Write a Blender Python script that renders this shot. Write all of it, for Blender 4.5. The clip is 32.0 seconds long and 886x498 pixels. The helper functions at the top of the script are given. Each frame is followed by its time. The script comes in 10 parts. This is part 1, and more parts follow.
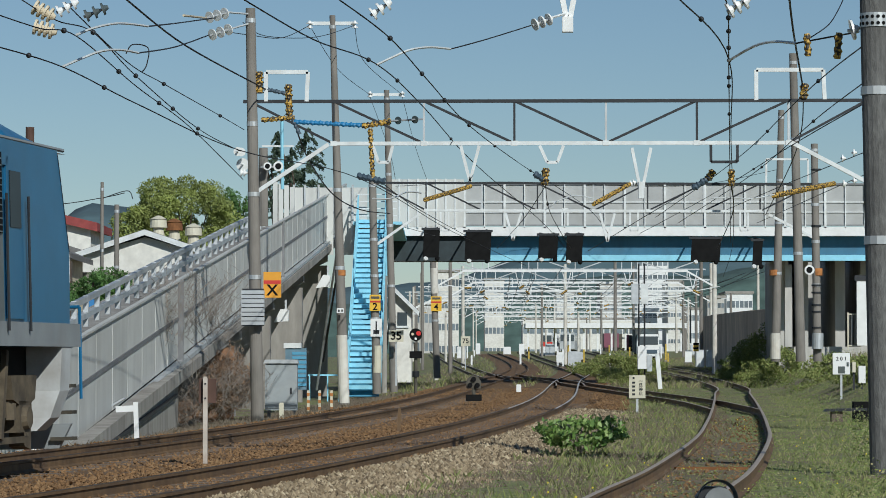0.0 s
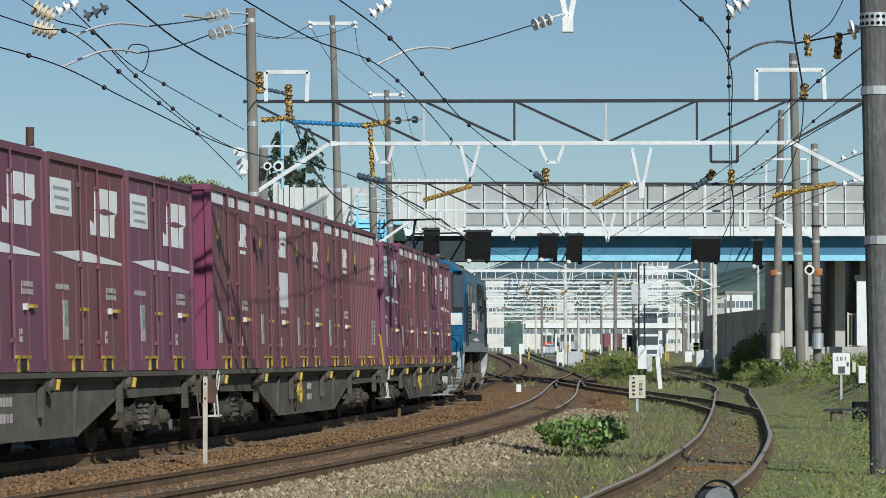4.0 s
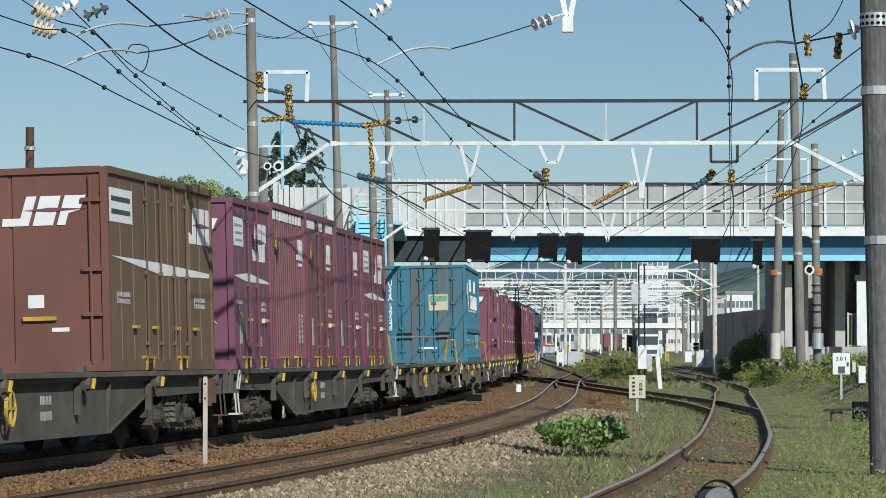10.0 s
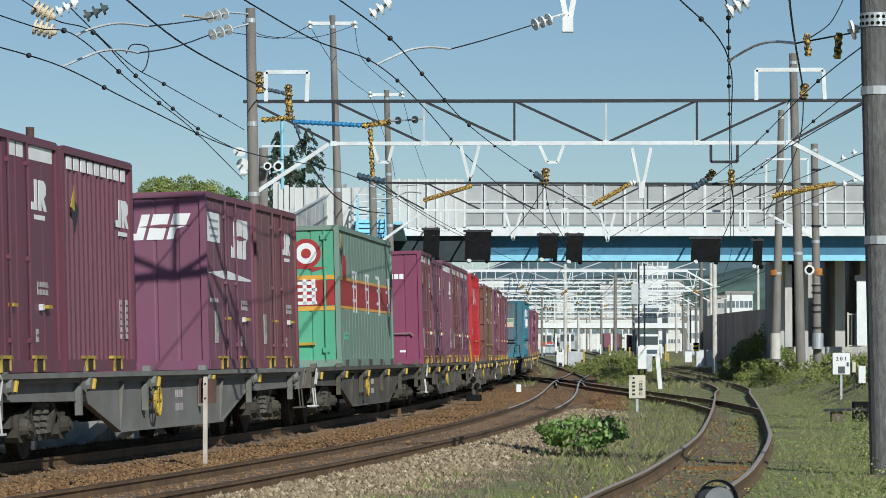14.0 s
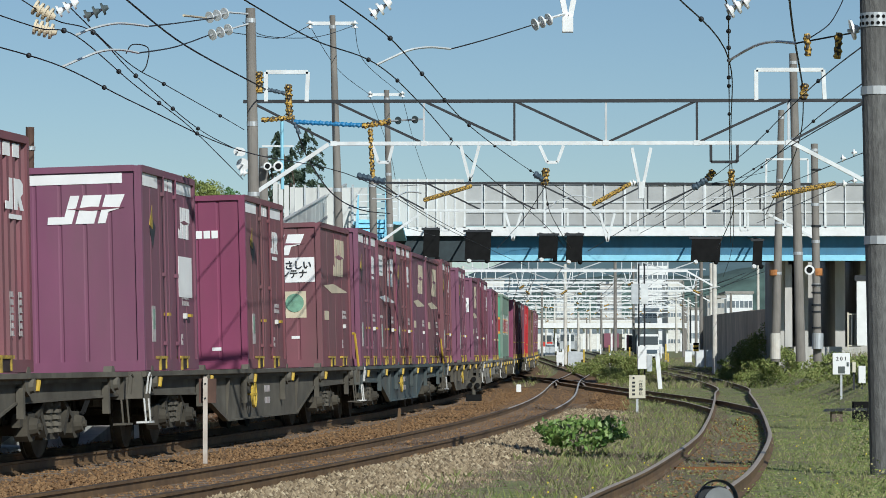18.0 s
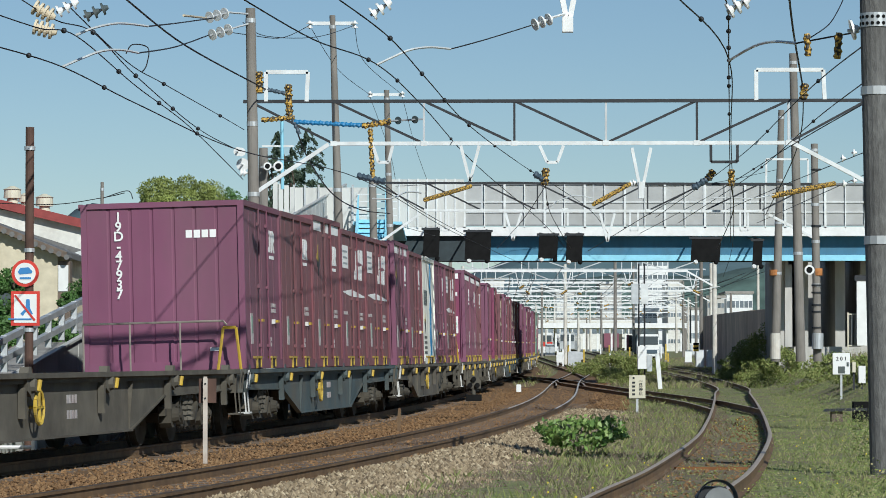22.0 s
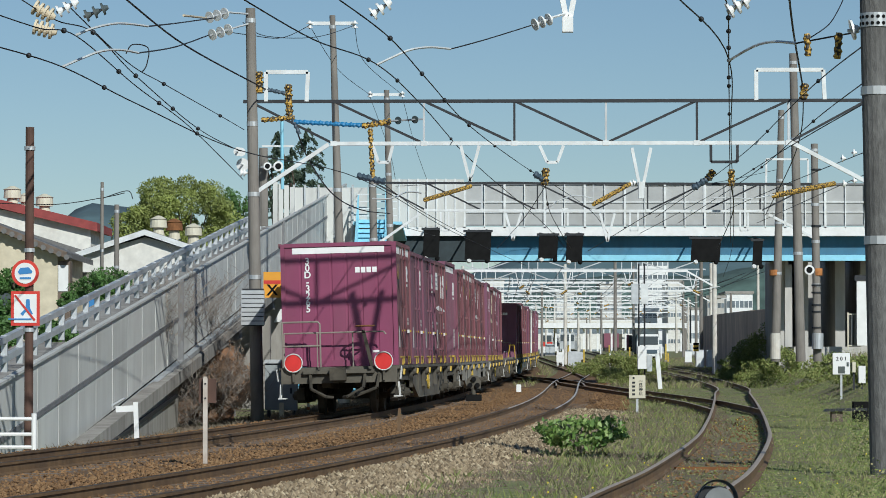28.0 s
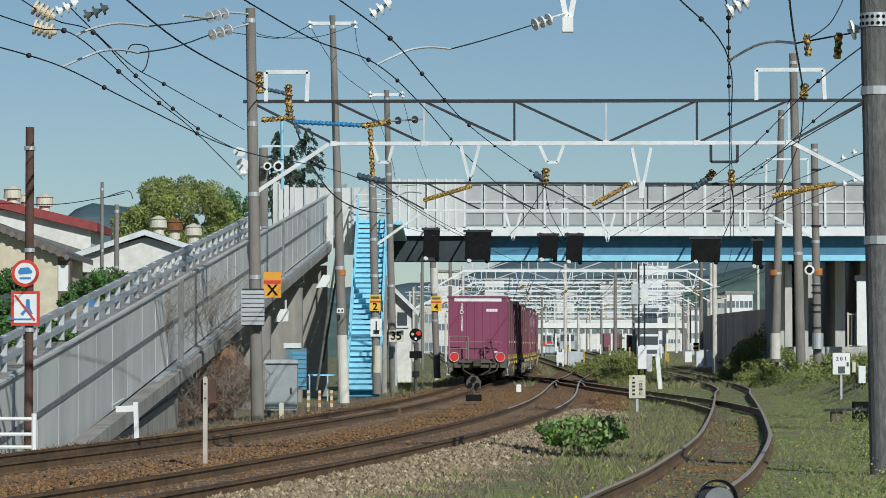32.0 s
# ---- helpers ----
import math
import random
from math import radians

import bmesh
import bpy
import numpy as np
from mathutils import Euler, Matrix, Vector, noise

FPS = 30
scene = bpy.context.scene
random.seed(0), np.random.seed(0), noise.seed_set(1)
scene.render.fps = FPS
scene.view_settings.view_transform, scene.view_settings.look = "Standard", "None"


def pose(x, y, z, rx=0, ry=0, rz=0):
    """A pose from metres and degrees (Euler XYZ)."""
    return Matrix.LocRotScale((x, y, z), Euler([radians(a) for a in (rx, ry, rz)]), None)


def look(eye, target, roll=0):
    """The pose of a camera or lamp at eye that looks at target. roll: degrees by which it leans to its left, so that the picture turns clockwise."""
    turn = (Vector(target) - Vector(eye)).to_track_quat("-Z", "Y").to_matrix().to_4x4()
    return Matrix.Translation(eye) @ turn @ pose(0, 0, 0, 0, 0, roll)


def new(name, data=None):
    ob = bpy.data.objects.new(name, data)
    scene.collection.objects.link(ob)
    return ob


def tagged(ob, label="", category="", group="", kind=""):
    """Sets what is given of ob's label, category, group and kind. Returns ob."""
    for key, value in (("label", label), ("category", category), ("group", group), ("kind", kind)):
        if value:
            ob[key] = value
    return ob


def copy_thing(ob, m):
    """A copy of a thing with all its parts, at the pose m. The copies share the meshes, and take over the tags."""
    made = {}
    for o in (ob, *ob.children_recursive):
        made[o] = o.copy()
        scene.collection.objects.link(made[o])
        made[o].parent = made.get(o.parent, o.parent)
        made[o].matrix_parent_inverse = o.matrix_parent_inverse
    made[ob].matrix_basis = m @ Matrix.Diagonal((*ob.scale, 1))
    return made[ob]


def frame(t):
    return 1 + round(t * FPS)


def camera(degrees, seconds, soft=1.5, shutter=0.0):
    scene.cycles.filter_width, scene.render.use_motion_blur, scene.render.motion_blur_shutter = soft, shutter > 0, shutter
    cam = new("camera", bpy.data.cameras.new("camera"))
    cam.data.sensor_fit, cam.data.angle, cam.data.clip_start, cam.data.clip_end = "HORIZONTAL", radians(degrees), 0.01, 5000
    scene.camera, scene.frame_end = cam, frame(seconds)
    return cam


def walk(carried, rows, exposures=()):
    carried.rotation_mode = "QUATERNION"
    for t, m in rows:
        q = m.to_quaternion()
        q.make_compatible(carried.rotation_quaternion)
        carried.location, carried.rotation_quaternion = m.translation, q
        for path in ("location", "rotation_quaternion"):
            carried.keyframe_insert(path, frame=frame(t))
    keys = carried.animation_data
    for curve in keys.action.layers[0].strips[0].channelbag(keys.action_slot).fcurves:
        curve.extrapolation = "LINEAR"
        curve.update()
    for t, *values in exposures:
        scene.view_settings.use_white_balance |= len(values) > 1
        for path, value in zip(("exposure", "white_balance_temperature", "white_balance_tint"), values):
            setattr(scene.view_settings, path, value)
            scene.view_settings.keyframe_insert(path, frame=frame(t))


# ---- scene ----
# ================= camera =================
cam = camera(15.217, 32.0, soft=0.65)
EYE = pose(0, 0, 0.905, 92.169, 0, 0)
walk(cam, [(0.0, EYE), (32.0, EYE)], [(0.0, -0.4, 6000, 5), (2.0, -0.36, 6000, 5), (5.0, -0.19, 6000, 5), (25.5, -0.14, 6000, 5), (28.5, -0.27, 6000, 5), (32.0, -0.33, 6000, 5)])

# ================= daylight =================
SUN_DIR = Vector((0.44, -1.0, 0.70)).normalized()
world = bpy.data.worlds.new("sky")
scene.world = world
world.use_nodes = True
wn, wl = world.node_tree.nodes, world.node_tree.links
sky = wn.new("ShaderNodeTexSky")
sky.sky_type, sky.sun_disc = "NISHITA", False
sky.sun_elevation = math.asin(SUN_DIR.z)
sky.sun_rotation = math.atan2(SUN_DIR.x, SUN_DIR.y)
sky.air_density, sky.dust_density, sky.ozone_density = 1.05, 0.1, 2.7
sky.altitude = 1200
wl.new(sky.outputs[0], wn["Background"].inputs[0])
wn["Background"].inputs[1].default_value = 0.072
sun = new("sun", bpy.data.lights.new("sun", "SUN"))
sun.data.energy, sun.data.angle, sun.data.color = 4.5, radians(0.5), (1.0, 0.955, 0.88)
sun.matrix_world = look(SUN_DIR * 300, (0, 0, 0))


# ================= materials =================
def mat(name, col, rough=0.6, metal=0.0, var=0.15, scale=3.0, bump=0.0, bscale=40.0, stain=None, stain_amt=0.0, stain_scale=0.7, spec=0.5, stretch=(1, 1, 1), rnd=0.0, coords="Object"):
    m = bpy.data.materials.new(name)
    m.use_nodes = True
    n, l = m.node_tree.nodes, m.node_tree.links
    b = n["Principled BSDF"]
    tc = n.new("ShaderNodeTexCoord")
    mp = n.new("ShaderNodeMapping")
    mp.inputs["Scale"].default_value = stretch
    if coords == "World":
        geo = n.new("ShaderNodeNewGeometry")
        l.new(geo.outputs["Position"], mp.inputs["Vector"])
    else:
        l.new(tc.outputs["Object"], mp.inputs["Vector"])
    n1 = n.new("ShaderNodeTexNoise")
    n1.inputs["Scale"].default_value, n1.inputs["Detail"].default_value = scale, 6
    l.new(mp.outputs[0], n1.inputs["Vector"])
    ramp = n.new("ShaderNodeMapRange")
    ramp.inputs["From Min"].default_value, ramp.inputs["From Max"].default_value = 0.3, 0.7
    ramp.inputs["To Min"].default_value, ramp.inputs["To Max"].default_value = 1 - var, 1 + var
    l.new(n1.outputs["Fac"], ramp.inputs["Value"])
    mul = n.new("ShaderNodeVectorMath")
    mul.operation = "SCALE"
    mul.inputs[0].default_value = col[:3]
    fac = ramp.outputs[0]
    if rnd:
        oi = n.new("ShaderNodeObjectInfo")
        mr = n.new("ShaderNodeMapRange")
        mr.inputs["To Min"].default_value, mr.inputs["To Max"].default_value = 1 - rnd, 1 + rnd
        l.new(oi.outputs["Random"], mr.inputs["Value"])
        mm = n.new("ShaderNodeMath")
        mm.operation = "MULTIPLY"
        l.new(fac, mm.inputs[0]), l.new(mr.outputs[0], mm.inputs[1])
        fac = mm.outputs[0]
    l.new(fac, mul.inputs["Scale"])
    out = mul.outputs[0]
    if stain:
        n2 = n.new("ShaderNodeTexNoise")
        n2.inputs["Scale"].default_value, n2.inputs["Detail"].default_value, n2.inputs["Roughness"].default_value = stain_scale, 8, 0.65
        l.new(mp.outputs[0], n2.inputs["Vector"])
        r2 = n.new("ShaderNodeMapRange")
        r2.inputs["From Min"].default_value, r2.inputs["From Max"].default_value = 0.45, 0.7
        r2.inputs["To Min"].default_value, r2.inputs["To Max"].default_value = 0.0, stain_amt
        l.new(n2.outputs["Fac"], r2.inputs["Value"])
        mx = n.new("ShaderNodeMix")
        mx.data_type = "RGBA"
        l.new(r2.outputs[0], mx.inputs[0])
        l.new(out, mx.inputs[6])
        mx.inputs[7].default_value = (*stain, 1)
        out = mx.outputs[2]
    l.new(out, b.inputs["Base Color"])
    b.inputs["Roughness"].default_value, b.inputs["Metallic"].default_value = rough, metal
    b.inputs["Specular IOR Level"].default_value = spec
    if bump:
        n3 = n.new("ShaderNodeTexNoise")
        n3.inputs["Scale"].default_value, n3.inputs["Detail"].default_value = bscale, 4
        l.new(mp.outputs[0], n3.inputs["Vector"])
        bp = n.new("ShaderNodeBump")
        bp.inputs["Strength"].default_value, bp.inputs["Distance"].default_value = bump, 0.02
        l.new(n3.outputs["Fac"], bp.inputs["Height"])
        l.new(bp.outputs[0], b.inputs["Normal"])
    return m


M_CONC = mat("concrete", (0.33, 0.31, 0.28), 0.9, var=0.2, scale=2.5, bump=0.3, stain=(0.12, 0.10, 0.085), stain_amt=0.6, stretch=(1, 1, 0.25))
M_CONCL = mat("pale_concrete", (0.52, 0.50, 0.46), 0.9, var=0.15, scale=2.5, bump=0.3, stain=(0.28, 0.25, 0.21), stain_amt=0.5, stretch=(1, 1, 0.25))
M_POLE = mat("pole_concrete", (0.23, 0.21, 0.185), 0.9, var=0.18, scale=4, bump=0.3, bscale=60, stain=(0.10, 0.085, 0.07), stain_amt=0.6, stretch=(1, 1, 0.3))
M_POLE_D = mat("dark_pole_concrete", (0.145, 0.142, 0.135), 0.9, var=0.3, scale=22, bump=0.5, bscale=90, stain=(0.08, 0.075, 0.07), stain_amt=0.75, stain_scale=2, stretch=(1, 1, 0.3))
M_POLE_W = mat("white_painted_concrete", (0.66, 0.63, 0.56), 0.85, var=0.1, stain=(0.35, 0.27, 0.19), stain_amt=0.5)
M_STEEL = mat("galvanised_steel", (0.55, 0.57, 0.58), 0.5, 0.5, var=0.12, stain=(0.3, 0.27, 0.22), stain_amt=0.35)
M_WSTEEL = mat("pale_steel", (0.72, 0.74, 0.73), 0.5, 0.1, var=0.1, stain=(0.4, 0.36, 0.3), stain_amt=0.3, stain_scale=2)
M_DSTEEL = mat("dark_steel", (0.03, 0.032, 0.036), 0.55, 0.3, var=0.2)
M_WIRE = mat("wire", (0.02, 0.02, 0.022), 0.6, 0.2)
M_RAIL = mat("rail_rust", (0.165, 0.1, 0.048), 0.75, 0.15, var=0.25, scale=6, stain=(0.075, 0.048, 0.034), stain_amt=0.7)
# Rail-head reflections are painted in: pale on the far loop, dark brown nearer.
M_RAILPALE = mat("rail_top_sky_reflection", (0.62, 0.57, 0.52), 0.4, 0.35, var=0.12, scale=8)
M_RAILDULL = mat("rail_top_dull", (0.40, 0.33, 0.26), 0.55, 0.1, var=0.15, scale=8)
M_RAILBR = mat("rail_top_brown", (0.085, 0.062, 0.042), 0.7, 0.1, var=0.2, scale=8, spec=0.25)
M_SLEEPER = mat("sleeper", (0.17, 0.13, 0.10), 0.9, var=0.25, scale=5, bump=0.4, rnd=0.2)
M_BALLAST = mat("rusty_ballast", (0.175, 0.10, 0.043), 0.95, var=0.45, scale=14, bump=1.0, bscale=26, stain=(0.09, 0.06, 0.045), stain_amt=0.7, stain_scale=0.9, coords="World")
M_GREYBALLAST = mat("grey_ballast", (0.15, 0.115, 0.085), 0.95, var=0.45, scale=14, bump=1.0, bscale=26, stain=(0.12, 0.10, 0.085), stain_amt=0.6, coords="World")


def ground_mat():
    """Bare brown soil, moss and thin green growth in patches, with fine speckle."""
    m = mat("weedy_soil", (0.19, 0.15, 0.095), 0.95, var=0.35, scale=7, bump=0.8, bscale=22, stain=(0.115, 0.085, 0.06), stain_amt=0.7, stain_scale=1.1, coords="World")
    n, l = m.node_tree.nodes, m.node_tree.links
    b = n["Principled BSDF"]
    soil = b.inputs["Base Color"].links[0].from_socket
    geo = n.new("ShaderNodeNewGeometry")
    cover = None
    for scale, lo, hi in ((0.55, 0.38, 0.54), (3.5, 0.30, 0.52), (28.0, 0.25, 0.52)):
        t, r = n.new("ShaderNodeTexNoise"), n.new("ShaderNodeMapRange")
        t.inputs["Scale"].default_value, t.inputs["Detail"].default_value = scale, 5
        r.inputs["From Min"].default_value, r.inputs["From Max"].default_value = lo, hi
        l.new(geo.outputs["Position"], t.inputs["Vector"]); l.new(t.outputs["Fac"], r.inputs["Value"])
        if cover is None:
            cover = r.outputs[0]
        else:
            k = n.new("ShaderNodeMath")
            k.operation = "MULTIPLY"
            l.new(cover, k.inputs[0]); l.new(r.outputs[0], k.inputs[1])
            cover = k.outputs[0]
    tint, ramp = n.new("ShaderNodeTexNoise"), n.new("ShaderNodeValToRGB")
    tint.inputs["Scale"].default_value, tint.inputs["Detail"].default_value = 9.0, 6
    ramp.color_ramp.elements[0].position, ramp.color_ramp.elements[0].color = 0.35, (0.11, 0.15, 0.04, 1)
    ramp.color_ramp.elements[1].position, ramp.color_ramp.elements[1].color = 0.68, (0.30, 0.33, 0.11, 1)
    l.new(geo.outputs["Position"], tint.inputs["Vector"]); l.new(tint.outputs["Fac"], ramp.inputs[0])
    mx = n.new("ShaderNodeMix")
    mx.data_type = "RGBA"
    l.new(cover, mx.inputs[0]); l.new(soil, mx.inputs[6]); l.new(ramp.outputs[0], mx.inputs[7])
    l.new(mx.outputs[2], b.inputs["Base Color"])
    return m


M_GROUND = ground_mat()
M_SOIL = mat("brown_soil", (0.17, 0.125, 0.08), 0.95, var=0.35, scale=5, bump=0.8, bscale=30, stain=(0.13, 0.13, 0.06), stain_amt=0.8, stain_scale=1.6, coords="World")
M_PANEL = mat("barrier_panel", (0.62, 0.62, 0.585), 0.65, 0.1, var=0.08, scale=1.2, stain=(0.30, 0.28, 0.25), stain_amt=0.35, rnd=0.06, stretch=(1, 1, 0.3))
M_MIDRAIL = mat("grey_mid_rail", (0.20, 0.20, 0.205), 0.6, 0.2, var=0.15)
M_PARAPET = mat("perforated_parapet", (0.43, 0.435, 0.425), 0.7, 0.1, var=0.1, scale=1.2, stain=(0.34, 0.33, 0.30), stain_amt=0.4, rnd=0.06)
M_GCOVER = mat("dark_teal_panel", (0.022, 0.036, 0.042), 0.6, var=0.25)
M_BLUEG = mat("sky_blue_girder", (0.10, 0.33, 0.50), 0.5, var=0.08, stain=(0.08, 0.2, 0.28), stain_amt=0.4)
# Girder web: sky-blue darkened for the shadow of the overhanging deck edge.
M_WEB = mat("shade_dark_blue_web", (0.045, 0.165, 0.265), 0.55, var=0.12, stain=(0.05, 0.11, 0.15), stain_amt=0.5, stretch=(1, 1, 0.4))
M_LBLUE = mat("light_blue_paint", (0.30, 0.66, 0.82), 0.5, var=0.08, stain=(0.25, 0.42, 0.48), stain_amt=0.4)
M_WHITE = mat("white_paint", (0.80, 0.80, 0.78), 0.55, var=0.06, stain=(0.5, 0.47, 0.42), stain_amt=0.25)
M_BLACK = mat("black_board", (0.010, 0.010, 0.010), 0.8, var=0.3, spec=0.12)
M_MAROON = mat("maroon_paint", (0.222, 0.068, 0.104), 0.55, var=0.12, scale=1.6, stain=(0.15, 0.082, 0.08), stain_amt=0.65, stain_scale=0.9, rnd=0.03, stretch=(1, 1, 0.35))
M_PLUM = mat("plum_paint", (0.215, 0.072, 0.132), 0.55, var=0.12, scale=1.6, stain=(0.16, 0.09, 0.105), stain_amt=0.65, stain_scale=0.7, rnd=0.03, stretch=(1, 1, 0.35))
M_UMBER = mat("brownish_maroon_paint", (0.205, 0.074, 0.09), 0.6, var=0.14, scale=1.6, stain=(0.14, 0.08, 0.075), stain_amt=0.8, stain_scale=1.1, rnd=0.03, stretch=(1, 1, 0.3))
# Side-wall copies: paint darkened for the grazing light there, plus random brown grime.
M_SIDEP = mat("shaded_side_plum", (0.19, 0.068, 0.105), 0.65, var=0.16, scale=2.0, stain=(0.14, 0.083, 0.09), stain_amt=0.8, stain_scale=0.7, stretch=(1, 1, 0.3))
M_SIDE = mat("shaded_side_maroon", (0.192, 0.065, 0.078), 0.65, var=0.16, scale=2.0, stain=(0.145, 0.09, 0.088), stain_amt=0.85, stain_scale=0.7, stretch=(1, 1, 0.3))
M_DEEP = mat("deep_maroon_paint", (0.155, 0.045, 0.07), 0.5, var=0.1, scale=1.6, stain=(0.11, 0.055, 0.06), stain_amt=0.5, stain_scale=0.9, rnd=0.03, stretch=(1, 1, 0.35))
MAROONS = (M_MAROON, M_PLUM, M_UMBER, M_DEEP)
PAINTED = {(10, 3): 3, (10, 4): 3, (10, 1): 1, (20, 4): 0, (8, 4): 0, (3, 3): 0, (16, 4): 1, (13, 4): 1, (13, 2): 0, (9, 0): 1}
M_FRAME = mat("wagon_underframe", (0.112, 0.100, 0.078), 0.85, var=0.3, scale=2, stain=(0.06, 0.05, 0.038), stain_amt=0.8, stain_scale=1.3, rnd=0.12)
M_BOGIE = mat("bogie_grime", (0.072, 0.062, 0.045), 0.88, var=0.4, scale=6, stain=(0.018, 0.016, 0.013), stain_amt=0.9, stain_scale=3, rnd=0.2)
M_LOCOB = mat("loco_blue", (0.016, 0.125, 0.255), 0.3, var=0.1, scale=2, stain=(0.03, 0.07, 0.12), stain_amt=0.3)
M_LOCOG = mat("loco_grey", (0.15, 0.17, 0.172), 0.45, var=0.1, scale=2, stain=(0.09, 0.085, 0.075), stain_amt=0.4)
# Distance haze is mixed into the far hills' blue; the near ridge is greener.
M_HILL = mat("haze_blue_hill", (0.085, 0.135, 0.15), 0.95, var=0.15, scale=0.05, coords="World")
M_NEARHILL = mat("near_hill_forest", (0.082, 0.132, 0.112), 0.95, var=0.35, scale=0.09, bump=0.0, coords="World", stain=(0.045, 0.07, 0.06), stain_amt=0.6, stain_scale=0.03)


def leafy(m, amount=0.2):
    """Let light through thin leaves."""
    n, l = m.node_tree.nodes, m.node_tree.links
    b = n["Principled BSDF"]
    t, x = n.new("ShaderNodeBsdfTranslucent"), n.new("ShaderNodeMixShader")
    x.inputs[0].default_value = amount
    l.new(b.inputs["Base Color"].links[0].from_socket, t.inputs["Color"])
    l.new(b.outputs[0], x.inputs[1]); l.new(t.outputs[0], x.inputs[2])
    l.new(x.outputs[0], n["Material Output"].inputs["Surface"])
    return m


# ================= mesh helpers =================
def bm_new():
    return bmesh.new()


def box(bm, x0, x1, y0, y1, z0, z1):
    vs = [bm.verts.new((x, y, z)) for z in (z0, z1) for y in (y0, y1) for x in (x0, x1)]
    for f in ((0, 2, 3, 1), (4, 5, 7, 6), (0, 1, 5, 4), (2, 6, 7, 3), (0, 4, 6, 2), (1, 3, 7, 5)):
        bm.faces.new([vs[i] for i in f])
    return vs


def prism(bm, pts, axis, a, b):
    """Extrude a 2D outline along an axis (x: pts are y,z; y: pts are x,z; z: pts are x,y)."""
    def put(p, h):
        return {"x": (h, p[0], p[1]), "y": (p[0], h, p[1]), "z": (p[0], p[1], h)}[axis]
    lo = [bm.verts.new(put(p, a)) for p in pts]
    hi = [bm.verts.new(put(p, b)) for p in pts]
    n = len(pts)
    bm.faces.new(lo)
    bm.faces.new(hi[::-1])
    for i in range(n):
        bm.faces.new((lo[i], hi[i], hi[(i + 1) % n], lo[(i + 1) % n]))


def rod(bm, p0, p1, r0, r1=None, seg=8, caps=True):
    r1 = r0 if r1 is None else r1
    p0, p1 = Vector(p0), Vector(p1)
    d = (p1 - p0).normalized()
    a = d.orthogonal().normalized()
    b = d.cross(a)
    rings = []
    for p, r in ((p0, r0), (p1, r1)):
        rings.append([bm.verts.new(p + (a * math.cos(2 * math.pi * i / seg) + b * math.sin(2 * math.pi * i / seg)) * r) for i in range(seg)])
    for i in range(seg):
        bm.faces.new((rings[0][i], rings[0][(i + 1) % seg], rings[1][(i + 1) % seg], rings[1][i]))
    if caps:
        bm.faces.new(rings[0][::-1])
        bm.faces.new(rings[1])


def bar(bm, p0, p1, w, h):
    """A square bar between two points, w wide (level) and h high."""
    p0, p1 = Vector(p0), Vector(p1)
    d = (p1 - p0).normalized()
    up = Vector((0, 0, 1)) if abs(d.z) < 0.95 else Vector((0, 1, 0))
    s = d.cross(up).normalized()
    u = s.cross(d)
    q = [[bm.verts.new(p + s * a * w / 2 + u * b * h / 2) for a, b in ((-1, -1), (1, -1), (1, 1), (-1, 1))] for p in (p0, p1)]
    bm.faces.new(q[0][::-1])
    bm.faces.new(q[1])
    for i in range(4):
        bm.faces.new((q[0][i], q[0][(i + 1) % 4], q[1][(i + 1) % 4], q[1][i]))


def sweep(bm, pts, r, seg=6):
    for a, b in zip(pts, pts[1:]):
        rod(bm, a, b, r, seg=seg, caps=True)


def mesh_of(name, bm, material, smooth=False):
    bmesh.ops.recalc_face_normals(bm, faces=bm.faces)
    me = bpy.data.meshes.new(name)
    bm.to_mesh(me)
    bm.free()
    me.materials.append(material)
    if smooth:
        me.shade_smooth()
    return me


def part(name, bm, material, parent, label="", smooth=False):
    ob = new(name, mesh_of(name, bm, material, smooth) if isinstance(bm, bmesh.types.BMesh) else bm)
    ob.parent = parent
    if label:
        ob["label"] = label
    return ob


def thing(name, m, label, category, group=""):
    ob = new(name)
    ob.empty_display_size = 0.2
    ob.matrix_basis = m
    return tagged(ob, label, category, group)


def structure(name, bm, material, label, smooth=False):
    return tagged(new(name, mesh_of(name, bm, material, smooth)), label, name.split("_")[0], kind="structure")


def stuff(name, bm, material, label, category, smooth=False):
    return tagged(new(name, mesh_of(name, bm, material, smooth) if isinstance(bm, bmesh.types.BMesh) else bm), label, category, kind="stuff")


# ================= the line of the railway =================
def rise(y):
    """Height of the rail level, which climbs gently away."""
    y = min(max(y, 8.0), 420.0)
    u = (y - 60) / 100
    return 0.573 * u + 0.153 * u * u


def yard_z(y):
    """Level of the yard, which goes on rising gently past the points."""
    return rise(y) + min(max(0.0, y - 420), 320) * 0.0048


CH = np.arange(-60.0, 420.0, 1.0)
_k = np.interp(CH, [-45, 0, 40, 90, 150, 300], [-0.00395, -0.001763, -0.000922, 0.000377, -0.00059, 0.0])
_th = np.cumsum(_k)
_th = 0.11203 + _th - _th[60]
_x = np.cumsum(np.sin(_th))
_y = np.cumsum(np.cos(_th))
_x += -4.05 - _x[60]
_y += 50 - _y[60]


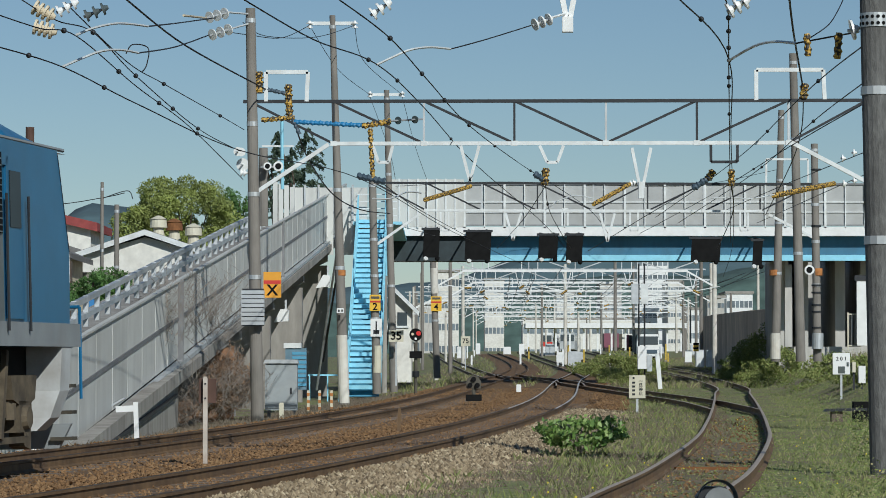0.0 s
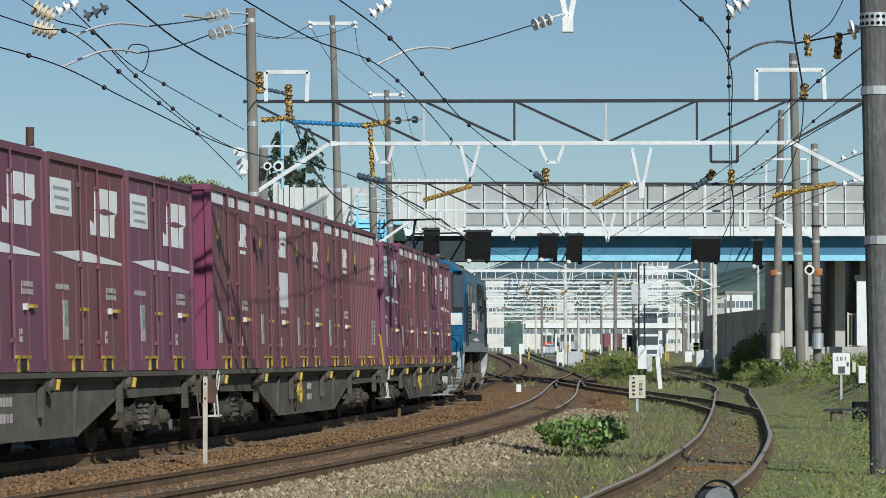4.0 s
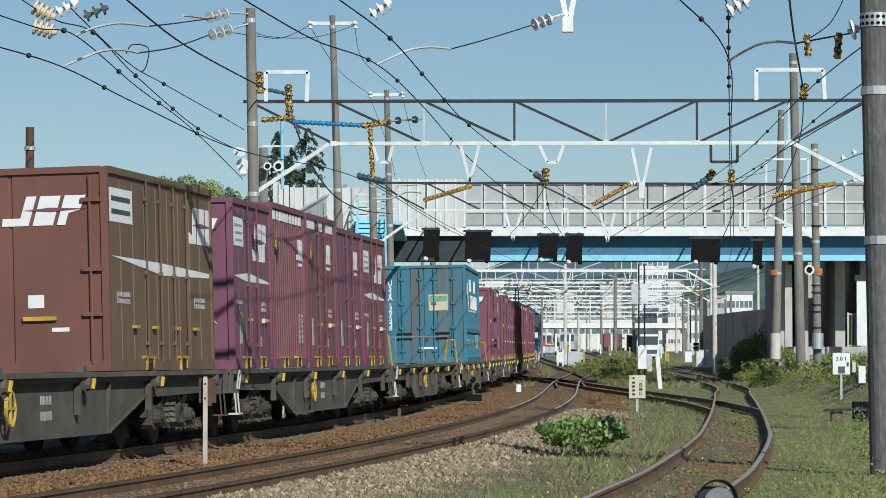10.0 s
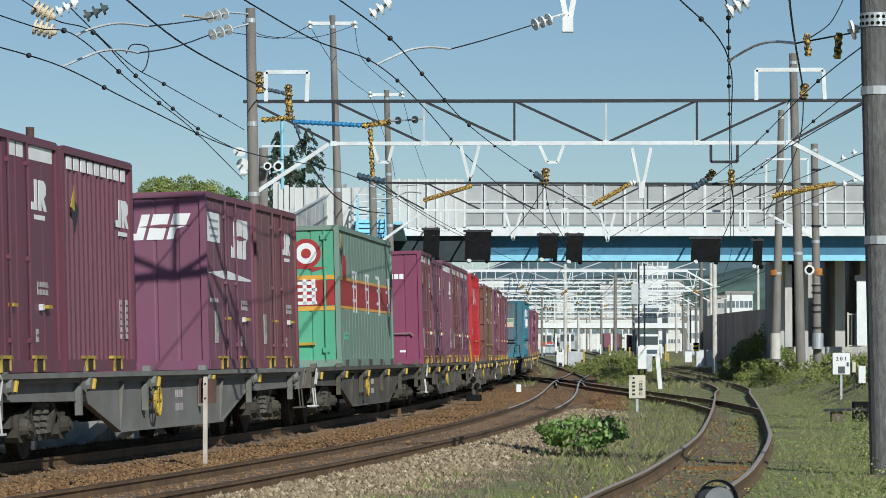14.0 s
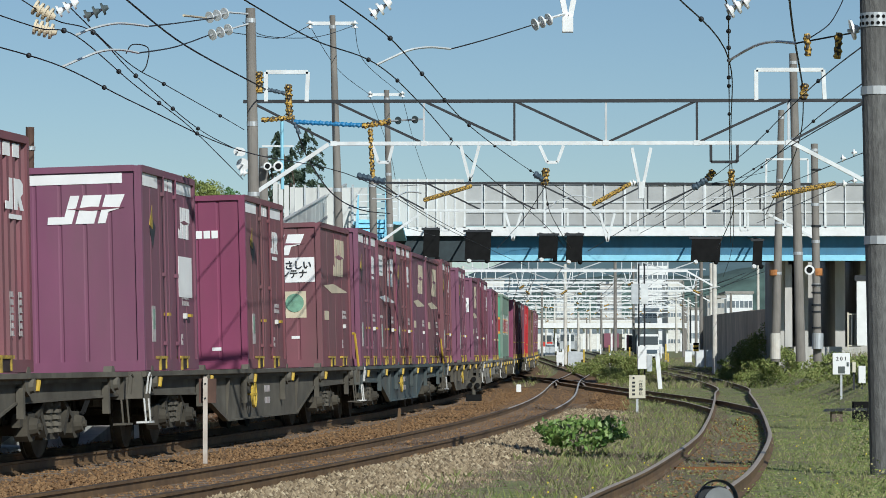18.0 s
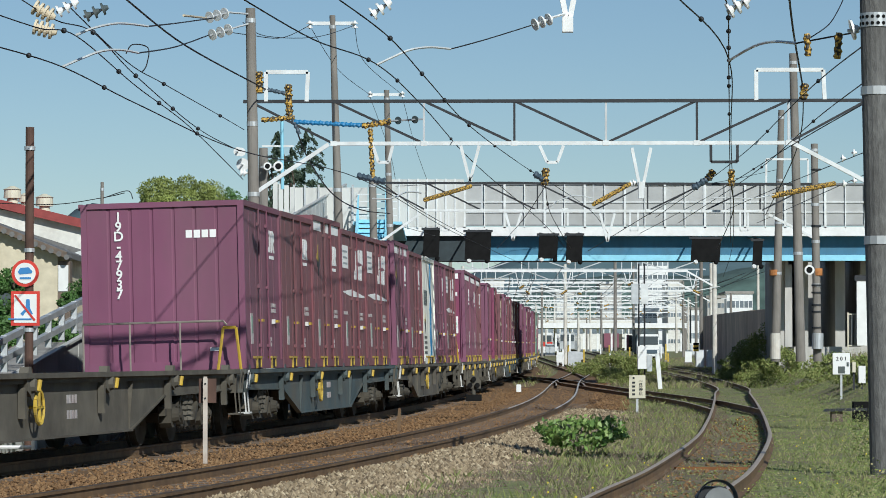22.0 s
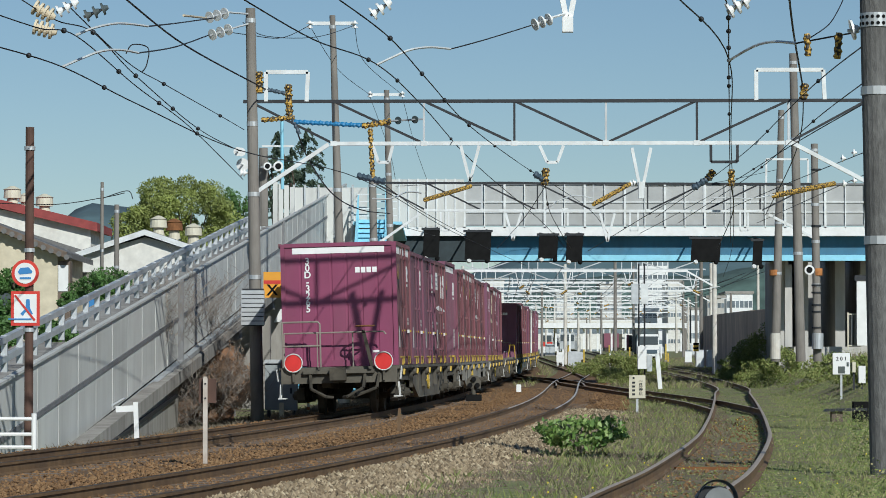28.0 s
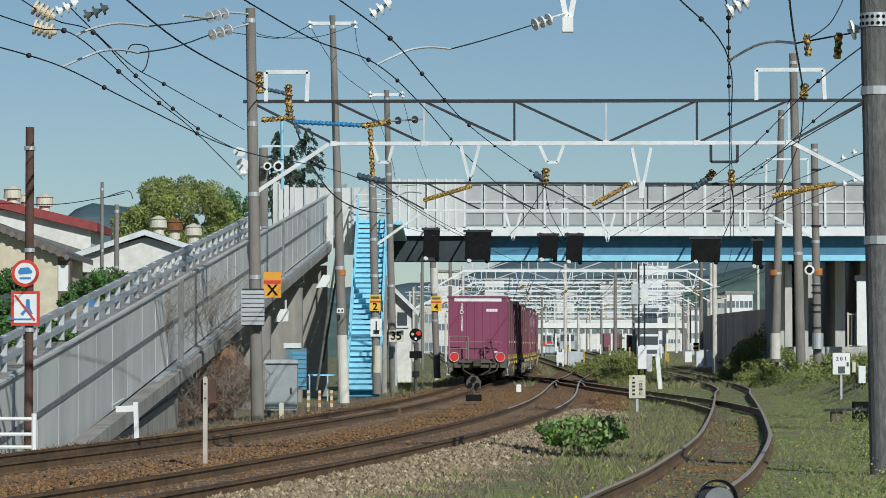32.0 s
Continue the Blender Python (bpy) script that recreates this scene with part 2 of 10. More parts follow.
def line(s, off=0.0):
    """Plan place and heading on the main line at chainage s, off metres to its right."""
    if s < CH[0]:
        x, y, th = _x[0] + (s - CH[0]) * math.sin(_th[0]), _y[0] + (s - CH[0]) * math.cos(_th[0]), _th[0]
    elif s > CH[-1]:
        x, y, th = _x[-1] + (s - CH[-1]) * math.sin(_th[-1]), _y[-1] + (s - CH[-1]) * math.cos(_th[-1]), _th[-1]
    else:
        x, y, th = np.interp(s, CH, _x), np.interp(s, CH, _y), np.interp(s, CH, _th)
    return x + off * math.cos(th), y - off * math.sin(th), th


def lean(s):
    return 0.036 * float(np.interp(s, [40, 110], [1, 0])) - 0.01


def seat(s):
    """The pose of a vehicle's frame on the rails at chainage s: x to its right, y ahead, z up."""
    x, y, th = line(s)
    c = lean(s)
    r, f = Vector((math.cos(th), -math.sin(th), 0)), Vector((math.sin(th), math.cos(th), 0))
    up = Vector((0, 0, 1))
    r2, u2 = r * math.cos(c) + up * math.sin(c), up * math.cos(c) - r * math.sin(c)
    m = Matrix((r2, f, u2)).transposed().to_4x4()
    m.translation = (x, y, rise(y) + 0.53 * math.sin(c))
    return m


def riding(s, half=7.1):
    """The pose of a long vehicle whose two bogies stand half metres before and behind s."""
    a, b, c = seat(s - half), seat(s + half), seat(s)
    f = (b.translation - a.translation).normalized()
    u = c.col[2].xyz
    r = f.cross(u).normalized()
    u = r.cross(f)
    m = Matrix((r, f, u)).transposed().to_4x4()
    m.translation = (a.translation + b.translation) / 2
    return m


def run(t):
    """Way of the train along the line, in metres, at t seconds."""
    u = (t - 16) / 16
    return 279.1049 * u - 5.3126 * u ** 2 - 3.4375 * u ** 3 + 2.8215 * u ** 4


def smooth_line(pts, step=1.0):
    """A smooth plan line through a few points (x, y)."""
    out = []
    for i in range(len(pts) - 1):
        p0, p1, p2, p3 = (Vector(pts[max(0, min(len(pts) - 1, j))]) for j in (i - 1, i, i + 1, i + 2))
        n = max(2, int((p2 - p1).length / step))
        for k in range(n):
            t = k / n
            out.append(0.5 * (2 * p1 + (p2 - p0) * t + (2 * p0 - 5 * p1 + 4 * p2 - p3) * t * t + (3 * p1 - p0 - 3 * p2 + p3) * t ** 3))
    out.append(Vector(pts[-1]))
    return out


MAIN = [Vector(line(s)[:2]) for s in np.arange(-60, 330, 1.5)]
LOOP = [Vector(line(s, 3.6 + float(np.interp(s, [105, 200], [0, 0.85])))[:2]) for s in np.arange(-60, 206, 1.5)]
SIDING = smooth_line([(-6.5, -10), (-2.2, 8), (0.75, 22), (2.08, 31), (2.95, 37.5), (4.35, 50), (5.3, 60), (6.85, 77.5), (9.25, 106), (11.2, 131), (13.6, 190), (14.6, 260)], 1.2)
CROSS_A = smooth_line([(6.85, 77.5), (7.0, 85), (7.05, 93), (6.65, 108), (6.0, 128), (5.6, 143), (6.0, 158)], 1.2)
CROSS_B = smooth_line([(5.0, 130), (5.4, 145), (4.9, 158), (3.9, 172), (3.5, 185)], 1.2)


def strip(bm, pts, prof, cant=0.0):
    """Sweep a cross-section (offset to the right, height) along a plan line on the ground."""
    rows = []
    for i, p in enumerate(pts):
        d = (pts[min(i + 1, len(pts) - 1)] - pts[max(i - 1, 0)]).normalized()
        r = Vector((d.y, -d.x))
        z = rise(p.y)
        rows.append([bm.verts.new((p.x + r.x * o, p.y + r.y * o, z + h)) for o, h in prof])
    for a, b in zip(rows, rows[1:]):
        for i in range(len(prof) - 1):
            bm.faces.new((a[i], a[i + 1], b[i + 1], b[i]))
    return rows


def rail(parent_name, pts, off, top_mat, label, dz=0.0):
    bm = bm_new()
    prof = [(off - 0.06, -0.15), (off - 0.06, -0.135), (off - 0.012, -0.115), (off - 0.012, -0.04), (off - 0.032, -0.03), (off - 0.032, -0.004),
            (off + 0.032, -0.004), (off + 0.032, -0.03), (off + 0.012, -0.04), (off + 0.012, -0.115), (off + 0.06, -0.135), (off + 0.06, -0.15)]
    strip(bm, pts, [(o, h + dz) for o, h in prof])
    ob = structure(parent_name, bm, M_RAIL, label)
    bm = bm_new()
    strip(bm, pts, [(off - 0.03, -0.003 + dz), (off - 0.02, 0.001 + dz), (off + 0.02, 0.001 + dz), (off + 0.03, -0.003 + dz)])
    part("running_surface", bm, top_mat, ob, "running surface on the rail head")
    return ob


def ground_z(x, y):
    z = yard_z(y) - 0.17
    # the left side falls away beside the main line, the right side rises into a bank
    mx = np.interp(y, _y, _x)
    z -= 0.25 * min(1.0, max(0.0, (mx - 1.9 - x) / 1.2))
    z -= 0.5 * min(1.0, max(0.0, (mx - 12 - x) / 8))
    right = x - np.interp(y, [0, 30, 60, 100, 130, 200], [6, 6.5, 8.6, 11.4, 13.0, 17.0])
    z += min(1.25, max(0.0, right * 0.42)) * min(1.0, max(0.0, (y - 40) / 50)) * float(np.interp(y, [195, 235], [1, 0]))
    return z


# ================= ground =================
def build_ground():
    xs = sorted(set([-3000, -1200, -500, -200, -100, -60, -40, -30] + list(np.arange(-24, 30.01, 0.6)) + [34, 40, 50, 70, 100, 200, 500, 1200, 3000]))
    ys = sorted(set([-3000, -1000, -500, -200, -100, -50, -20] + list(np.arange(-8, 130, 0.9)) + list(np.arange(130, 300, 3.0)) + [320, 350, 400, 420, 500, 600, 740, 900, 1500, 3000, 4500]))
    verts, faces = [], []
    for y in ys:
        for x in xs:
            wob = 0.05 * noise.noise((x * 0.7, y * 0.7, 0)) + 0.02 * noise.noise((x * 2.3, y * 2.3, 3)) if abs(x) < 30 and -8 < y < 300 else 0
            verts.append((x, y, ground_z(x, y) + wob - 0.03))
    w = len(xs)
    for j in range(len(ys) - 1):
        for i in range(w - 1):
            faces.append((j * w + i, j * w + i + 1, (j + 1) * w + i + 1, (j + 1) * w + i))
    me = bpy.data.meshes.new("ground")
    me.from_pydata(verts, [], faces)
    me.materials.append(M_GROUND)
    me.shade_smooth()
    tagged(new("ground", me), "weedy brown soil with grass beside the tracks", "ground", kind="structure")


build_ground()

bm = bm_new()
strip(bm, MAIN, [(-2.1, -0.36), (-1.5, -0.14), (0, -0.125), (1.5, -0.13), (2.0, -0.16)])
structure("ballast_bed_main", bm, M_BALLAST, "rust-brown ballast under the main line")
bm = bm_new()
strip(bm, LOOP, [(-1.62, -0.16), (-1.2, -0.125), (0, -0.12), (0.95, -0.125)])
structure("ballast_bed_loop", bm, M_BALLAST, "rust-brown ballast under the second track")
bm = bm_new()
strip(bm, LOOP[59:150], [(0.9, -0.125), (1.6, -0.15), (2.3, -0.2)])
structure("ballast_edge_loop", bm, M_BALLAST, "rust-brown ballast beside the second track")
bm = bm_new()
strip(bm, LOOP[:60], [(0.9, -0.12), (1.3, -0.13), (2.0, -0.18), (2.7, -0.25)])
structure("ballast_shoulder", bm, M_GREYBALLAST, "grey crushed stone shoulder beside the second track")

# Cut where the loop's painted rail-head reflection turns from dark to pale.
LOOP_CUT = next(i for i, q in enumerate(LOOP) if q.y > 78)
for nm, pts, top in (("rail_main", MAIN, M_RAILBR), ("rail_loop", LOOP[:LOOP_CUT + 1], M_RAILBR), ("rail_loop", LOOP[LOOP_CUT:], M_RAILPALE), ("rail_siding", SIDING, M_RAILDULL), ("rail_crossover", CROSS_A, M_RAILDULL), ("rail_crossover", CROSS_B, M_RAILDULL)):
    for off in (-0.56, 0.56):
        dz = 0.028 if (nm == "rail_main" and off > 0) else 0.0
        if nm == "rail_crossover":
            dz = -0.006
        rail(nm, pts, off, top, "rust-brown steel rail of a narrow-gauge track", dz)


# ================= catenary poles and beams =================
def concrete_pole(base, top, r0, r1, label, group="line-side poles"):
    """A round tapered concrete pole, with its steel bands."""
    b, t = Vector(base), Vector(top)
    th = thing("concrete_pole", Matrix.Translation(b), label, "pole", group)
    bm = bm_new()
    rod(bm, (0, 0, 0), t - b, r0, r1, 18)
    part("shaft", bm, M_POLE, th, smooth=False)
    for f in (0.97, 0.72, 0.55, 0.35):
        bm = bm_new()
        c = (t - b) * f
        r = r0 + (r1 - r0) * f
        rod(bm, c - Vector((0, 0, 0.05)), c + Vector((0, 0, 0.05)), r + 0.012, r + 0.012, 14)
        part("band", bm, M_STEEL, th)
    return th


def truss(name, left, right, depth, nodes, turn, brace_l=None, brace_r=None):
    """A flat lattice beam between two poles: posts at the given fractions of its length, diagonals that turn at one of them."""
    l, r = Vector(left), Vector(right)
    th = thing(name, Matrix.Translation(l), "lattice steel catenary beam across the tracks", "gantry beam", "catenary beams")
    d = r - l
    bm = bm_new(); bar(bm, (0, 0, 0), d, 0.07, 0.075); part("top_chord", bm, M_DSTEEL, th, "dark top chord")
    dn = Vector((0, 0, -depth))
    bm = bm_new(); bar(bm, d * nodes[0] + dn, d * nodes[-1] + dn, 0.07, 0.085); part("bottom_chord", bm, M_WSTEEL, th, "pale bottom chord")
    ends = [0.01] + list(nodes) + [0.99]
    for i, f in enumerate(nodes):
        bm = bm_new(); bar(bm, d * f, d * f + dn, 0.05, 0.05); part("post", bm, M_STEEL if i % 2 else M_DSTEEL, th)
        bm = bm_new(); bar(bm, d * f + dn - Vector((0.07, 0.01, 0)), d * f + dn + Vector((0.07, -0.01, 0)), 0.08, 0.11); part("gusset", bm, M_WSTEEL, th)
    for i, (f, g) in enumerate(zip(ends, ends[1:])):
        a, c = (d * f, d * g + dn) if i <= turn else (d * f + dn, d * g)
        bm = bm_new(); bar(bm, a, c, 0.05, 0.055); part("diagonal", bm, M_DSTEEL, th)
    for br in (brace_l, brace_r):
        if br:
            bm = bm_new(); bar(bm, Vector(br[0]) - l, Vector(br[1]) - l, 0.08, 0.09); part("brace", bm, M_WSTEEL, th, "pale diagonal brace to the pole")
    return th


concrete_pole((-4.19, 75.0, -0.18), (-4.37, 75.0, 9.21), 0.15, 0.11, "grey concrete catenary pole with steel bands")
concrete_pole((-2.83, 95.0, 0.05), (-3.18, 95.0, 11.22), 0.155, 0.085, "tall grey concrete pole painted white at its foot")
concrete_pole((-2.29, 115.0, 0.23), (-2.45, 115.0, 7.68), 0.15, 0.13, "grey concrete catenary pole with signs on it")
concrete_pole((-1.81, 122.0, 0.27), (-2.08, 122.0, 11.39), 0.15, 0.1, "grey concrete pole with a crossarm")
concrete_pole((-0.28, 162.0, 0.72), (-0.58, 162.0, 8.78), 0.17, 0.14, "grey concrete catenary pole with a yellow sign")
concrete_pole((11.86, 110.0, 1.34), (11.64, 110.0, 11.58), 0.165, 0.13, "grey concrete pole on the grassy bank")
concrete_pole((12.98, 115.0, 1.36), (12.90, 115.0, 8.92), 0.15, 0.12, "grey concrete catenary pole with dark bands")
concrete_pole((12.82, 128.0, 1.41), (13.09, 128.0, 11.13), 0.18, 0.12, "grey concrete pole painted white at its foot")
big = concrete_pole((5.34, 40.0, -0.64), (5.167, 40.0, 8.4), 0.192, 0.174, "thick dark concrete pole beside the siding")
for ch in big.children:
    if ch.name.startswith("shaft"):
        ch.data.materials[0] = M_POLE_D
bm = bm_new(); rod(bm, Vector((5.24, 40.0, 5.10)) - big.location, Vector((5.24, 40.0, 5.27)) - big.location, 0.196, 0.195, 24); hb = part("perforated_band", bm, M_STEEL, big, "pale perforated steel band")
for k in range(9):
    a = radians(-170 + 20 * k)
    for z in (-0.04, 0.04):
        c = Vector((5.24, 40.0, 5.18)) - big.location + Vector((0.197 * math.cos(a), 0.197 * math.sin(a), z))
        bm = bm_new(); rod(bm, c - Vector((math.cos(a), math.sin(a), 0)) * 0.01, c + Vector((math.cos(a), math.sin(a), 0)) * 0.004, 0.022, seg=8); part("hole", bm, M_BLACK, hb)
concrete_pole((9.81, 75.0, 1.20), (9.71, 75.0, 7.35), 0.15, 0.12, "grey concrete catenary pole")

truss("gantry_beam", (-4.53, 75.0, 7.09), (9.75, 75.0, 7.12), 0.96, [(k - 430) / 1115 for k in (590, 750, 910, 1072, 1233, 1395)], 3, ((-4.26, 75.0, 5.01), (-2.59, 75.0, 6.12)), ((7.84, 75.0, 6.19), (9.67, 75.0, 5.23)))
truss("gantry_beam", (-2.53, 115.0, 7.56), (13.07, 115.0, 7.52), 0.95, [(k - 655) / 795 for k in (754, 853, 951, 1050, 1146, 1245, 1345)], 3, ((-2.35, 115.0, 5.38), (-0.77, 115.0, 6.50)), ((11.30, 115.0, 6.46), (12.98, 115.0, 5.59)))


# ================= road bridge =================
YB = 145.0
def build_bridge():
    th = thing("road_bridge", pose(0, YB, 0), "sky-blue steel girder road bridge with a white deck edge", "bridge")
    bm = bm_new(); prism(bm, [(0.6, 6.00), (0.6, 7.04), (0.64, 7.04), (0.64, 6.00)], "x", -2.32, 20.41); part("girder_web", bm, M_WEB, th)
    bm = bm_new(); box(bm, -2.32, 20.41, 0.38, 0.86, 5.90, 6.15); part("girder_flange", bm, M_LBLUE, th, "light blue bottom flange")
    bm = bm_new(); box(bm, -2.32, 21.39, -0.1, 9.0, 6.97, 7.36); part("deck_edge", bm, M_WHITE, th, "white concrete deck edge")
    # Near-black block under the deck; the shade between girders is its colour.
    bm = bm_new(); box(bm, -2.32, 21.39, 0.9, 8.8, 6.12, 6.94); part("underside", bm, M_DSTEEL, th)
    bm = bm_new(); box(bm, -2.22, 2.08, 0.2, 0.36, 5.88, 6.99); part("girder_cover", bm, M_GCOVER, th, "dark teal panel over the left part of the girder")
    # solid cream panels at the left end, then perforated panels between posts and rails
    xs = [690 + 16.5 * k for k in range(9)]
    for x0, x1 in zip(xs, xs[1:]):
        a, b = (x0 - 784) / 40.48, (x1 - 784) / 40.48
        bm = bm_new(); box(bm, a + 0.02, b - 0.02, -0.12, -0.06, 7.36, 9.44); part("solid_panel", bm, M_PANEL, th)
        bm = bm_new(); box(bm, a - 0.035, a + 0.035, -0.17, -0.12, 7.31, 9.47); part("post", bm, M_WSTEEL, th)
    xs = [822 + 35.5 * k for k in range(23)]
    for k, (x0, x1) in enumerate(zip(xs, xs[1:])):
        a, b = (x0 - 784) / 40.48, (x1 - 784) / 40.48
        bm = bm_new(); box(bm, a + 0.004, b - 0.004, 0.0, 0.03, 7.44, 8.43); part("lower_panel", bm, M_PARAPET, th)
        bm = bm_new(); box(bm, a + 0.004, b - 0.004, 0.0, 0.03, 8.48, 9.22); part("upper_panel", bm, M_PARAPET, th)
        w = 0.05 if k % 2 == 0 else 0.02
        bm = bm_new(); box(bm, a - w, a + w, -0.1, 0.0, 7.31, 9.29); part("post", bm, M_WSTEEL, th)
    for z, h, m in ((9.24, 0.07, M_MIDRAIL), (8.45, 0.05, M_WSTEEL), (8.01, 0.04, M_WSTEEL), (7.44, 0.05, M_MIDRAIL)):
        bm = bm_new(); box(bm, 0.94, 20.41, -0.06, -0.005, z - h / 2, z + h / 2); part("rail", bm, m, th)
build_bridge()


# ================= ramp with barrier wall =================
RA, RB = Vector((-6.5, 53.0)), Vector((-4.3, 140.0))
def ramp_pt(d, off=0.0):
    f = (d - RA.y) / (RB.y - RA.y)
    p = RA + (RB - RA) * f
    return p.x - off, p.y, 1.11 + 0.0889 * (d - 53.0)

def build_ramp():
    th = thing("ramp_barrier", pose(0, 0, 0), "sloping grey panel barrier along a road ramp", "barrier wall")
    d, i = 46.0, 0
    while d < 143:
        a, b = ramp_pt(d), ramp_pt(d + 2.4)
        h = 1.75
        bm = bm_new()
        vs = [bm.verts.new(v) for v in ((a[0], a[1] + 0.02, a[2] - h), (b[0], b[1] - 0.02, b[2] - h), (b[0], b[1] - 0.02, b[2]), (a[0], a[1] + 0.02, a[2]),
                                        (a[0] - 0.06, a[1] + 0.02, a[2] - h), (b[0] - 0.06, b[1] - 0.02, b[2] - h), (b[0] - 0.06, b[1] - 0.02, b[2]), (a[0] - 0.06, a[1] + 0.02, a[2]))]
        for f in ((0, 1, 2, 3), (7, 6, 5, 4), (0, 4, 5, 1), (3, 2, 6, 7), (0, 3, 7, 4), (1, 5, 6, 2)):
            bm.faces.new([vs[k] for k in f])
        part("panel", bm, M_PANEL, th)
        bm = bm_new(); bar(bm, (a[0] - 0.02, a[1], a[2] - h), (a[0] - 0.02, a[1], a[2] + 0.02), 0.05, 0.05); part("post", bm, M_PANEL, th)
        d += 2.4
    for dz, w, hh, nm in ((-0.86, 0.03, 0.09, "rail"), (0.0, 0.1, 0.04, "top_edge"), (-1.85, 0.16, 0.1, "foot_rail"), (-2.05, 0.25, 0.25, "kerb_beam")):
        bm = bm_new()
        a, b = ramp_pt(46), ramp_pt(143)
        o = 0.01 if nm in ("rail", "top_edge") else 0.06
        bar(bm, (a[0] + o, a[1], a[2] + dz), (b[0] + o, b[1], b[2] + dz), w, hh)
        part(nm, bm, {"rail": M_MIDRAIL, "kerb_beam": M_CONC, "top_edge": M_PANEL}.get(nm, M_STEEL), th)
    for d, w in ((74.5, 0.16), (106.0, 0.08)):
        a = ramp_pt(d)
        bm = bm_new(); bar(bm, (a[0] + 0.05, a[1], a[2] - 1.9), (a[0] + 0.05, a[1], a[2] + 0.02), w, 0.06); part("drainpipe", bm, M_MIDRAIL, th, "dark grey upright strip on the barrier")
    bm = bm_new()
    a, b = ramp_pt(42, 0.3), ramp_pt(143, 0.3)
    vs = [bm.verts.new((x, y, z)) for x, y, z in ((a[0], a[1], a[2] - 1.8), (b[0], b[1], b[2] - 1.8), (b[0] - 4, b[1], b[2] - 1.8), (a[0] - 4, a[1], a[2] - 1.8))]
    lo = [bm.verts.new((v.co.x, v.co.y, v.co.z - 0.7)) for v in vs]
    bm.faces.new(vs); bm.faces.new(lo[::-1])
    for k in range(4):
        bm.faces.new((vs[k], lo[k], lo[(k + 1) % 4], vs[(k + 1) % 4]))
    structure("ramp_deck", bm, M_CONC, "grey concrete road ramp deck")
build_ramp()


# ================= backdrop =================
def ridge(name, y0, step, height, material, label, seed):
    """A long wooded ridge; height is a function of x."""
    bm = bm_new()
    prev = None
    for i in range(301):
        x = -1800 + 12 * i
        z = height(x) + 4 * noise.noise((x * 0.03, seed, 0)) + 2.0 * noise.noise((x * 0.11, seed, 5))
        cur = [bm.verts.new((x, y0 + step * j, -20 + (z + 20) * f)) for j, f in enumerate((0, 0.55, 0.9, 1.0, 0.6))]
        if prev:
            for j in range(4):
                bm.faces.new((prev[j], cur[j], cur[j + 1], prev[j + 1]))
        prev = cur
    structure(name, bm, material, label, True)


def build_hills():
    ridge("backdrop_far", 2200, 60, lambda x: 66 + 24 / (1 + math.exp(-(x - 40) / 18)) + 7 * noise.noise((x * 0.006, 0.3, 0)) + 54 * math.exp(-((x + 250) / 55) ** 2) + 30 * math.exp(-((x + 190) / 30) ** 2), M_HILL, "wooded hills far behind the yard, haze painted in as blue", 2)
    ridge("backdrop_near", 1500, 40, lambda x: 38 + 8 * noise.noise((x * 0.012, 4.3, 0)) + 15 / (1 + math.exp(-(x - 60) / 18)), M_NEARHILL, "green wooded hillside behind the station", 7)


build_hills()


# ================= the train =================
CW = 1.225
FACE = CW - 0.03
M_WMARK = mat("white_marking", (0.86, 0.85, 0.83), 0.55, var=0.06, scale=6, stain=(0.5, 0.43, 0.42), stain_amt=0.3, stain_scale=3)
M_TINY = mat("worn_white_print", (0.46, 0.42, 0.41), 0.65, var=0.2, scale=9, stain=(0.25, 0.16, 0.16), stain_amt=0.6, stain_scale=5)
M_LABELP = mat("faded_green_print", (0.22, 0.31, 0.25), 0.6, var=0.3, scale=9)
M_BEIGE = mat("cream_marking", (0.62, 0.53, 0.38), 0.6, var=0.1)
# Pinker maroon: the sunlit look of S and G end walls is in it.
M_MAGENTA = mat("pink_maroon_paint", (0.245, 0.054, 0.114), 0.5, var=0.1, scale=1.6, stain=(0.16, 0.062, 0.085), stain_amt=0.5, stain_scale=0.9, rnd=0.03, stretch=(1, 1, 0.35))
# Side walls of the brown container; its ends use a redder brown.
M_BROWNS = mat("olive_brown_side", (0.17, 0.105, 0.06), 0.65, var=0.16, scale=2.0, stain=(0.12, 0.08, 0.05), stain_amt=0.8, stain_scale=0.7, stretch=(1, 1, 0.3))
M_BROWNC = mat("brown_container_paint", (0.185, 0.076, 0.058), 0.6, var=0.12, scale=1.6, stain=(0.10, 0.06, 0.035), stain_amt=0.6, stretch=(1, 1, 0.3))
M_REDC = mat("red_container_paint", (0.50, 0.030, 0.035), 0.5, var=0.1, scale=1.6, stain=(0.22, 0.03, 0.035), stain_amt=0.5, stretch=(1, 1, 0.3))
M_BLUEDOOR = mat("rust_streaked_teal_doors", (0.045, 0.19, 0.265), 0.6, var=0.14, scale=1.6, stain=(0.16, 0.085, 0.045), stain_amt=0.9, stain_scale=1.5, stretch=(1, 1, 0.13))
M_BLUEC = mat("teal_blue_container_paint", (0.045, 0.20, 0.275), 0.55, var=0.12, scale=1.6, stain=(0.075, 0.115, 0.115), stain_amt=0.6, stretch=(1, 1, 0.3))
M_RUSTC = mat("rust_stain", (0.20, 0.085, 0.03), 0.9, var=0.3, scale=3)
M_GREENC = mat("mint_green_container_paint", (0.11, 0.40, 0.235), 0.55, var=0.1, scale=1.6, stain=(0.15, 0.30, 0.20), stain_amt=0.5, stretch=(1, 1, 0.3))
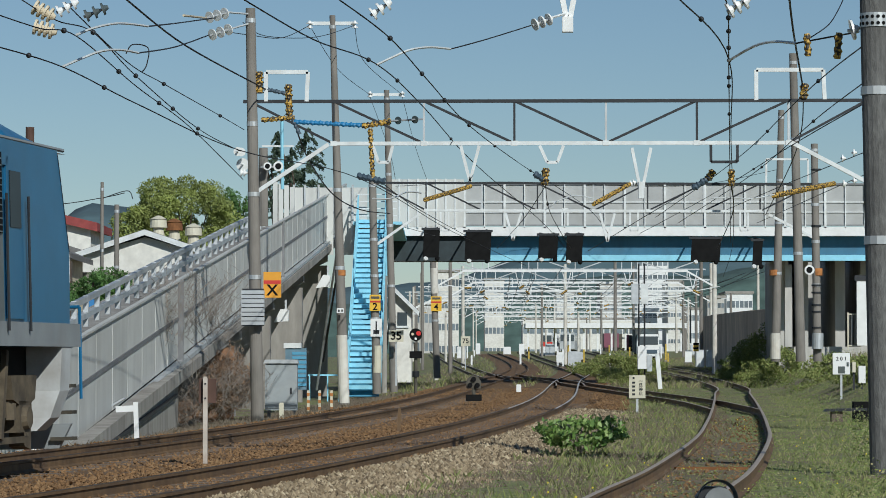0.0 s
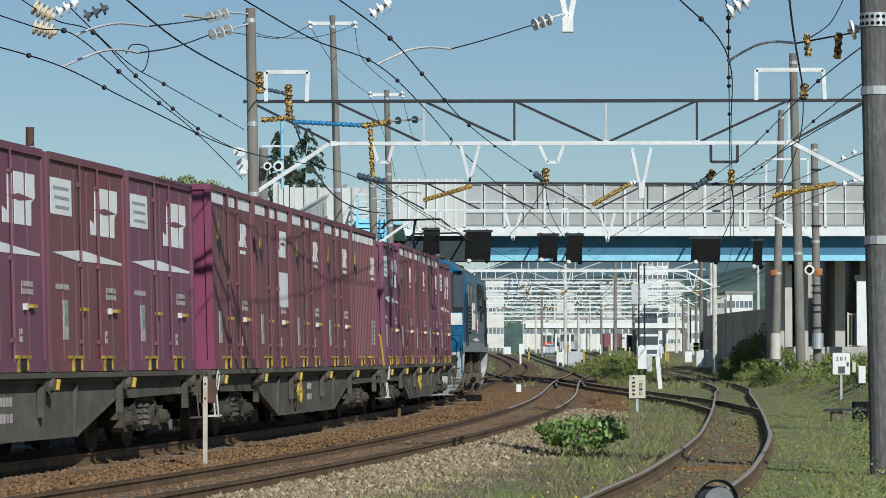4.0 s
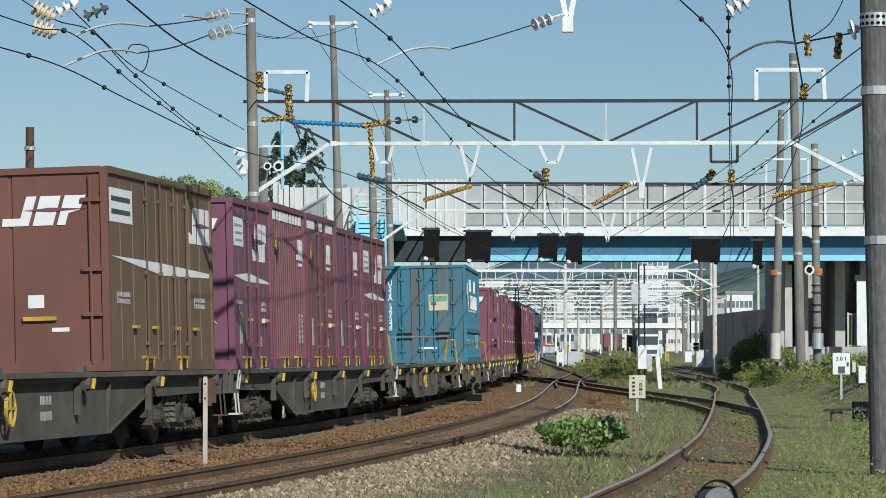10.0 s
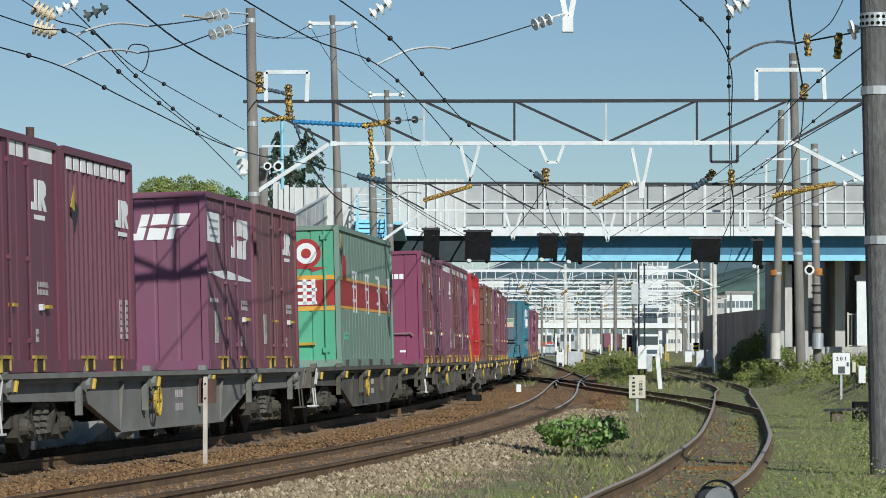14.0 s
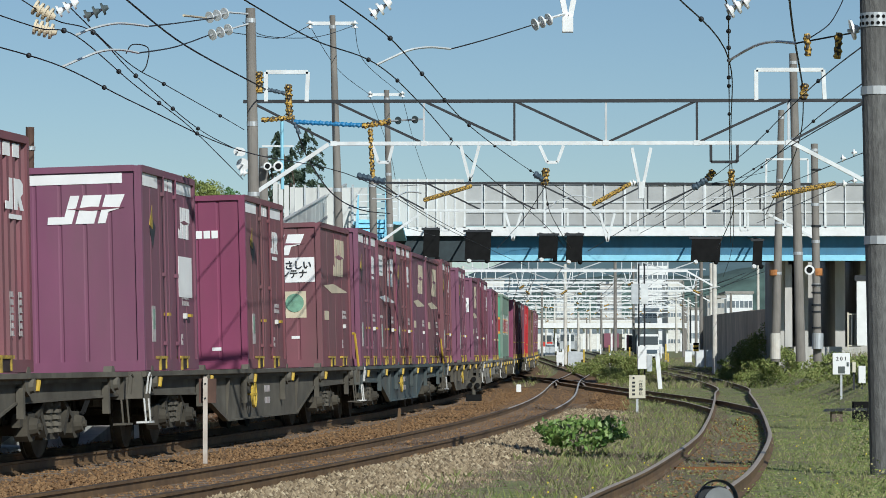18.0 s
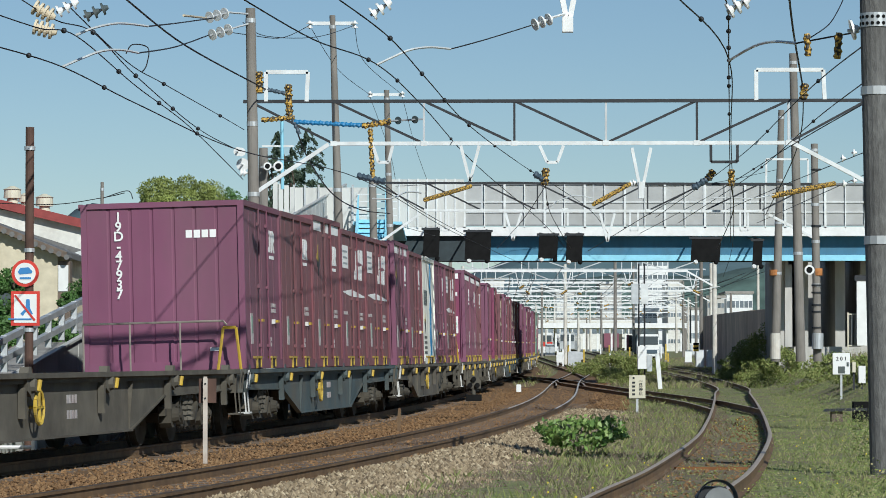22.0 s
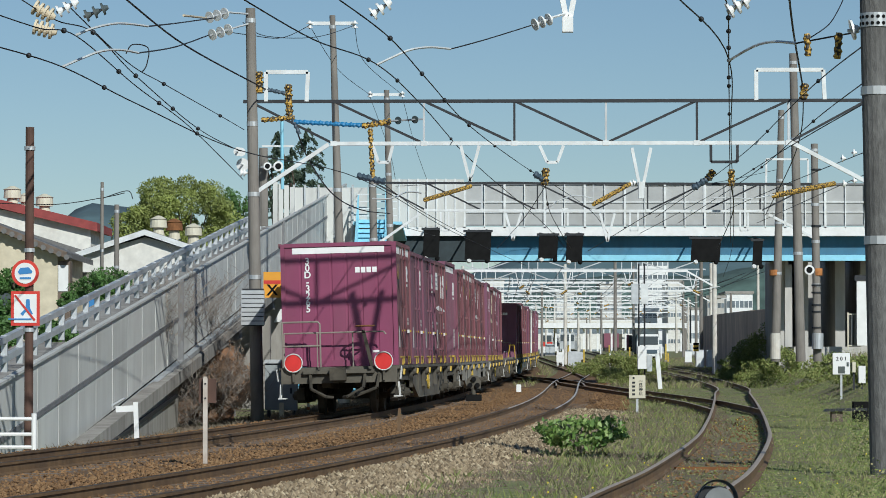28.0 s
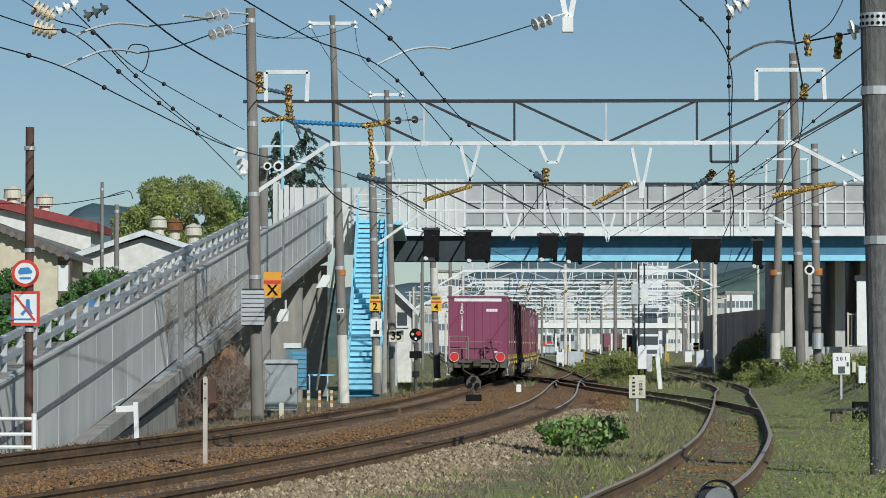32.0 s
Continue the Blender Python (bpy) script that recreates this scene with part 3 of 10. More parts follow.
M_GREENS = mat("faded_grey_green_paint", (0.20, 0.29, 0.225), 0.65, var=0.1, scale=1.6, stain=(0.2, 0.22, 0.18), stain_amt=0.5, stretch=(1, 1, 0.3))
M_REDBAND = mat("red_band", (0.36, 0.03, 0.03), 0.6, var=0.1)
M_ORBAND = mat("orange_band", (0.72, 0.36, 0.05), 0.6, var=0.1)
M_WHITEC = mat("white_container_paint", (0.80, 0.79, 0.71), 0.6, var=0.08, stain=(0.4, 0.37, 0.31), stain_amt=0.4, stretch=(1, 1, 0.3))
M_CYAN = mat("bright_blue_marking", (0.02, 0.22, 0.45), 0.6, var=0.1)
M_YPART = mat("yellow_fitting", (0.52, 0.34, 0.03), 0.55, var=0.2, stain=(0.2, 0.14, 0.06), stain_amt=0.6, stain_scale=6)
M_POCKET = mat("pocket_shade", (0.03, 0.018, 0.018), 0.9, var=0.3, scale=6)
M_YWORN = mat("worn_yellow_edge", (0.50, 0.35, 0.05), 0.7, var=0.35, scale=8, stain=(0.10, 0.07, 0.04), stain_amt=0.9, stain_scale=5)
M_LABELG = mat("green_label", (0.19, 0.36, 0.25), 0.6, var=0.3, scale=9)
M_REDDISC = mat("red_marker_disc", (0.62, 0.03, 0.025), 0.5, var=0.1)
M_WFIT = mat("white_fitting", (0.66, 0.66, 0.63), 0.6, var=0.15, stain=(0.3, 0.25, 0.2), stain_amt=0.5, stain_scale=5)
M_CABGREY = mat("blue_grey_cabinet_paint", (0.33, 0.36, 0.37), 0.6, var=0.12, stain=(0.25, 0.23, 0.2), stain_amt=0.5)
M_HANDRAIL = mat("grey_brown_handrail", (0.30, 0.26, 0.22), 0.6, 0.2, var=0.15)
M_FRAME3 = mat("pale_grey_underframe", (0.19, 0.187, 0.17), 0.8, var=0.2, scale=2, stain=(0.16, 0.125, 0.09), stain_amt=0.6, stain_scale=1.2)
M_FRAME2 = mat("slate_grey_underframe", (0.06, 0.086, 0.092), 0.75, var=0.25, scale=2, stain=(0.14, 0.11, 0.075), stain_amt=0.6)

TEXTS = {}


def letter_mesh(words, size, material, spacing=1.0, align="CENTER"):
    key = (words, size, material.name)
    if key not in TEXTS:
        cu = bpy.data.curves.new("lettering", "FONT")
        cu.body, cu.size, cu.align_x, cu.align_y, cu.space_line, cu.offset, cu.extrude = words, size, align, "CENTER", spacing, size * 0.02, 0.002
        ob = new("lettering", cu)
        me = bpy.data.meshes.new_from_object(ob.evaluated_get(bpy.context.evaluated_depsgraph_get()))
        bpy.data.objects.remove(ob)
        me.materials.clear()
        me.materials.append(material)
        TEXTS[key] = me
    return TEXTS[key]


def letters(parent, words, size, material, m, label="", spacing=1.0):
    ob = part("lettering", letter_mesh(words, size, material, spacing), None, parent, label)
    ob.matrix_basis = m
    return ob


def wall_profile(bm, prof, axis, face, z0, z1):
    """A folded sheet: prof lists (way along, depth outwards); face is the plane, signed by its outward side."""
    sgn = 1 if face > 0 else -1
    cols = []
    for u, o in prof:
        w = face + sgn * o
        cols.append([bm.verts.new((w, u, z) if axis == "x" else (u, w, z)) for z in (z0, z1)])
    for a, b in zip(cols, cols[1:]):
        bm.faces.new((a[0], b[0], b[1], a[1]))


def grooved(a, b, n, depth=-0.013, width=0.03):
    out = [(a, 0)]
    for i in range(1, n + 1):
        u = a + (b - a) * i / (n + 1)
        out += [(u - width, 0), (u - width * 0.4, depth), (u + width * 0.4, depth), (u + width, 0)]
    return out + [(b, 0)]


def ribbed(a, b, n, depth=-0.035):
    out = []
    w = (b - a) / n
    for i in range(n):
        u = a + w * i
        out += [(u, 0), (u + w * 0.4, 0), (u + w * 0.5, depth), (u + w * 0.9, depth)]
    return out + [(b, 0)]


def plate(parent, name, material, y, z, w, h, x=FACE, t=0.006, label=""):
    """A thin plate or painted mark on the right-hand side."""
    bm = bm_new(); box(bm, x - 0.004, x + t, y - w / 2, y + w / 2, z - h / 2, z + h / 2)
    return part(name, bm, material, parent, label)


def end_plate(parent, name, material, x, z, w, h, yr, t=0.007, label=""):
    """The same on the rear end, whose plane is y = yr."""
    bm = bm_new(); box(bm, x - w / 2, x + w / 2, yr - t, yr + 0.004, z - h / 2, z + h / 2)
    return part(name, bm, material, parent, label)


def emblem_side(parent, material, y, z, w, h):
    """A large emblem of three slanting blocks, split by a lens shape."""
    bm = bm_new()
    for i, (a, b) in enumerate(((0.0, 0.3), (0.36, 0.66), (0.72, 1.0))):
        y0, y1 = y - w / 2 + w * a, y - w / 2 + w * b
        if i == 0:
            pts = [(y0, z - h / 2), (y1, z - h / 2), (y1, z + h / 2), (y0 + 0.55 * (y1 - y0), z + h / 2), (y0 + 0.5 * (y1 - y0), z - 0.28 * h), (y0, z - 0.2 * h)]
        elif i == 1:
            pts = [(y0, z - h / 2), (y1, z - h / 2), (y1, z + h / 2), (y0, z + h / 2)]
        else:
            pts = [(y0, z - h / 2), (y1 - 0.45 * (y1 - y0), z - h / 2), (y1 - 0.4 * (y1 - y0), z - 0.05 * h), (y1, z + 0.05 * h), (y1, z + h / 2), (y0, z + h / 2)]
        prism(bm, pts, "x", FACE - 0.004, FACE + 0.005)
    part("emblem", bm, material, parent, "large block emblem")
    bm = bm_new(); prism(bm, [(y - 0.35 * w, z + 0.02 * h), (y, z + 0.09 * h), (y + 0.45 * w, z + 0.02 * h), (y, z - 0.05 * h)], "x", FACE, FACE + 0.009); part("emblem_lens", bm, M_MAROON, parent)


def emblem_end(parent, material, x, z, w, h, yr):
    bm = bm_new()
    for i, (a, b) in enumerate(((0.0, 0.27), (0.33, 0.63), (0.69, 1.0))):
        x0, x1, k = x - w / 2 + w * a, x - w / 2 + w * b, 0.3 * h
        pts = [(x0, z - h / 2), (x1, z - h / 2), (x1 + k, z + h / 2), (x0 + k, z + h / 2)]
        if i == 2:
            pts = [(x0, z - h / 2), (x0 + 0.4 * (x1 - x0), z - h / 2), (x0 + 0.46 * (x1 - x0) + 0.25 * k, z - 0.1 * h), (x1 + 0.25 * k, z + 0.0 * h), (x1 + k, z + h / 2), (x0 + k, z + h / 2)]
        if i == 0:
            m = 0.45 * (x1 - x0)
            pts = [(x0 - m, z - h / 2), (x1, z - h / 2), (x1 + k, z + h / 2), (x0 + k + m, z + h / 2), (x0 + m + 0.25 * k, z - 0.24 * h), (x0 - m + 0.1 * k, z - 0.24 * h)]
        prism(bm, pts, "y", yr - 0.01, yr + 0.004)
    part("emblem", bm, material, parent, "slanting white block emblem")
    bm = bm_new(); prism(bm, [(x - 0.3 * w, z + 0.02 * h), (x + 0.1 * w, z + 0.1 * h), (x + 0.62 * w, z + 0.04 * h), (x + 0.1 * w, z - 0.05 * h)], "y", yr - 0.016, yr); part("emblem_lens", bm, M_MAROON, parent)


def mark_small(parent, y, z, s=0.4, material=None):
    """A small two-stroke white company mark with a line of tiny writing under it."""
    m = material or M_WMARK
    bm = bm_new()
    for pts in ([(-0.36, -0.3), (-0.05, -0.3), (-0.05, 0.42), (-0.19, 0.42), (-0.19, -0.12), (-0.36, -0.12)],
                [(0.03, -0.3), (0.17, -0.3), (0.17, -0.02), (0.29, -0.3), (0.45, -0.3), (0.31, 0.0), (0.42, 0.1), (0.42, 0.32), (0.3, 0.42), (0.03, 0.42)],
                [(-0.22, -0.52), (0.34, -0.52), (0.34, -0.41), (-0.22, -0.41)]):
        prism(bm, [(y + 1.55 * s * u, z + 0.85 * s * v) for u, v in pts], "x", FACE - 0.004, FACE + 0.005)
    part("company_mark", bm, m, parent, "white two-stroke mark")


def tiny_lines(parent, y, z, w, n=2, material=None):
    bm = bm_new()
    k = max(2, int(w / 0.11))
    a = y - w / 2
    out = [(a - 0.012, z + 0.03)]
    for i in range(n):
        zi = z - 0.085 * i
        for j in range(k):
            out += [(a + w * j / k, zi + 0.03), (a + w * (j + 0.72) / k, zi + 0.03), (a + w * (j + 0.72) / k, zi - 0.018), (a + w * (j + 1) / k, zi - 0.018)]
        out += [(a + w, zi - 0.03), (a, zi - 0.03)]
    out.append((a - 0.012, out[-1][1]))
    prism(bm, out, "x", FACE - 0.004, FACE + 0.005)
    part("small_writing", bm, material or M_TINY, parent)


def diamond(parent, y, z, w=0.4, h=0.56):
    bm = bm_new(); prism(bm, [(y - w / 2, z + 0.02), (y, z - 0.03), (y, z + h / 2)], "x", FACE - 0.004, FACE + 0.005); part("mark", bm, M_YWORN, parent, "yellow half of a diamond mark")
    bm = bm_new(); prism(bm, [(y - w / 2, z), (y, z - h / 2), (y + w / 2, z), (y, z + 0.2 * h), (y, z - 0.05)], "x", FACE - 0.004, FACE + 0.004); part("mark", bm, M_DSTEEL, parent, "dark half of a diamond mark")


def writing_bars(parent, material, x, z, w, h, yr, seed):
    """Unreadable writing on the rear end: a row of short strokes."""
    rr = random.Random(seed)
    n = 4
    bm = bm_new()
    cell = w / n
    for i in range(n):
        c = x - w / 2 + cell * (i + 0.5)
        box(bm, c - 0.4 * cell, c + 0.4 * cell, yr - 0.007, yr + 0.004, z - h / 2 * (0.86 + 0.14 * rr.random()), z + h / 2)
    part("small_writing", bm, material, parent)


def shell(th, L, H, material, side_prof, end_prof, end_mat=None, side_mat=None):
    """The steel box of a container: posts, rails, roof, floor and folded walls."""
    y0, y1 = -L / 2, L / 2
    for sx in (-1, 1):
        for yy in (y0, y1):
            bm = bm_new(); box(bm, sx * CW - (0.09 if sx > 0 else 0), sx * CW + (0 if sx > 0 else 0.09), yy if yy < 0 else yy - 0.09, yy + 0.09 if yy < 0 else yy, 0, H)
            part("corner_post", bm, material if yy < 0 or sx < 0 else side_mat or material, th)
        bm = bm_new(); box(bm, sx * CW - 0.05, sx * CW + 0.004, y0 + 0.09, y1 - 0.09, H - 0.075, H + 0.012); part("top_rail", bm, side_mat or material, th)
        bm = bm_new(); box(bm, sx * CW - 0.05, sx * CW + 0.004, y0 + 0.09, y1 - 0.09, 0, 0.14); part("bottom_rail", bm, side_mat or material, th)
    for yy, s in ((y0, -1), (y1, 1)):
        bm = bm_new(); box(bm, -CW + 0.09, CW - 0.09, yy - 0.004 if s < 0 else yy - 0.05, yy + 0.05 if s < 0 else yy + 0.004, H - 0.07, H + 0.01); part("end_rail", bm, material, th)
        bm = bm_new(); box(bm, -CW + 0.09, CW - 0.09, yy - 0.004 if s < 0 else yy - 0.05, yy + 0.05 if s < 0 else yy + 0.004, 0, 0.13); part("end_sill", bm, material, th)
        bm = bm_new(); wall_profile(bm, end_prof, "y", yy + (0.03 if s < 0 else -0.03), 0.13, H - 0.07); part("end_wall", bm, end_mat or material, th)
    bm = bm_new(); box(bm, -CW + 0.02, CW - 0.02, y0 + 0.02, y1 - 0.02, H - 0.05, H - 0.01); part("roof", bm, material, th)
    bm = bm_new(); wall_profile(bm, side_prof, "x", CW - 0.03, 0.14, H - 0.075); part("side_wall", bm, side_mat or material, th)
    bm = bm_new(); wall_profile(bm, side_prof, "x", -CW + 0.03, 0.14, H - 0.075); part("side_wall", bm, material, th)


def feet(th, L):
    """Fork pockets with yellow lips along the right-hand foot."""
    g = 0.75 if L < 5 else 1.0
    for y in (-g, g):
        # Each pocket is a solid near-black block; its inner shade is the colour.
        bm = bm_new(); box(bm, CW - 0.12, CW + 0.012, y - 0.17, y + 0.17, 0.012, 0.15); part("fork_pocket", bm, M_POCKET, th, "fork pocket, its inner shade painted near black")
        bm = bm_new(); prism(bm, [(y - 0.22, 0.0), (y - 0.17, 0.0), (y - 0.17, 0.15), (y + 0.17, 0.15), (y + 0.17, 0.02), (y + 0.2, 0.02), (y + 0.2, 0.15), (y + 0.28, 0.15), (y + 0.28, 0.185), (y - 0.28, 0.185), (y - 0.28, 0.15), (y - 0.22, 0.15)], "x", CW - 0.05, CW + 0.03); part("pocket_lip", bm, M_YWORN, th, "worn yellow lip")


def lock_rods(th, ys, H, material):
    for y in ys:
        bm = bm_new(); rod(bm, (CW + 0.002, y, 0.10), (CW + 0.002, y, H - 0.06), 0.014, seg=6)
        for z in (0.35, 1.25, H - 0.3):
            box(bm, CW - 0.032, CW + 0.016, y - 0.035, y + 0.035, z - 0.025, z + 0.025)
        part("lock_rod", bm, material, th)


def handle(th, y, z=0.73):
    bm = bm_new(); box(bm, CW - 0.03, CW + 0.035, y - 0.09, y + 0.09, z - 0.018, z + 0.02); part("door_handle", bm, M_YPART, th, "yellow door handle")


def rear_stub(th, L, x=0.75, z=0.3, w=0.14):
    end_plate(th, "small_plate", M_WMARK, x, z, w, 0.05, -L / 2 + 0.03)


LBL = {
    "D": "maroon steel freight container with side doors on a wagon", "S": "maroon freight container with a white stripe under its roof",
    "F": "worn maroon container with a large white emblem", "G": "maroon corrugated freight container with a dashed white stripe",
    "Z": "maroon container with white stripe and square white plate", "Y": "maroon container with white stripe and large white emblem", "W": "dark maroon container with a cream emblem and slogan plate",
    "K": "off-white container with a wavy blue band", "blue": "teal blue long container with rust-streaked rear doors",
    "green": "mint green long container with a red band", "brown": "brown freight container with a white emblem", "red": "bright red freight container with ribbed sides"}


def build_container(kind, paint=M_MAROON):
    th = thing("freight_container", pose(0, 0, 0), LBL[kind], "container", "freight containers")
    L, H = 3.75, 2.5
    yr = -L / 2 + 0.03
    if kind in "DSFZWY":
        H = 2.6 if kind in "SZY" else 2.5
        mt = M_MAGENTA if kind == "S" and paint is M_MAROON else paint
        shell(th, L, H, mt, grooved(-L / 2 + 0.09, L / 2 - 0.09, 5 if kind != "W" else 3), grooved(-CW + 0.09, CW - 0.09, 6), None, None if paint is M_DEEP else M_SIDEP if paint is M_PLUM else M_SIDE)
        feet(th, L)
        if kind != "W":
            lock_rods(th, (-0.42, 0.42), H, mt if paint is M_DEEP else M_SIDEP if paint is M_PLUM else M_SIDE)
            handle(th, -0.32); handle(th, 1.25)
            lb = plate(th, "notice_label", M_TINY, -1.1, 0.6, 0.22, 0.46, label="pale notice label with a green picture")
            plate(th, "green_picture", M_LABELP, -1.1, 0.66, 0.13, 0.26, t=0.010)
        bm = bm_new(); box(bm, CW - 0.03, CW + 0.02, 0.94, 1.01, 0.69, 0.76); part("seal_cap", bm, M_WFIT, th)
        tiny_lines(th, 1.15, 0.98, 0.5, 2)
        tiny_lines(th, 0.85, 0.45, 0.12, 2)
    if kind in "SZY":
        for y, w in ((-1.2, 1.05), (-0.15, 0.28), (0.2, 0.28), (1.15, 1.05)):
            plate(th, "stripe", M_WMARK, y, H - 0.16, w, 0.16, label="white stripe")
        if kind == "Z":
            end_plate(th, "stripe", M_WMARK, 0.0, H - 0.15, 1.95, 0.13, yr, label="white stripe")
    if kind in "DS":
        mark_small(th, 1.0, 1.95, 0.56)
        writing_bars(th, M_WMARK, 0.58, 2.02, 0.48, 0.12, yr, 3)
        rear_stub(th, L)
    if kind == "S":
        diamond(th, -1.05, 1.85)
    if kind == "F":
        plate(th, "notice_panel", M_WMARK, -1.2, 2.02, 0.95, 0.42, label="white notice panel")
        bm = bm_new()
        for i in range(3):
            box(bm, FACE, FACE + 0.01, -1.56 + 0.04 * i, -0.86, 2.1 - 0.11 * i, 2.135 - 0.11 * i)
        part("small_writing", bm, M_CABGREY, th)
        emblem_side(th, M_WMARK, 0.85, 1.92, 1.35, 0.58)
        bm = bm_new(); prism(bm, [(-1.65, 1.37), (-0.5, 1.30), (1.7, 1.30), (1.7, 1.33), (-0.3, 1.43)], "x", FACE - 0.004, FACE + 0.005); part("swoosh", bm, M_WMARK, th, "white tapering stripe")
        tiny_lines(th, -1.2, 0.98, 0.6, 1)
        emblem_end(th, M_WMARK, 0.5, 2.02, 0.8, 0.36, yr)
        for x, z, w in ((-0.45, 0.62, 0.2), (0.05, 0.75, 0.22), (-0.05, 0.62, 0.18)):
            end_plate(th, "paint_patch", M_FRAME if w < 0.2 else M_MAGENTA, x, z, w, 0.2, yr, 0.006)
    if kind == "Y":
        emblem_side(th, M_WMARK, 0.75, 1.9, 1.35, 0.6)
        bm = bm_new(); prism(bm, [(-1.5, 1.36), (-0.5, 1.27), (1.5, 1.27), (1.5, 1.33), (-0.3, 1.43)], "x", FACE - 0.004, FACE + 0.005); part("swoosh", bm, M_WMARK, th, "white tapering stripe")
        diamond(th, -1.05, 1.85)
    if kind == "Z":
        emblem_side(th, M_WMARK, 1.15, 1.98, 0.8, 0.42)
        plate(th, "white_plate", M_WMARK, 1.15, 1.25, 0.95, 0.55, label="square white plate")
        diamond(th, -1.05, 1.85)
        emblem_end(th, M_WMARK, 0.5, 2.06, 0.8, 0.36, yr)
    if kind == "W":
        emblem_side(th, M_BEIGE, 0.55, 1.95, 1.4, 0.66)
        bm = bm_new(); prism(bm, [(-1.4, 1.42), (-0.4, 1.30), (1.5, 1.34), (1.5, 1.36), (-0.2, 1.47)], "x", FACE - 0.004, FACE + 0.005); part("swoosh", bm, M_BEIGE, th, "cream tapering stripe")
        plate(th, "small_plate", M_BEIGE, -1.1, 0.9, 0.5, 0.16)
        emblem_end(th, M_WMARK, 0.37, 2.13, 0.94, 0.36, yr)
        end_plate(th, "slogan_plate", M_WMARK, 0.51, 1.69, 1.2, 0.43, yr, label="white plate with a printed slogan")
        letters(th, "環境にやさしい\n鉄道コンテナ", 0.158, M_DSTEEL, pose(0.51, yr - 0.02, 1.69, 90, 0, 0), "dark printed slogan", 0.95)
        end_plate(th, "emblem_plate", M_BEIGE, 0.75, 1.09, 0.4, 0.46, yr, label="cream plate with a round green emblem")
        bm = bm_new(); rod(bm, (0.75, yr - 0.02, 1.12), (0.75, yr - 0.004, 1.12), 0.16, seg=20); part("round_emblem", bm, M_LABELG, th, "round green emblem")
        rear_stub(th, L, 0.75, 0.52)
    if kind == "G":
        H = 2.6
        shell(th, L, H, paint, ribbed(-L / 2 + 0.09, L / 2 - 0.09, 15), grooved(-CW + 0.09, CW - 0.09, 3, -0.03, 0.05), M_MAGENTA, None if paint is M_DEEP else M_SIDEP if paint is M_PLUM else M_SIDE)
        feet(th, L)
        bm = bm_new()
        for i in range(9):
            box(bm, FACE - 0.004, FACE + 0.006, -1.57 + 0.36 * i, -1.32 + 0.36 * i, H - 0.245, H - 0.095)
        part("dashed_stripe", bm, M_WMARK, th, "dashed white stripe")
        mark_small(th, 1.32, 1.92, 0.56)
        diamond(th, -1.2, 1.9)
        tiny_lines(th, 1.17, 0.85, 0.14, 6)
        tiny_lines(th, 1.51, 0.85, 0.12, 6)
        end_plate(th, "stripe", M_WMARK, 0.12, H - 0.16, 1.85, 0.15, yr - 0.02, label="white stripe")
        writing_bars(th, M_WMARK, 0.8, 1.93, 0.45, 0.11, yr, 8)
        end_plate(th, "emblem_plate", M_WMARK, 0.83, 1.06, 0.38, 0.48, yr, label="white plate with a round green emblem")
        bm = bm_new(); rod(bm, (0.83, yr - 0.02, 1.09), (0.83, yr - 0.004, 1.09), 0.15, seg=20); part("round_emblem", bm, M_LABELG, th, "round green emblem")
        for x in (-0.35, 1.1):
            bm = bm_new(); rod(bm, (x, yr - 0.03, 0.1), (x, yr - 0.03, H - 0.1), 0.018, seg=6); part("lock_rod", bm, paint, th)
        end_plate(th, "door_handle", M_YPART, 0.5, 0.56, 0.4, 0.05, yr, 0.05, "yellow door handle")
        end_plate(th, "small_plate", M_WMARK, 0.95, 0.33, 0.13, 0.06, yr)
    if kind == "K":
        shell(th, L, H, M_WHITEC, grooved(-L / 2 + 0.09, L / 2 - 0.09, 5), grooved(-CW + 0.09, CW - 0.09, 5))
        bm = bm_new()
        left, right = [], []
        for i in range(13):
            z = 0.16 + 2.24 * i / 12
            left.append((0.55 + 0.1 * math.sin(i * 1.9) + 0.12 * (6 - i) / 6 * -1, z)); right.append((1.0 + 0.08 * math.sin(i * 1.3), z))
        prism(bm, left + right[::-1], "x", FACE - 0.01, FACE + 0.005); part("wavy_band", bm, M_CYAN, th, "bright blue wavy band")
        for i in range(3):
            plate(th, "mark", M_FRAME2, -1.15 + 0.36 * i, 1.55, 0.24, 0.36)
        diamond(th, -1.0, 0.98)
        for i in range(4):
            tiny_lines(th, -0.9, 0.62 - 0.12 * i, 0.8, 1, M_FRAME2)
        feet(th, L)
        for y in (-0.35, 0.35):
            plate(th, "clamp", M_BLACK, y, 0.08, 0.25, 0.16, t=0.05)
    if kind == "brown":
        L, H = 6.2, 2.5
        yr = -L / 2 + 0.03
        shell(th, L, H, M_BROWNC, grooved(-L / 2 + 0.09, L / 2 - 0.09, 8, -0.03), grooved(-CW + 0.09, CW - 0.09, 1, -0.02), None, M_BROWNS)
        feet(th, L)
        plate(th, "notice_panel", M_WMARK, -2.3, 2.05, 1.25, 0.42, label="white notice panel")
        for i in range(2):
            plate(th, "small_writing", M_FRAME2, -2.3, 2.13 - 0.16 * i, 1.0, 0.06, t=0.010)
        emblem_side(th, M_WMARK, 2.45, 1.97, 1.5, 0.5)
        bm = bm_new(); prism(bm, [(-2.85, 1.42), (0, 1.24), (2.95, 1.27), (2.95, 1.33), (-0.2, 1.4)], "x", FACE - 0.004, FACE + 0.005); part("swoosh", bm, M_WMARK, th, "white tapering stripe")
        lock_rods(th, (-1.0, -0.2, 0.6, 1.4), H, M_BROWNS)
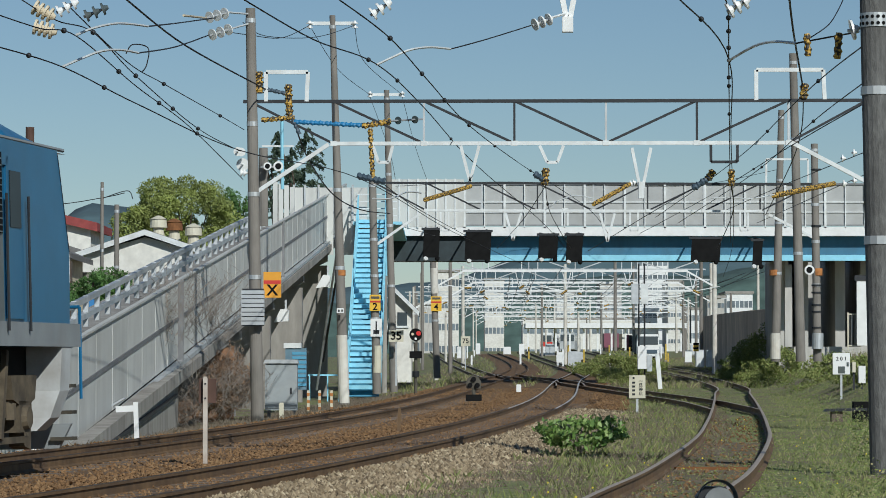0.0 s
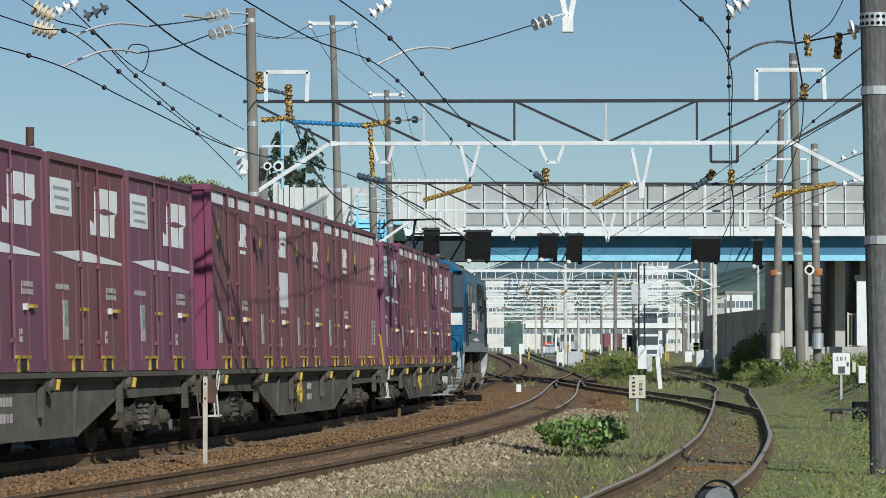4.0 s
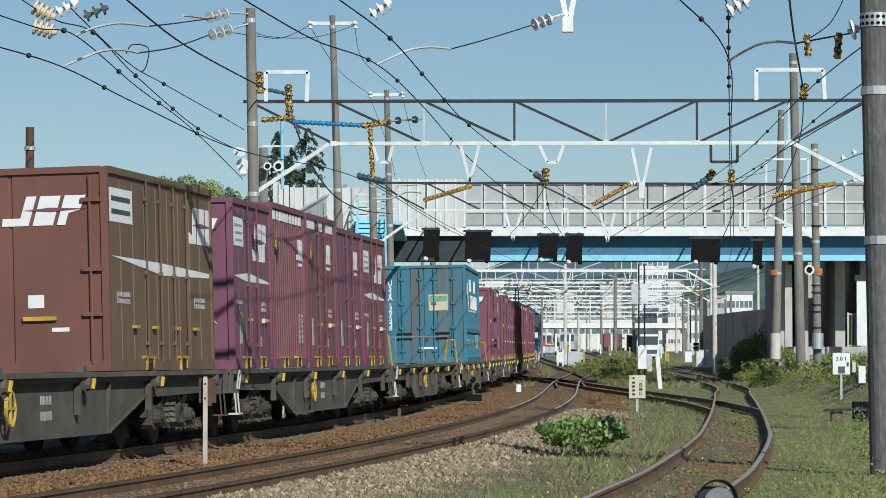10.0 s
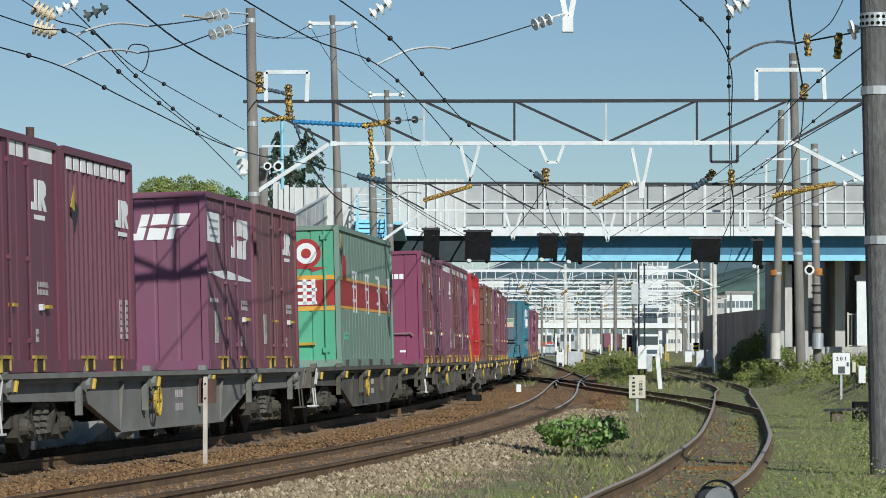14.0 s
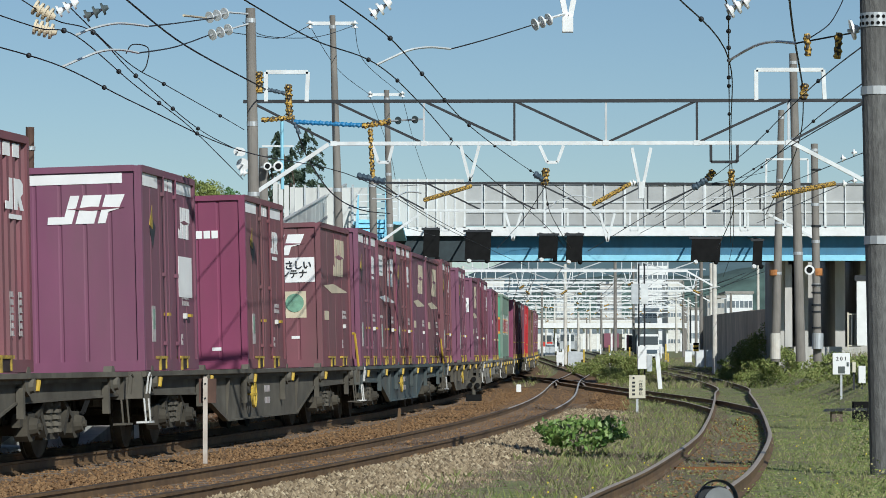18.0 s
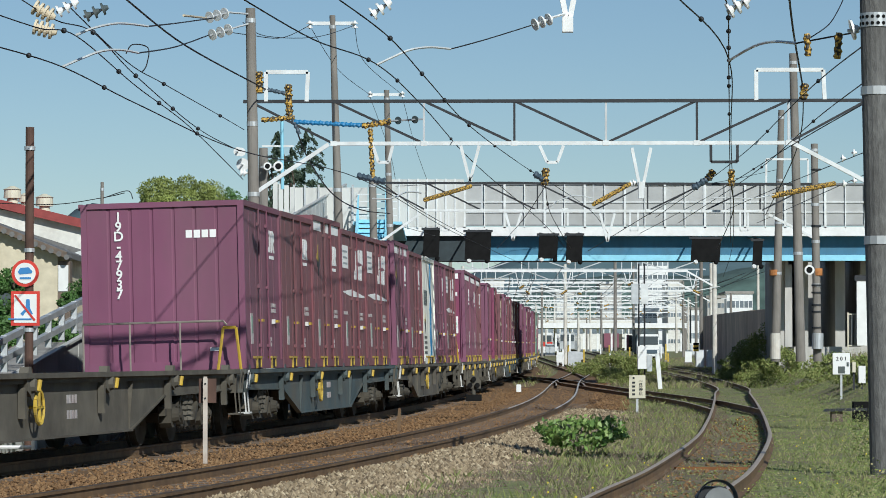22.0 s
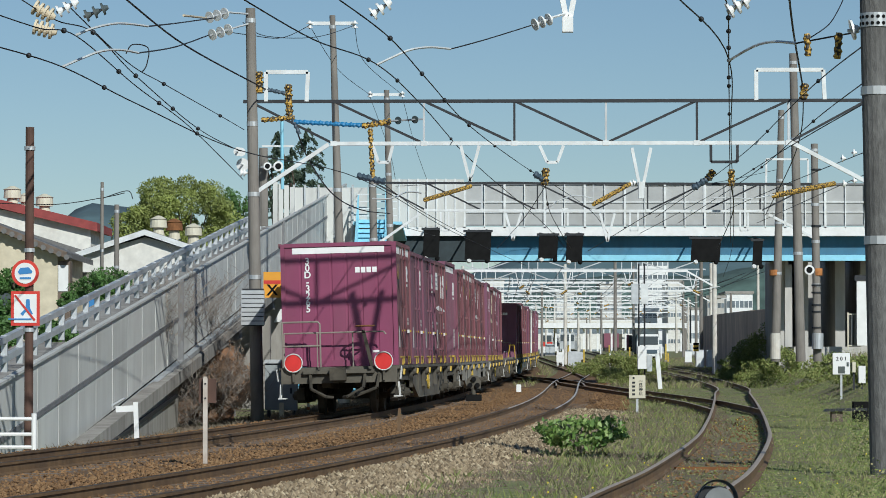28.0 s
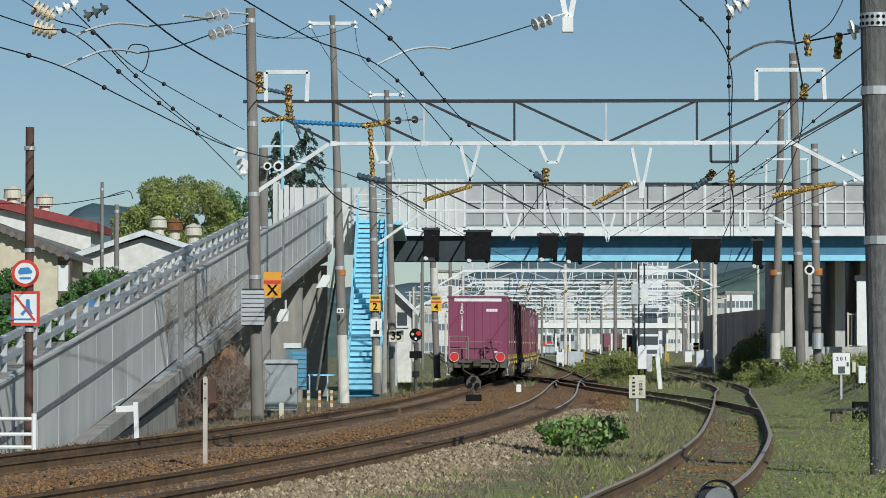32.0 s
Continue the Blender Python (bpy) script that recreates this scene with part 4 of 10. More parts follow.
        for y in (-1.7, -0.6, 0.7, 1.9):
            handle(th, y, 0.55)
        tiny_lines(th, -2.2, 0.95, 0.7, 2); tiny_lines(th, 2.3, 0.95, 0.7, 2)
        emblem_end(th, M_WMARK, 0.42, 1.98, 0.85, 0.36, yr)
        for z in (0.7, 1.25, 2.1):
            end_plate(th, "hinge", M_BROWNC, 1.02, z, 0.26, 0.05, yr, 0.05)
        end_plate(th, "door_handle", M_YPART, 0.35, 0.66, 0.42, 0.05, yr, 0.05, "yellow door handle")
        end_plate(th, "small_plate", M_WMARK, 0.3, 0.87, 0.2, 0.16, yr)
        rear_stub(th, L, 0.6, 0.52, 0.22)
        for x in (-0.45, 1.0):
            bm = bm_new(); rod(bm, (x, yr - 0.03, 0.1), (x, yr - 0.03, H - 0.1), 0.018, seg=6); part("lock_rod", bm, M_BROWNC, th)
    if kind == "red":
        L, H = 6.2, 2.6
        shell(th, L, H, M_REDC, ribbed(-L / 2 + 0.09, L / 2 - 0.09, 12, -0.05), grooved(-CW + 0.09, CW - 0.09, 2))
        feet(th, L)
        lock_rods(th, (-1.2, -0.4, 0.4, 1.2), H, M_REDC)
        for i in range(5):
            plate(th, "mark", M_WMARK, -0.9 + 0.5 * i, 1.95 - 0.02 * (i % 2), 0.3, 0.5)
        diamond(th, -2.3, 1.9)
        plate(th, "yellow_plate", M_YPART, 2.4, 1.45, 0.7, 0.32, label="yellow notice plate")
        tiny_lines(th, -2.0, 0.95, 0.6, 2)
        for y in (-0.5, 0.7):
            handle(th, y, 0.62)
    if kind == "blue":
        L, H = 9.4, 2.78
        yr = -L / 2 + 0.03
        shell(th, L, H, M_BLUEC, ribbed(-L / 2 + 0.09, L / 2 - 0.09, 34, -0.04), grooved(-CW + 0.09, CW - 0.09, 5, -0.025, 0.03), M_BLUEDOOR)
        bm = bm_new(); box(bm, CW - 0.03, CW + 0.01, -L / 2 + 0.09, L / 2 - 0.09, 0.86, 0.98); part("belt_rail", bm, M_BLUEC, th)
        rr = random.Random(12)
        for row, (z0, hh, n, pitch, start) in enumerate(((2.06, 0.36, 6, 0.72, -2.0), (1.56, 0.4, 7, 0.62, -1.2))):
            for i in range(n):
                c = start + pitch * i
                if row == 0 and i in (2, 3):
                    continue
                bm = bm_new()
                for k in range(4):
                    y0, y1 = c + pitch * rr.uniform(0.0, 0.35), c + pitch * rr.uniform(0.5, 0.8)
                    zz = z0 + hh * (k + 0.3) / 4
                    box(bm, FACE - 0.004, FACE + 0.004 + 0.001 * k, y0, y1, zz, zz + 0.055)
                for k in range(2):
                    yy = c + pitch * (0.12 + 0.5 * k) * rr.uniform(0.8, 1.1)
                    prism(bm, [(yy, z0), (yy + 0.1, z0), (yy + 0.16, z0 + hh), (yy + 0.06, z0 + hh)], "x", FACE - 0.004, FACE + 0.009 + 0.001 * k)
                part("mark", bm, M_WMARK, th)
        plate(th, "mark", M_WMARK, 0.4, 1.5, 4.6, 0.05)
        bm = bm_new(); prism(bm, [(-3.0, 2.3), (-3.0, 1.85), (-2.6, 1.45), (-2.2, 1.85), (-2.2, 1.95), (-2.6, 1.6), (-2.88, 1.9), (-2.88, 2.3)], "x", FACE - 0.004, FACE + 0.005); part("shield_mark", bm, M_WMARK, th, "white shield outline")
        plate(th, "yellow_plate", M_BEIGE, 2.85, 0.6, 1.5, 0.42, label="cream and green notice plate")
        plate(th, "green_bar", M_LABELG, 2.5, 0.6, 0.4, 0.36, t=0.010)
        diamond(th, -3.6, 1.95)
        plate(th, "mark", M_REDDISC, -3.75, 2.5, 0.5, 0.13)
        for y in (-3.9, -3.2, -1.9, -0.4):
            tiny_lines(th, y, 0.62, 0.5, 2)
        for x in (-0.62, -0.1, 0.3, 0.86):
            bm = bm_new(); rod(bm, (x, yr - 0.035, 0.12), (x, yr - 0.035, H - 0.1), 0.02, seg=6); part("lock_rod", bm, M_BLUEC, th)
            for z in (0.35, 1.0, 1.7, 2.4):
                end_plate(th, "hinge", M_BLUEC, x, z, 0.14, 0.07, yr, 0.05)
        for x in (-0.55, 0.55):
            for z in (0.72, 0.86):
                end_plate(th, "door_handle", M_DSTEEL, x, z, 0.42, 0.035, yr, 0.07)
        end_plate(th, "yellow_plate", M_BEIGE, 0.42, 1.72, 0.55, 0.46, yr, 0.02, "cream and green notice plate")
        end_plate(th, "green_bar", M_LABELG, 0.42, 1.83, 0.5, 0.16, yr, 0.026)
        end_plate(th, "small_plate", M_WMARK, 0.1, 0.42, 0.5, 0.06, yr)
        letters(th, "\n".join("U52A-39548"), 0.2, M_WMARK, pose(-0.95, yr - 0.025, 1.65, 90, 0, 0), "white container number", 0.72)
    if kind == "green":
        L, H = 9.4, 2.55
        yr = -L / 2 + 0.03
        shell(th, L, H, M_GREENS, grooved(-L / 2 + 0.09, L / 2 - 0.09, 17, -0.012, 0.02), grooved(-CW + 0.09, CW - 0.09, 4, -0.02, 0.03), M_GREENC)
        plate(th, "band", M_REDBAND, 0, 1.34, L - 0.2, 0.46, x=FACE, t=0.004, label="red band along the side")
        plate(th, "band", M_ORBAND, 0, 1.6, L - 0.2, 0.05, x=FACE, t=0.004)
        plate(th, "band", M_ORBAND, 0, 1.08, L - 0.2, 0.05, x=FACE, t=0.004)
        end_plate(th, "band", M_REDBAND, 0, 1.34, 2.25, 0.46, yr, 0.008, "red band across the doors")
        end_plate(th, "band", M_ORBAND, 0, 1.62, 2.25, 0.08, yr, 0.008)
        end_plate(th, "band", M_ORBAND, 0, 1.06, 2.25, 0.08, yr, 0.008)
        rr = random.Random(4)
        for gi, y in enumerate((-2.1, 0.0, 2.1, 4.0)):
            for k in range(6):
                if k % 2:
                    plate(th, "mark", M_WMARK, y + rr.uniform(-0.12, 0.12), 1.0 + 0.13 * k + 0.1, rr.uniform(0.4, 0.75), 0.06)
                else:
                    plate(th, "mark", M_WMARK, y + rr.uniform(-0.3, 0.3), 1.36, 0.1, 0.72)
        for x in (-0.28, 0.5):
            for k in range(4):
                end_plate(th, "mark", M_WMARK, x + 0.05, 1.16 + 0.12 * k, 0.42 if k % 2 else 0.5, 0.06, yr, 0.018)
            for k in (-0.16, 0.08, 0.24):
                end_plate(th, "mark", M_WMARK, x + k, 1.36, 0.07, 0.46, yr, 0.018)
        end_plate(th, "mark", M_WMARK, -1.05, 1.3, 0.12, 0.3, yr, 0.018)
        for rad, m, t in ((0.27, M_REDBAND, 0.006), (0.19, M_WMARK, 0.012), (0.09, M_REDBAND, 0.018)):
            bm = bm_new(); rod(bm, (0.62, yr - t, 2.06), (0.62, yr + 0.004, 2.06), rad, seg=24); part("ring_mark", bm, m, th, "red and white ring mark")
        bm = bm_new(); prism(bm, [(0.32, 1.8), (0.6, 1.86), (0.58, 1.82), (1.0, 1.8), (0.7, 1.72), (0.72, 1.77)], "y", yr - 0.01, yr + 0.004); part("arrow_mark", bm, M_REDBAND, th)
        bm = bm_new(); rod(bm, (FACE - 0.004, -3.75, 1.75), (FACE + 0.008, -3.75, 1.75), 0.3, seg=20); part("ring_mark", bm, M_REDBAND, th)
        diamond(th, -4.1, 2.15, 0.5, 0.6)
        tiny_lines(th, -3.6, 0.6, 0.7, 2, M_GREENC)
        for x in (-0.75, -0.2, 0.35, 0.95):
            bm = bm_new(); rod(bm, (x, yr - 0.03, 0.1), (x, yr - 0.03, H - 0.08), 0.02, seg=6); part("lock_rod", bm, M_GREENC, th)
            for z in (0.3, 2.35):
                end_plate(th, "hinge", M_GREENC, x, z, 0.12, 0.09, yr, 0.05)
        for x in (-0.12, 0.55):
            end_plate(th, "door_handle", M_YPART, x, 0.42, 0.4, 0.05, yr, 0.06, "yellow door handle")
        end_plate(th, "small_plate", M_WMARK, -0.05, 0.12, 0.3, 0.08, yr, 0.04)
        for i in range(5):
            bm = bm_new(); box(bm, CW - 0.02, CW + 0.02, -4.2 + 2.0 * i, -3.7 + 2.0 * i, -0.01, 0.12); part("foot_clamp", bm, M_FRAME, th)
    return th


M_YDIRT = mat("grimy_yellow", (0.55, 0.38, 0.05), 0.7, var=0.25, scale=8, stain=(0.14, 0.10, 0.05), stain_amt=0.7, stain_scale=6)


def wheel_mesh():
    bm = bm_new()
    rod(bm, (-0.065, 0, 0), (0.065, 0, 0), 0.40, seg=24)
    rod(bm, (0.03, 0, 0), (0.068, 0, 0), 0.43, seg=24)
    rod(bm, (-0.085, 0, 0), (-0.06, 0, 0), 0.14, seg=12)
    return mesh_of("wheel", bm, M_BOGIE)


def bogie(th, yc, wheel, base=0.95):
    """A cast freight bogie: arched side frames, axle boxes with covers, coil springs, brake gear."""
    for s in (-1, 1):
        bm = bm_new()
        prism(bm, [(yc - base - 0.3, 0.40), (yc - base - 0.26, 0.54), (yc - base * 0.6, 0.58), (yc - 0.34, 0.74), (yc + 0.34, 0.74), (yc + base * 0.6, 0.58), (yc + base + 0.26, 0.54), (yc + base + 0.3, 0.40),
                   (yc + base * 0.66, 0.46), (yc + 0.42, 0.34), (yc + 0.30, 0.24), (yc - 0.30, 0.24), (yc - 0.42, 0.34), (yc - base * 0.66, 0.46)], "x", s * 0.98 - 0.05, s * 0.98 + 0.05)
        for g in (-1, 1):
            bar(bm, (s * 1.05, yc + g * 0.36, 0.30), (s * 1.05, yc + g * 0.62, 0.60), 0.09, 0.09)
            bar(bm, (s * 1.06, yc + g * 0.34, 0.72), (s * 1.06, yc + g * 0.74, 0.50), 0.07, 0.06)
        fr = part("bogie_frame", bm, M_BOGIE, th)
        for e in (-base, base):
            bm = bm_new()
            prism(bm, [(yc + e - 0.17, 0.30), (yc + e - 0.1, 0.24), (yc + e + 0.1, 0.24), (yc + e + 0.17, 0.30), (yc + e + 0.15, 0.55), (yc + e - 0.15, 0.55)], "x", s * 1.0 - 0.08, s * 1.0 + 0.08)
            rod(bm, (s * 1.06, yc + e, 0.40), (s * 1.17, yc + e, 0.40), 0.12, 0.09, seg=12)
            rod(bm, (s * 1.16, yc + e, 0.40), (s * 1.20, yc + e, 0.40), 0.045, seg=8)
            part("axle_box", bm, M_BOGIE, fr)
            w = part("wheel", wheel, None, th); w.matrix_basis = Matrix.Translation((s * 0.56, yc + e, 0.41)) @ (Matrix.Identity(4) if s < 0 else Matrix.Rotation(math.pi, 4, "Z"))
        for e in (-0.17, 0.17):
            bm = bm_new()
            for k in range(5):
                rod(bm, (s * 1.02, yc + e, 0.32 + 0.075 * k), (s * 1.02, yc + e, 0.36 + 0.075 * k), 0.095, seg=10)
            rod(bm, (s * 1.02, yc + e, 0.31), (s * 1.02, yc + e, 0.70), 0.06, seg=8)
            part("spring", bm, M_FRAME, fr)
    bm = bm_new(); box(bm, -1.02, 1.02, yc - 0.2, yc + 0.2, 0.52, 0.80); box(bm, -0.8, 0.8, yc - 0.62, yc - 0.5, 0.3, 0.42); box(bm, -0.8, 0.8, yc + 0.5, yc + 0.62, 0.3, 0.42); part("bolster", bm, M_BOGIE, th)


def wagon_parts(th, L, frame_mat, hoop=True, bare=False):
    h = L / 2
    e = h - 0.45
    bm = bm_new(); box(bm, -1.2, 1.2, -e, e, 0.88, 0.94); part("deck", bm, frame_mat, th)
    for s in (-1, 1):
        bm = bm_new(); prism(bm, [(s * 1.02, 0.985), (s * 1.02, 0.945), (s * 1.25, 0.93), (s * 1.27, 0.94), (s * 1.27, 1.0), (s * 1.2, 1.0)], "y", -e, e); part("edge_beam", bm, frame_mat, th)
        bm = bm_new(); prism(bm, [(-e, 0.945), (-e, 0.72), (-5.3, 0.68), (-3.3, 0.26), (3.3, 0.26), (5.3, 0.68), (e, 0.72), (e, 0.945)], "x", s * 1.12 - 0.012, s * 1.12 + 0.012); part("side_sill", bm, frame_mat, th)
        bm = bm_new(); bar(bm, (s * 1.13, -3.35, 0.262), (s * 1.13, 3.35, 0.262), 0.09, 0.025); part("sill_flange", bm, frame_mat, th)
        for g in (-1, 1):
            bm = bm_new(); bar(bm, (s * 1.12, g * 3.34, 0.262), (s * 1.12, g * 5.3, 0.672), 0.08, 0.025); bar(bm, (s * 1.12, g * 5.28, 0.672), (s * 1.12, g * e, 0.715), 0.08, 0.025); part("sill_flange", bm, frame_mat, th)
            bm = bm_new(); prism(bm, [(s * 1.11, 0.27), (s * 1.14, 0.27), (s * 1.2, 0.94), (s * 1.11, 0.94)], "y", g * 3.3 - 0.012, g * 3.3 + 0.012); part("stiffener", bm, frame_mat, th)
            bm = bm_new(); bar(bm, (s * 0.35, g * 4.2, 0.6), (s * 0.35, g * 9.2, 0.72), 0.18, 0.3); part("centre_sill", bm, M_BOGIE, th)
        if s > 0:
            bm = bm_new(); prism(bm, [(-0.17, 0.93), (-0.12, 0.80), (0.02, 0.74), (0.14, 0.80), (0.17, 0.93), (0.08, 1.0), (0.05, 1.07), (-0.05, 1.07), (-0.09, 1.0)], "x", 1.13, 1.235); rod(bm, (1.2, 0.06, 0.86), (1.285, 0.06, 0.86), 0.1, 0.075, seg=10); box(bm, 1.14, 1.22, -0.2, -0.12, 0.5, 0.84); clamp = mesh_of("container_clamp", bm, frame_mat)
            bm = bm_new(); rod(bm, (1.295, 0.0, 0.80), (1.31, 0.03, 0.92), 0.028, seg=7); lever = mesh_of("lock_lever", bm, M_YPART)
            for k in range(11):
                y = -e + 0.6 + k * (2 * e - 1.2) / 10
                if k % 2 == 0:
                    c = part("container_clamp", clamp, None, th); c.matrix_basis = Matrix.Translation((0, y, 0))
                if k % 2 == 0 and k < 10:
                    c = part("lock_lever", lever, None, th, "yellow lock lever"); c.matrix_basis = Matrix.Translation((0, y + 0.1, 0))
        bm = bm_new(); [box(bm, s * 1.125 - 0.008, s * 1.125 + 0.012, 0.15 + 0.13 * k, 0.24 + 0.13 * k, z, z + 0.1) for k in range(4) for z in (0.64, 0.46)]; part("small_writing", bm, M_TINY, th)
    for g in (-1, 1):
        bm = bm_new(); box(bm, -1.22, 1.22, g * e - 0.06, g * e + 0.06, 0.66, 1.0); part("end_beam", bm, frame_mat, th)
        bm = bm_new(); box(bm, -0.16, 0.16, min(g * e, g * (h + 0.0)), max(g * e, g * (h + 0.0)), 0.72, 0.98); part("coupler", bm, M_BOGIE, th)
        bm = bm_new(); sweep(bm, [(0.55, g * e, 0.75), (0.5, g * (e + 0.25), 0.5), (0.38, g * (e + 0.42), 0.42)], 0.035); part("air_hose", bm, M_BLACK, th, "black air hose")
        for s in (-1, 1):
            bm = bm_new(); sweep(bm, [(s * 1.28, g * (e - 0.12), 0.72), (s * 1.31, g * (e - 0.12), 0.93), (s * 1.31, g * (e - 0.02), 0.98), (s * 1.31, g * (e + 0.08), 0.93), (s * 1.28, g * (e + 0.08), 0.72)], 0.013); part("grab_handle", bm, M_WFIT if g < 0 else frame_mat, th, "white grab handle" if g < 0 else "")
            bm = bm_new()
            for yy in (g * (e - 0.26), g * (e + 0.02)):
                bar(bm, (s * 1.24, yy, 0.66), (s * 1.26, yy, 0.36), 0.018, 0.022)
            for z in (0.36,):
                box(bm, min(s * 1.14, s * 1.3), max(s * 1.14, s * 1.3), min(g * (e - 0.3), g * (e + 0.05)), max(g * (e - 0.3), g * (e + 0.05)), z - 0.012, z + 0.012)
            part("step", bm, M_WFIT if g < 0 else M_FRAME, th, "white side step" if g < 0 else "")
    # handrail and hoop at the rear end, brake wheel on the side
    if not bare:
        bm = bm_new(); sweep(bm, [(-1.15, -e, 1.0), (-1.15, -e, 1.72), (0.95, -e, 1.72), (1.0, -e, 1.66)], 0.017); part("handrail", bm, M_HANDRAIL, th, "grey tube handrail")
        for x in (-0.45, 0.3):
            bm = bm_new(); rod(bm, (x, -e, 1.0), (x, -e, 1.72), 0.015, seg=6); part("stanchion", bm, M_HANDRAIL, th)
    if hoop:
        bm = bm_new(); sweep(bm, [(0.86, -e - 0.03, 1.0), (0.95, -e - 0.03, 1.62), (1.14, -e - 0.03, 1.62), (1.2, -e - 0.03, 1.0)], 0.024); part("yellow_hoop", bm, M_YPART, th, "yellow tube hoop")
    bm = bm_new()
    ring = [(1.25, -1.55 + 0.19 * math.cos(a), 0.62 + 0.19 * math.sin(a)) for a in np.linspace(0, 2 * math.pi, 15)]
    sweep(bm, ring, 0.022, 5)
    bar(bm, (1.25, -1.74, 0.62), (1.25, -1.36, 0.62), 0.03, 0.03); bar(bm, (1.25, -1.55, 0.43), (1.25, -1.55, 0.81), 0.03, 0.03); rod(bm, (1.08, -1.55, 0.62), (1.25, -1.55, 0.62), 0.02, seg=6)
    part("brake_wheel", bm, M_YDIRT, th, "grimy yellow brake handwheel")
    bm = bm_new(); rod(bm, (0.1, -0.9, 0.55), (0.1, 0.9, 0.55), 0.2, seg=12); part("air_tank", bm, M_BOGIE, th)
    wm = wheel_mesh()
    for g in (-1, 1):
        bogie(th, g * 7.1, wm)


def tail_fittings(th, L):
    """Marker discs and the tall brake stand of the last wagon."""
    e = L / 2 - 0.45
    for x in (-0.95, 0.95):
        bm = bm_new(); rod(bm, (x, -e - 0.14, 1.1), (x, -e - 0.11, 1.1), 0.19, seg=28); disc = part("marker_disc", bm, M_REDDISC, th, "round red tail marker disc")
        bm = bm_new()
        pts = [(x + 0.19 * math.cos(a), -e - 0.145, 1.1 + 0.19 * math.sin(a)) for a in np.linspace(0, 2 * math.pi, 25)]
        sweep(bm, pts, 0.014, 5); part("rim", bm, M_WFIT, disc, "pale rim")
        bm = bm_new(); bar(bm, (x, -e - 0.1, 0.7), (x, -e - 0.1, 1.2), 0.05, 0.04); part("disc_bracket", bm, M_FRAME, th)
    bm = bm_new(); sweep(bm, [(-1.15, -e - 0.25, 1.0), (-1.15, -e - 0.25, 1.95), (-0.4, -e - 0.25, 1.95), (-0.36, -e - 0.25, 1.9), (-0.36, -e - 0.25, 1.0)], 0.02); part("handrail", bm, M_HANDRAIL, th)
    bm = bm_new(); rod(bm, (-1.15, -e - 0.25, 1.45), (-0.36, -e - 0.25, 1.45), 0.018, seg=6); part("handrail", bm, M_HANDRAIL, th)
    bm = bm_new(); bar(bm, (0.72, -e - 0.28, 1.0), (0.55, -e - 0.28, 1.75), 0.07, 0.05); part("brake_stand", bm, M_BOGIE, th)
    bm = bm_new()
    pts = [(0.6 + 0.2 * math.cos(a), -e - 0.3 + 0.2 * math.sin(a), 1.84) for a in np.linspace(0, 2 * math.pi, 17)]
    sweep(bm, pts, 0.018, 5)
    bar(bm, (0.4, -e - 0.3, 1.84), (0.8, -e - 0.3, 1.84), 0.03, 0.02); bar(bm, (0.6, -e - 0.5, 1.84), (0.6, -e - 0.1, 1.84), 0.03, 0.02)
    part("brake_wheel", bm, M_RUSTC, th, "rusty brake handwheel")
    for x0, x1 in ((-0.6, -0.25), (0.55, 0.2), (0.85, 0.35)):
        bm = bm_new(); sweep(bm, [(x0, -e - 0.1, 0.85), (x0 * 0.95, -e - 0.3, 0.55), (x1, -e - 0.35, 0.38), (x1 * 0.5, -e - 0.2, 0.36)], 0.035); part("air_hose", bm, M_BOGIE, th)
    bm = bm_new(); box(bm, -0.75, 0.75, -e - 0.16, -e - 0.06, 0.86, 0.94); part("coupling_bar", bm, M_FRAME, th)


# front to rear: what stands in the five places of each wagon
WAGONS = ["FSSSF", "GSSZS", "FFFSF", "-G-F-", "blue", "-----", "FDSGF", "brown", "SSGDS", "green", "DF-GS", "W-S-S", "WWSFS", "W-S-Z", "-GGG-", "FDKDS", "FFSDD", "-----", "SYGWG", "DFSSD", "GFDDS"]
PLANES = [float(np.interp(i, [0, 8, 12, 16, 21], [247.2, 82.2, -2.0, -84.9, -186.1])) for i in range(22)]
SHIFT = {8: -0.5, 18: -0.3, 19: -0.85, 20: -0.3}
MOVERS = []


def key_train():
    for ob, q, local, half in MOVERS:
        walk(ob, [(float(t), riding(q + run(t), half) @ local) for t in range(0, 33)])


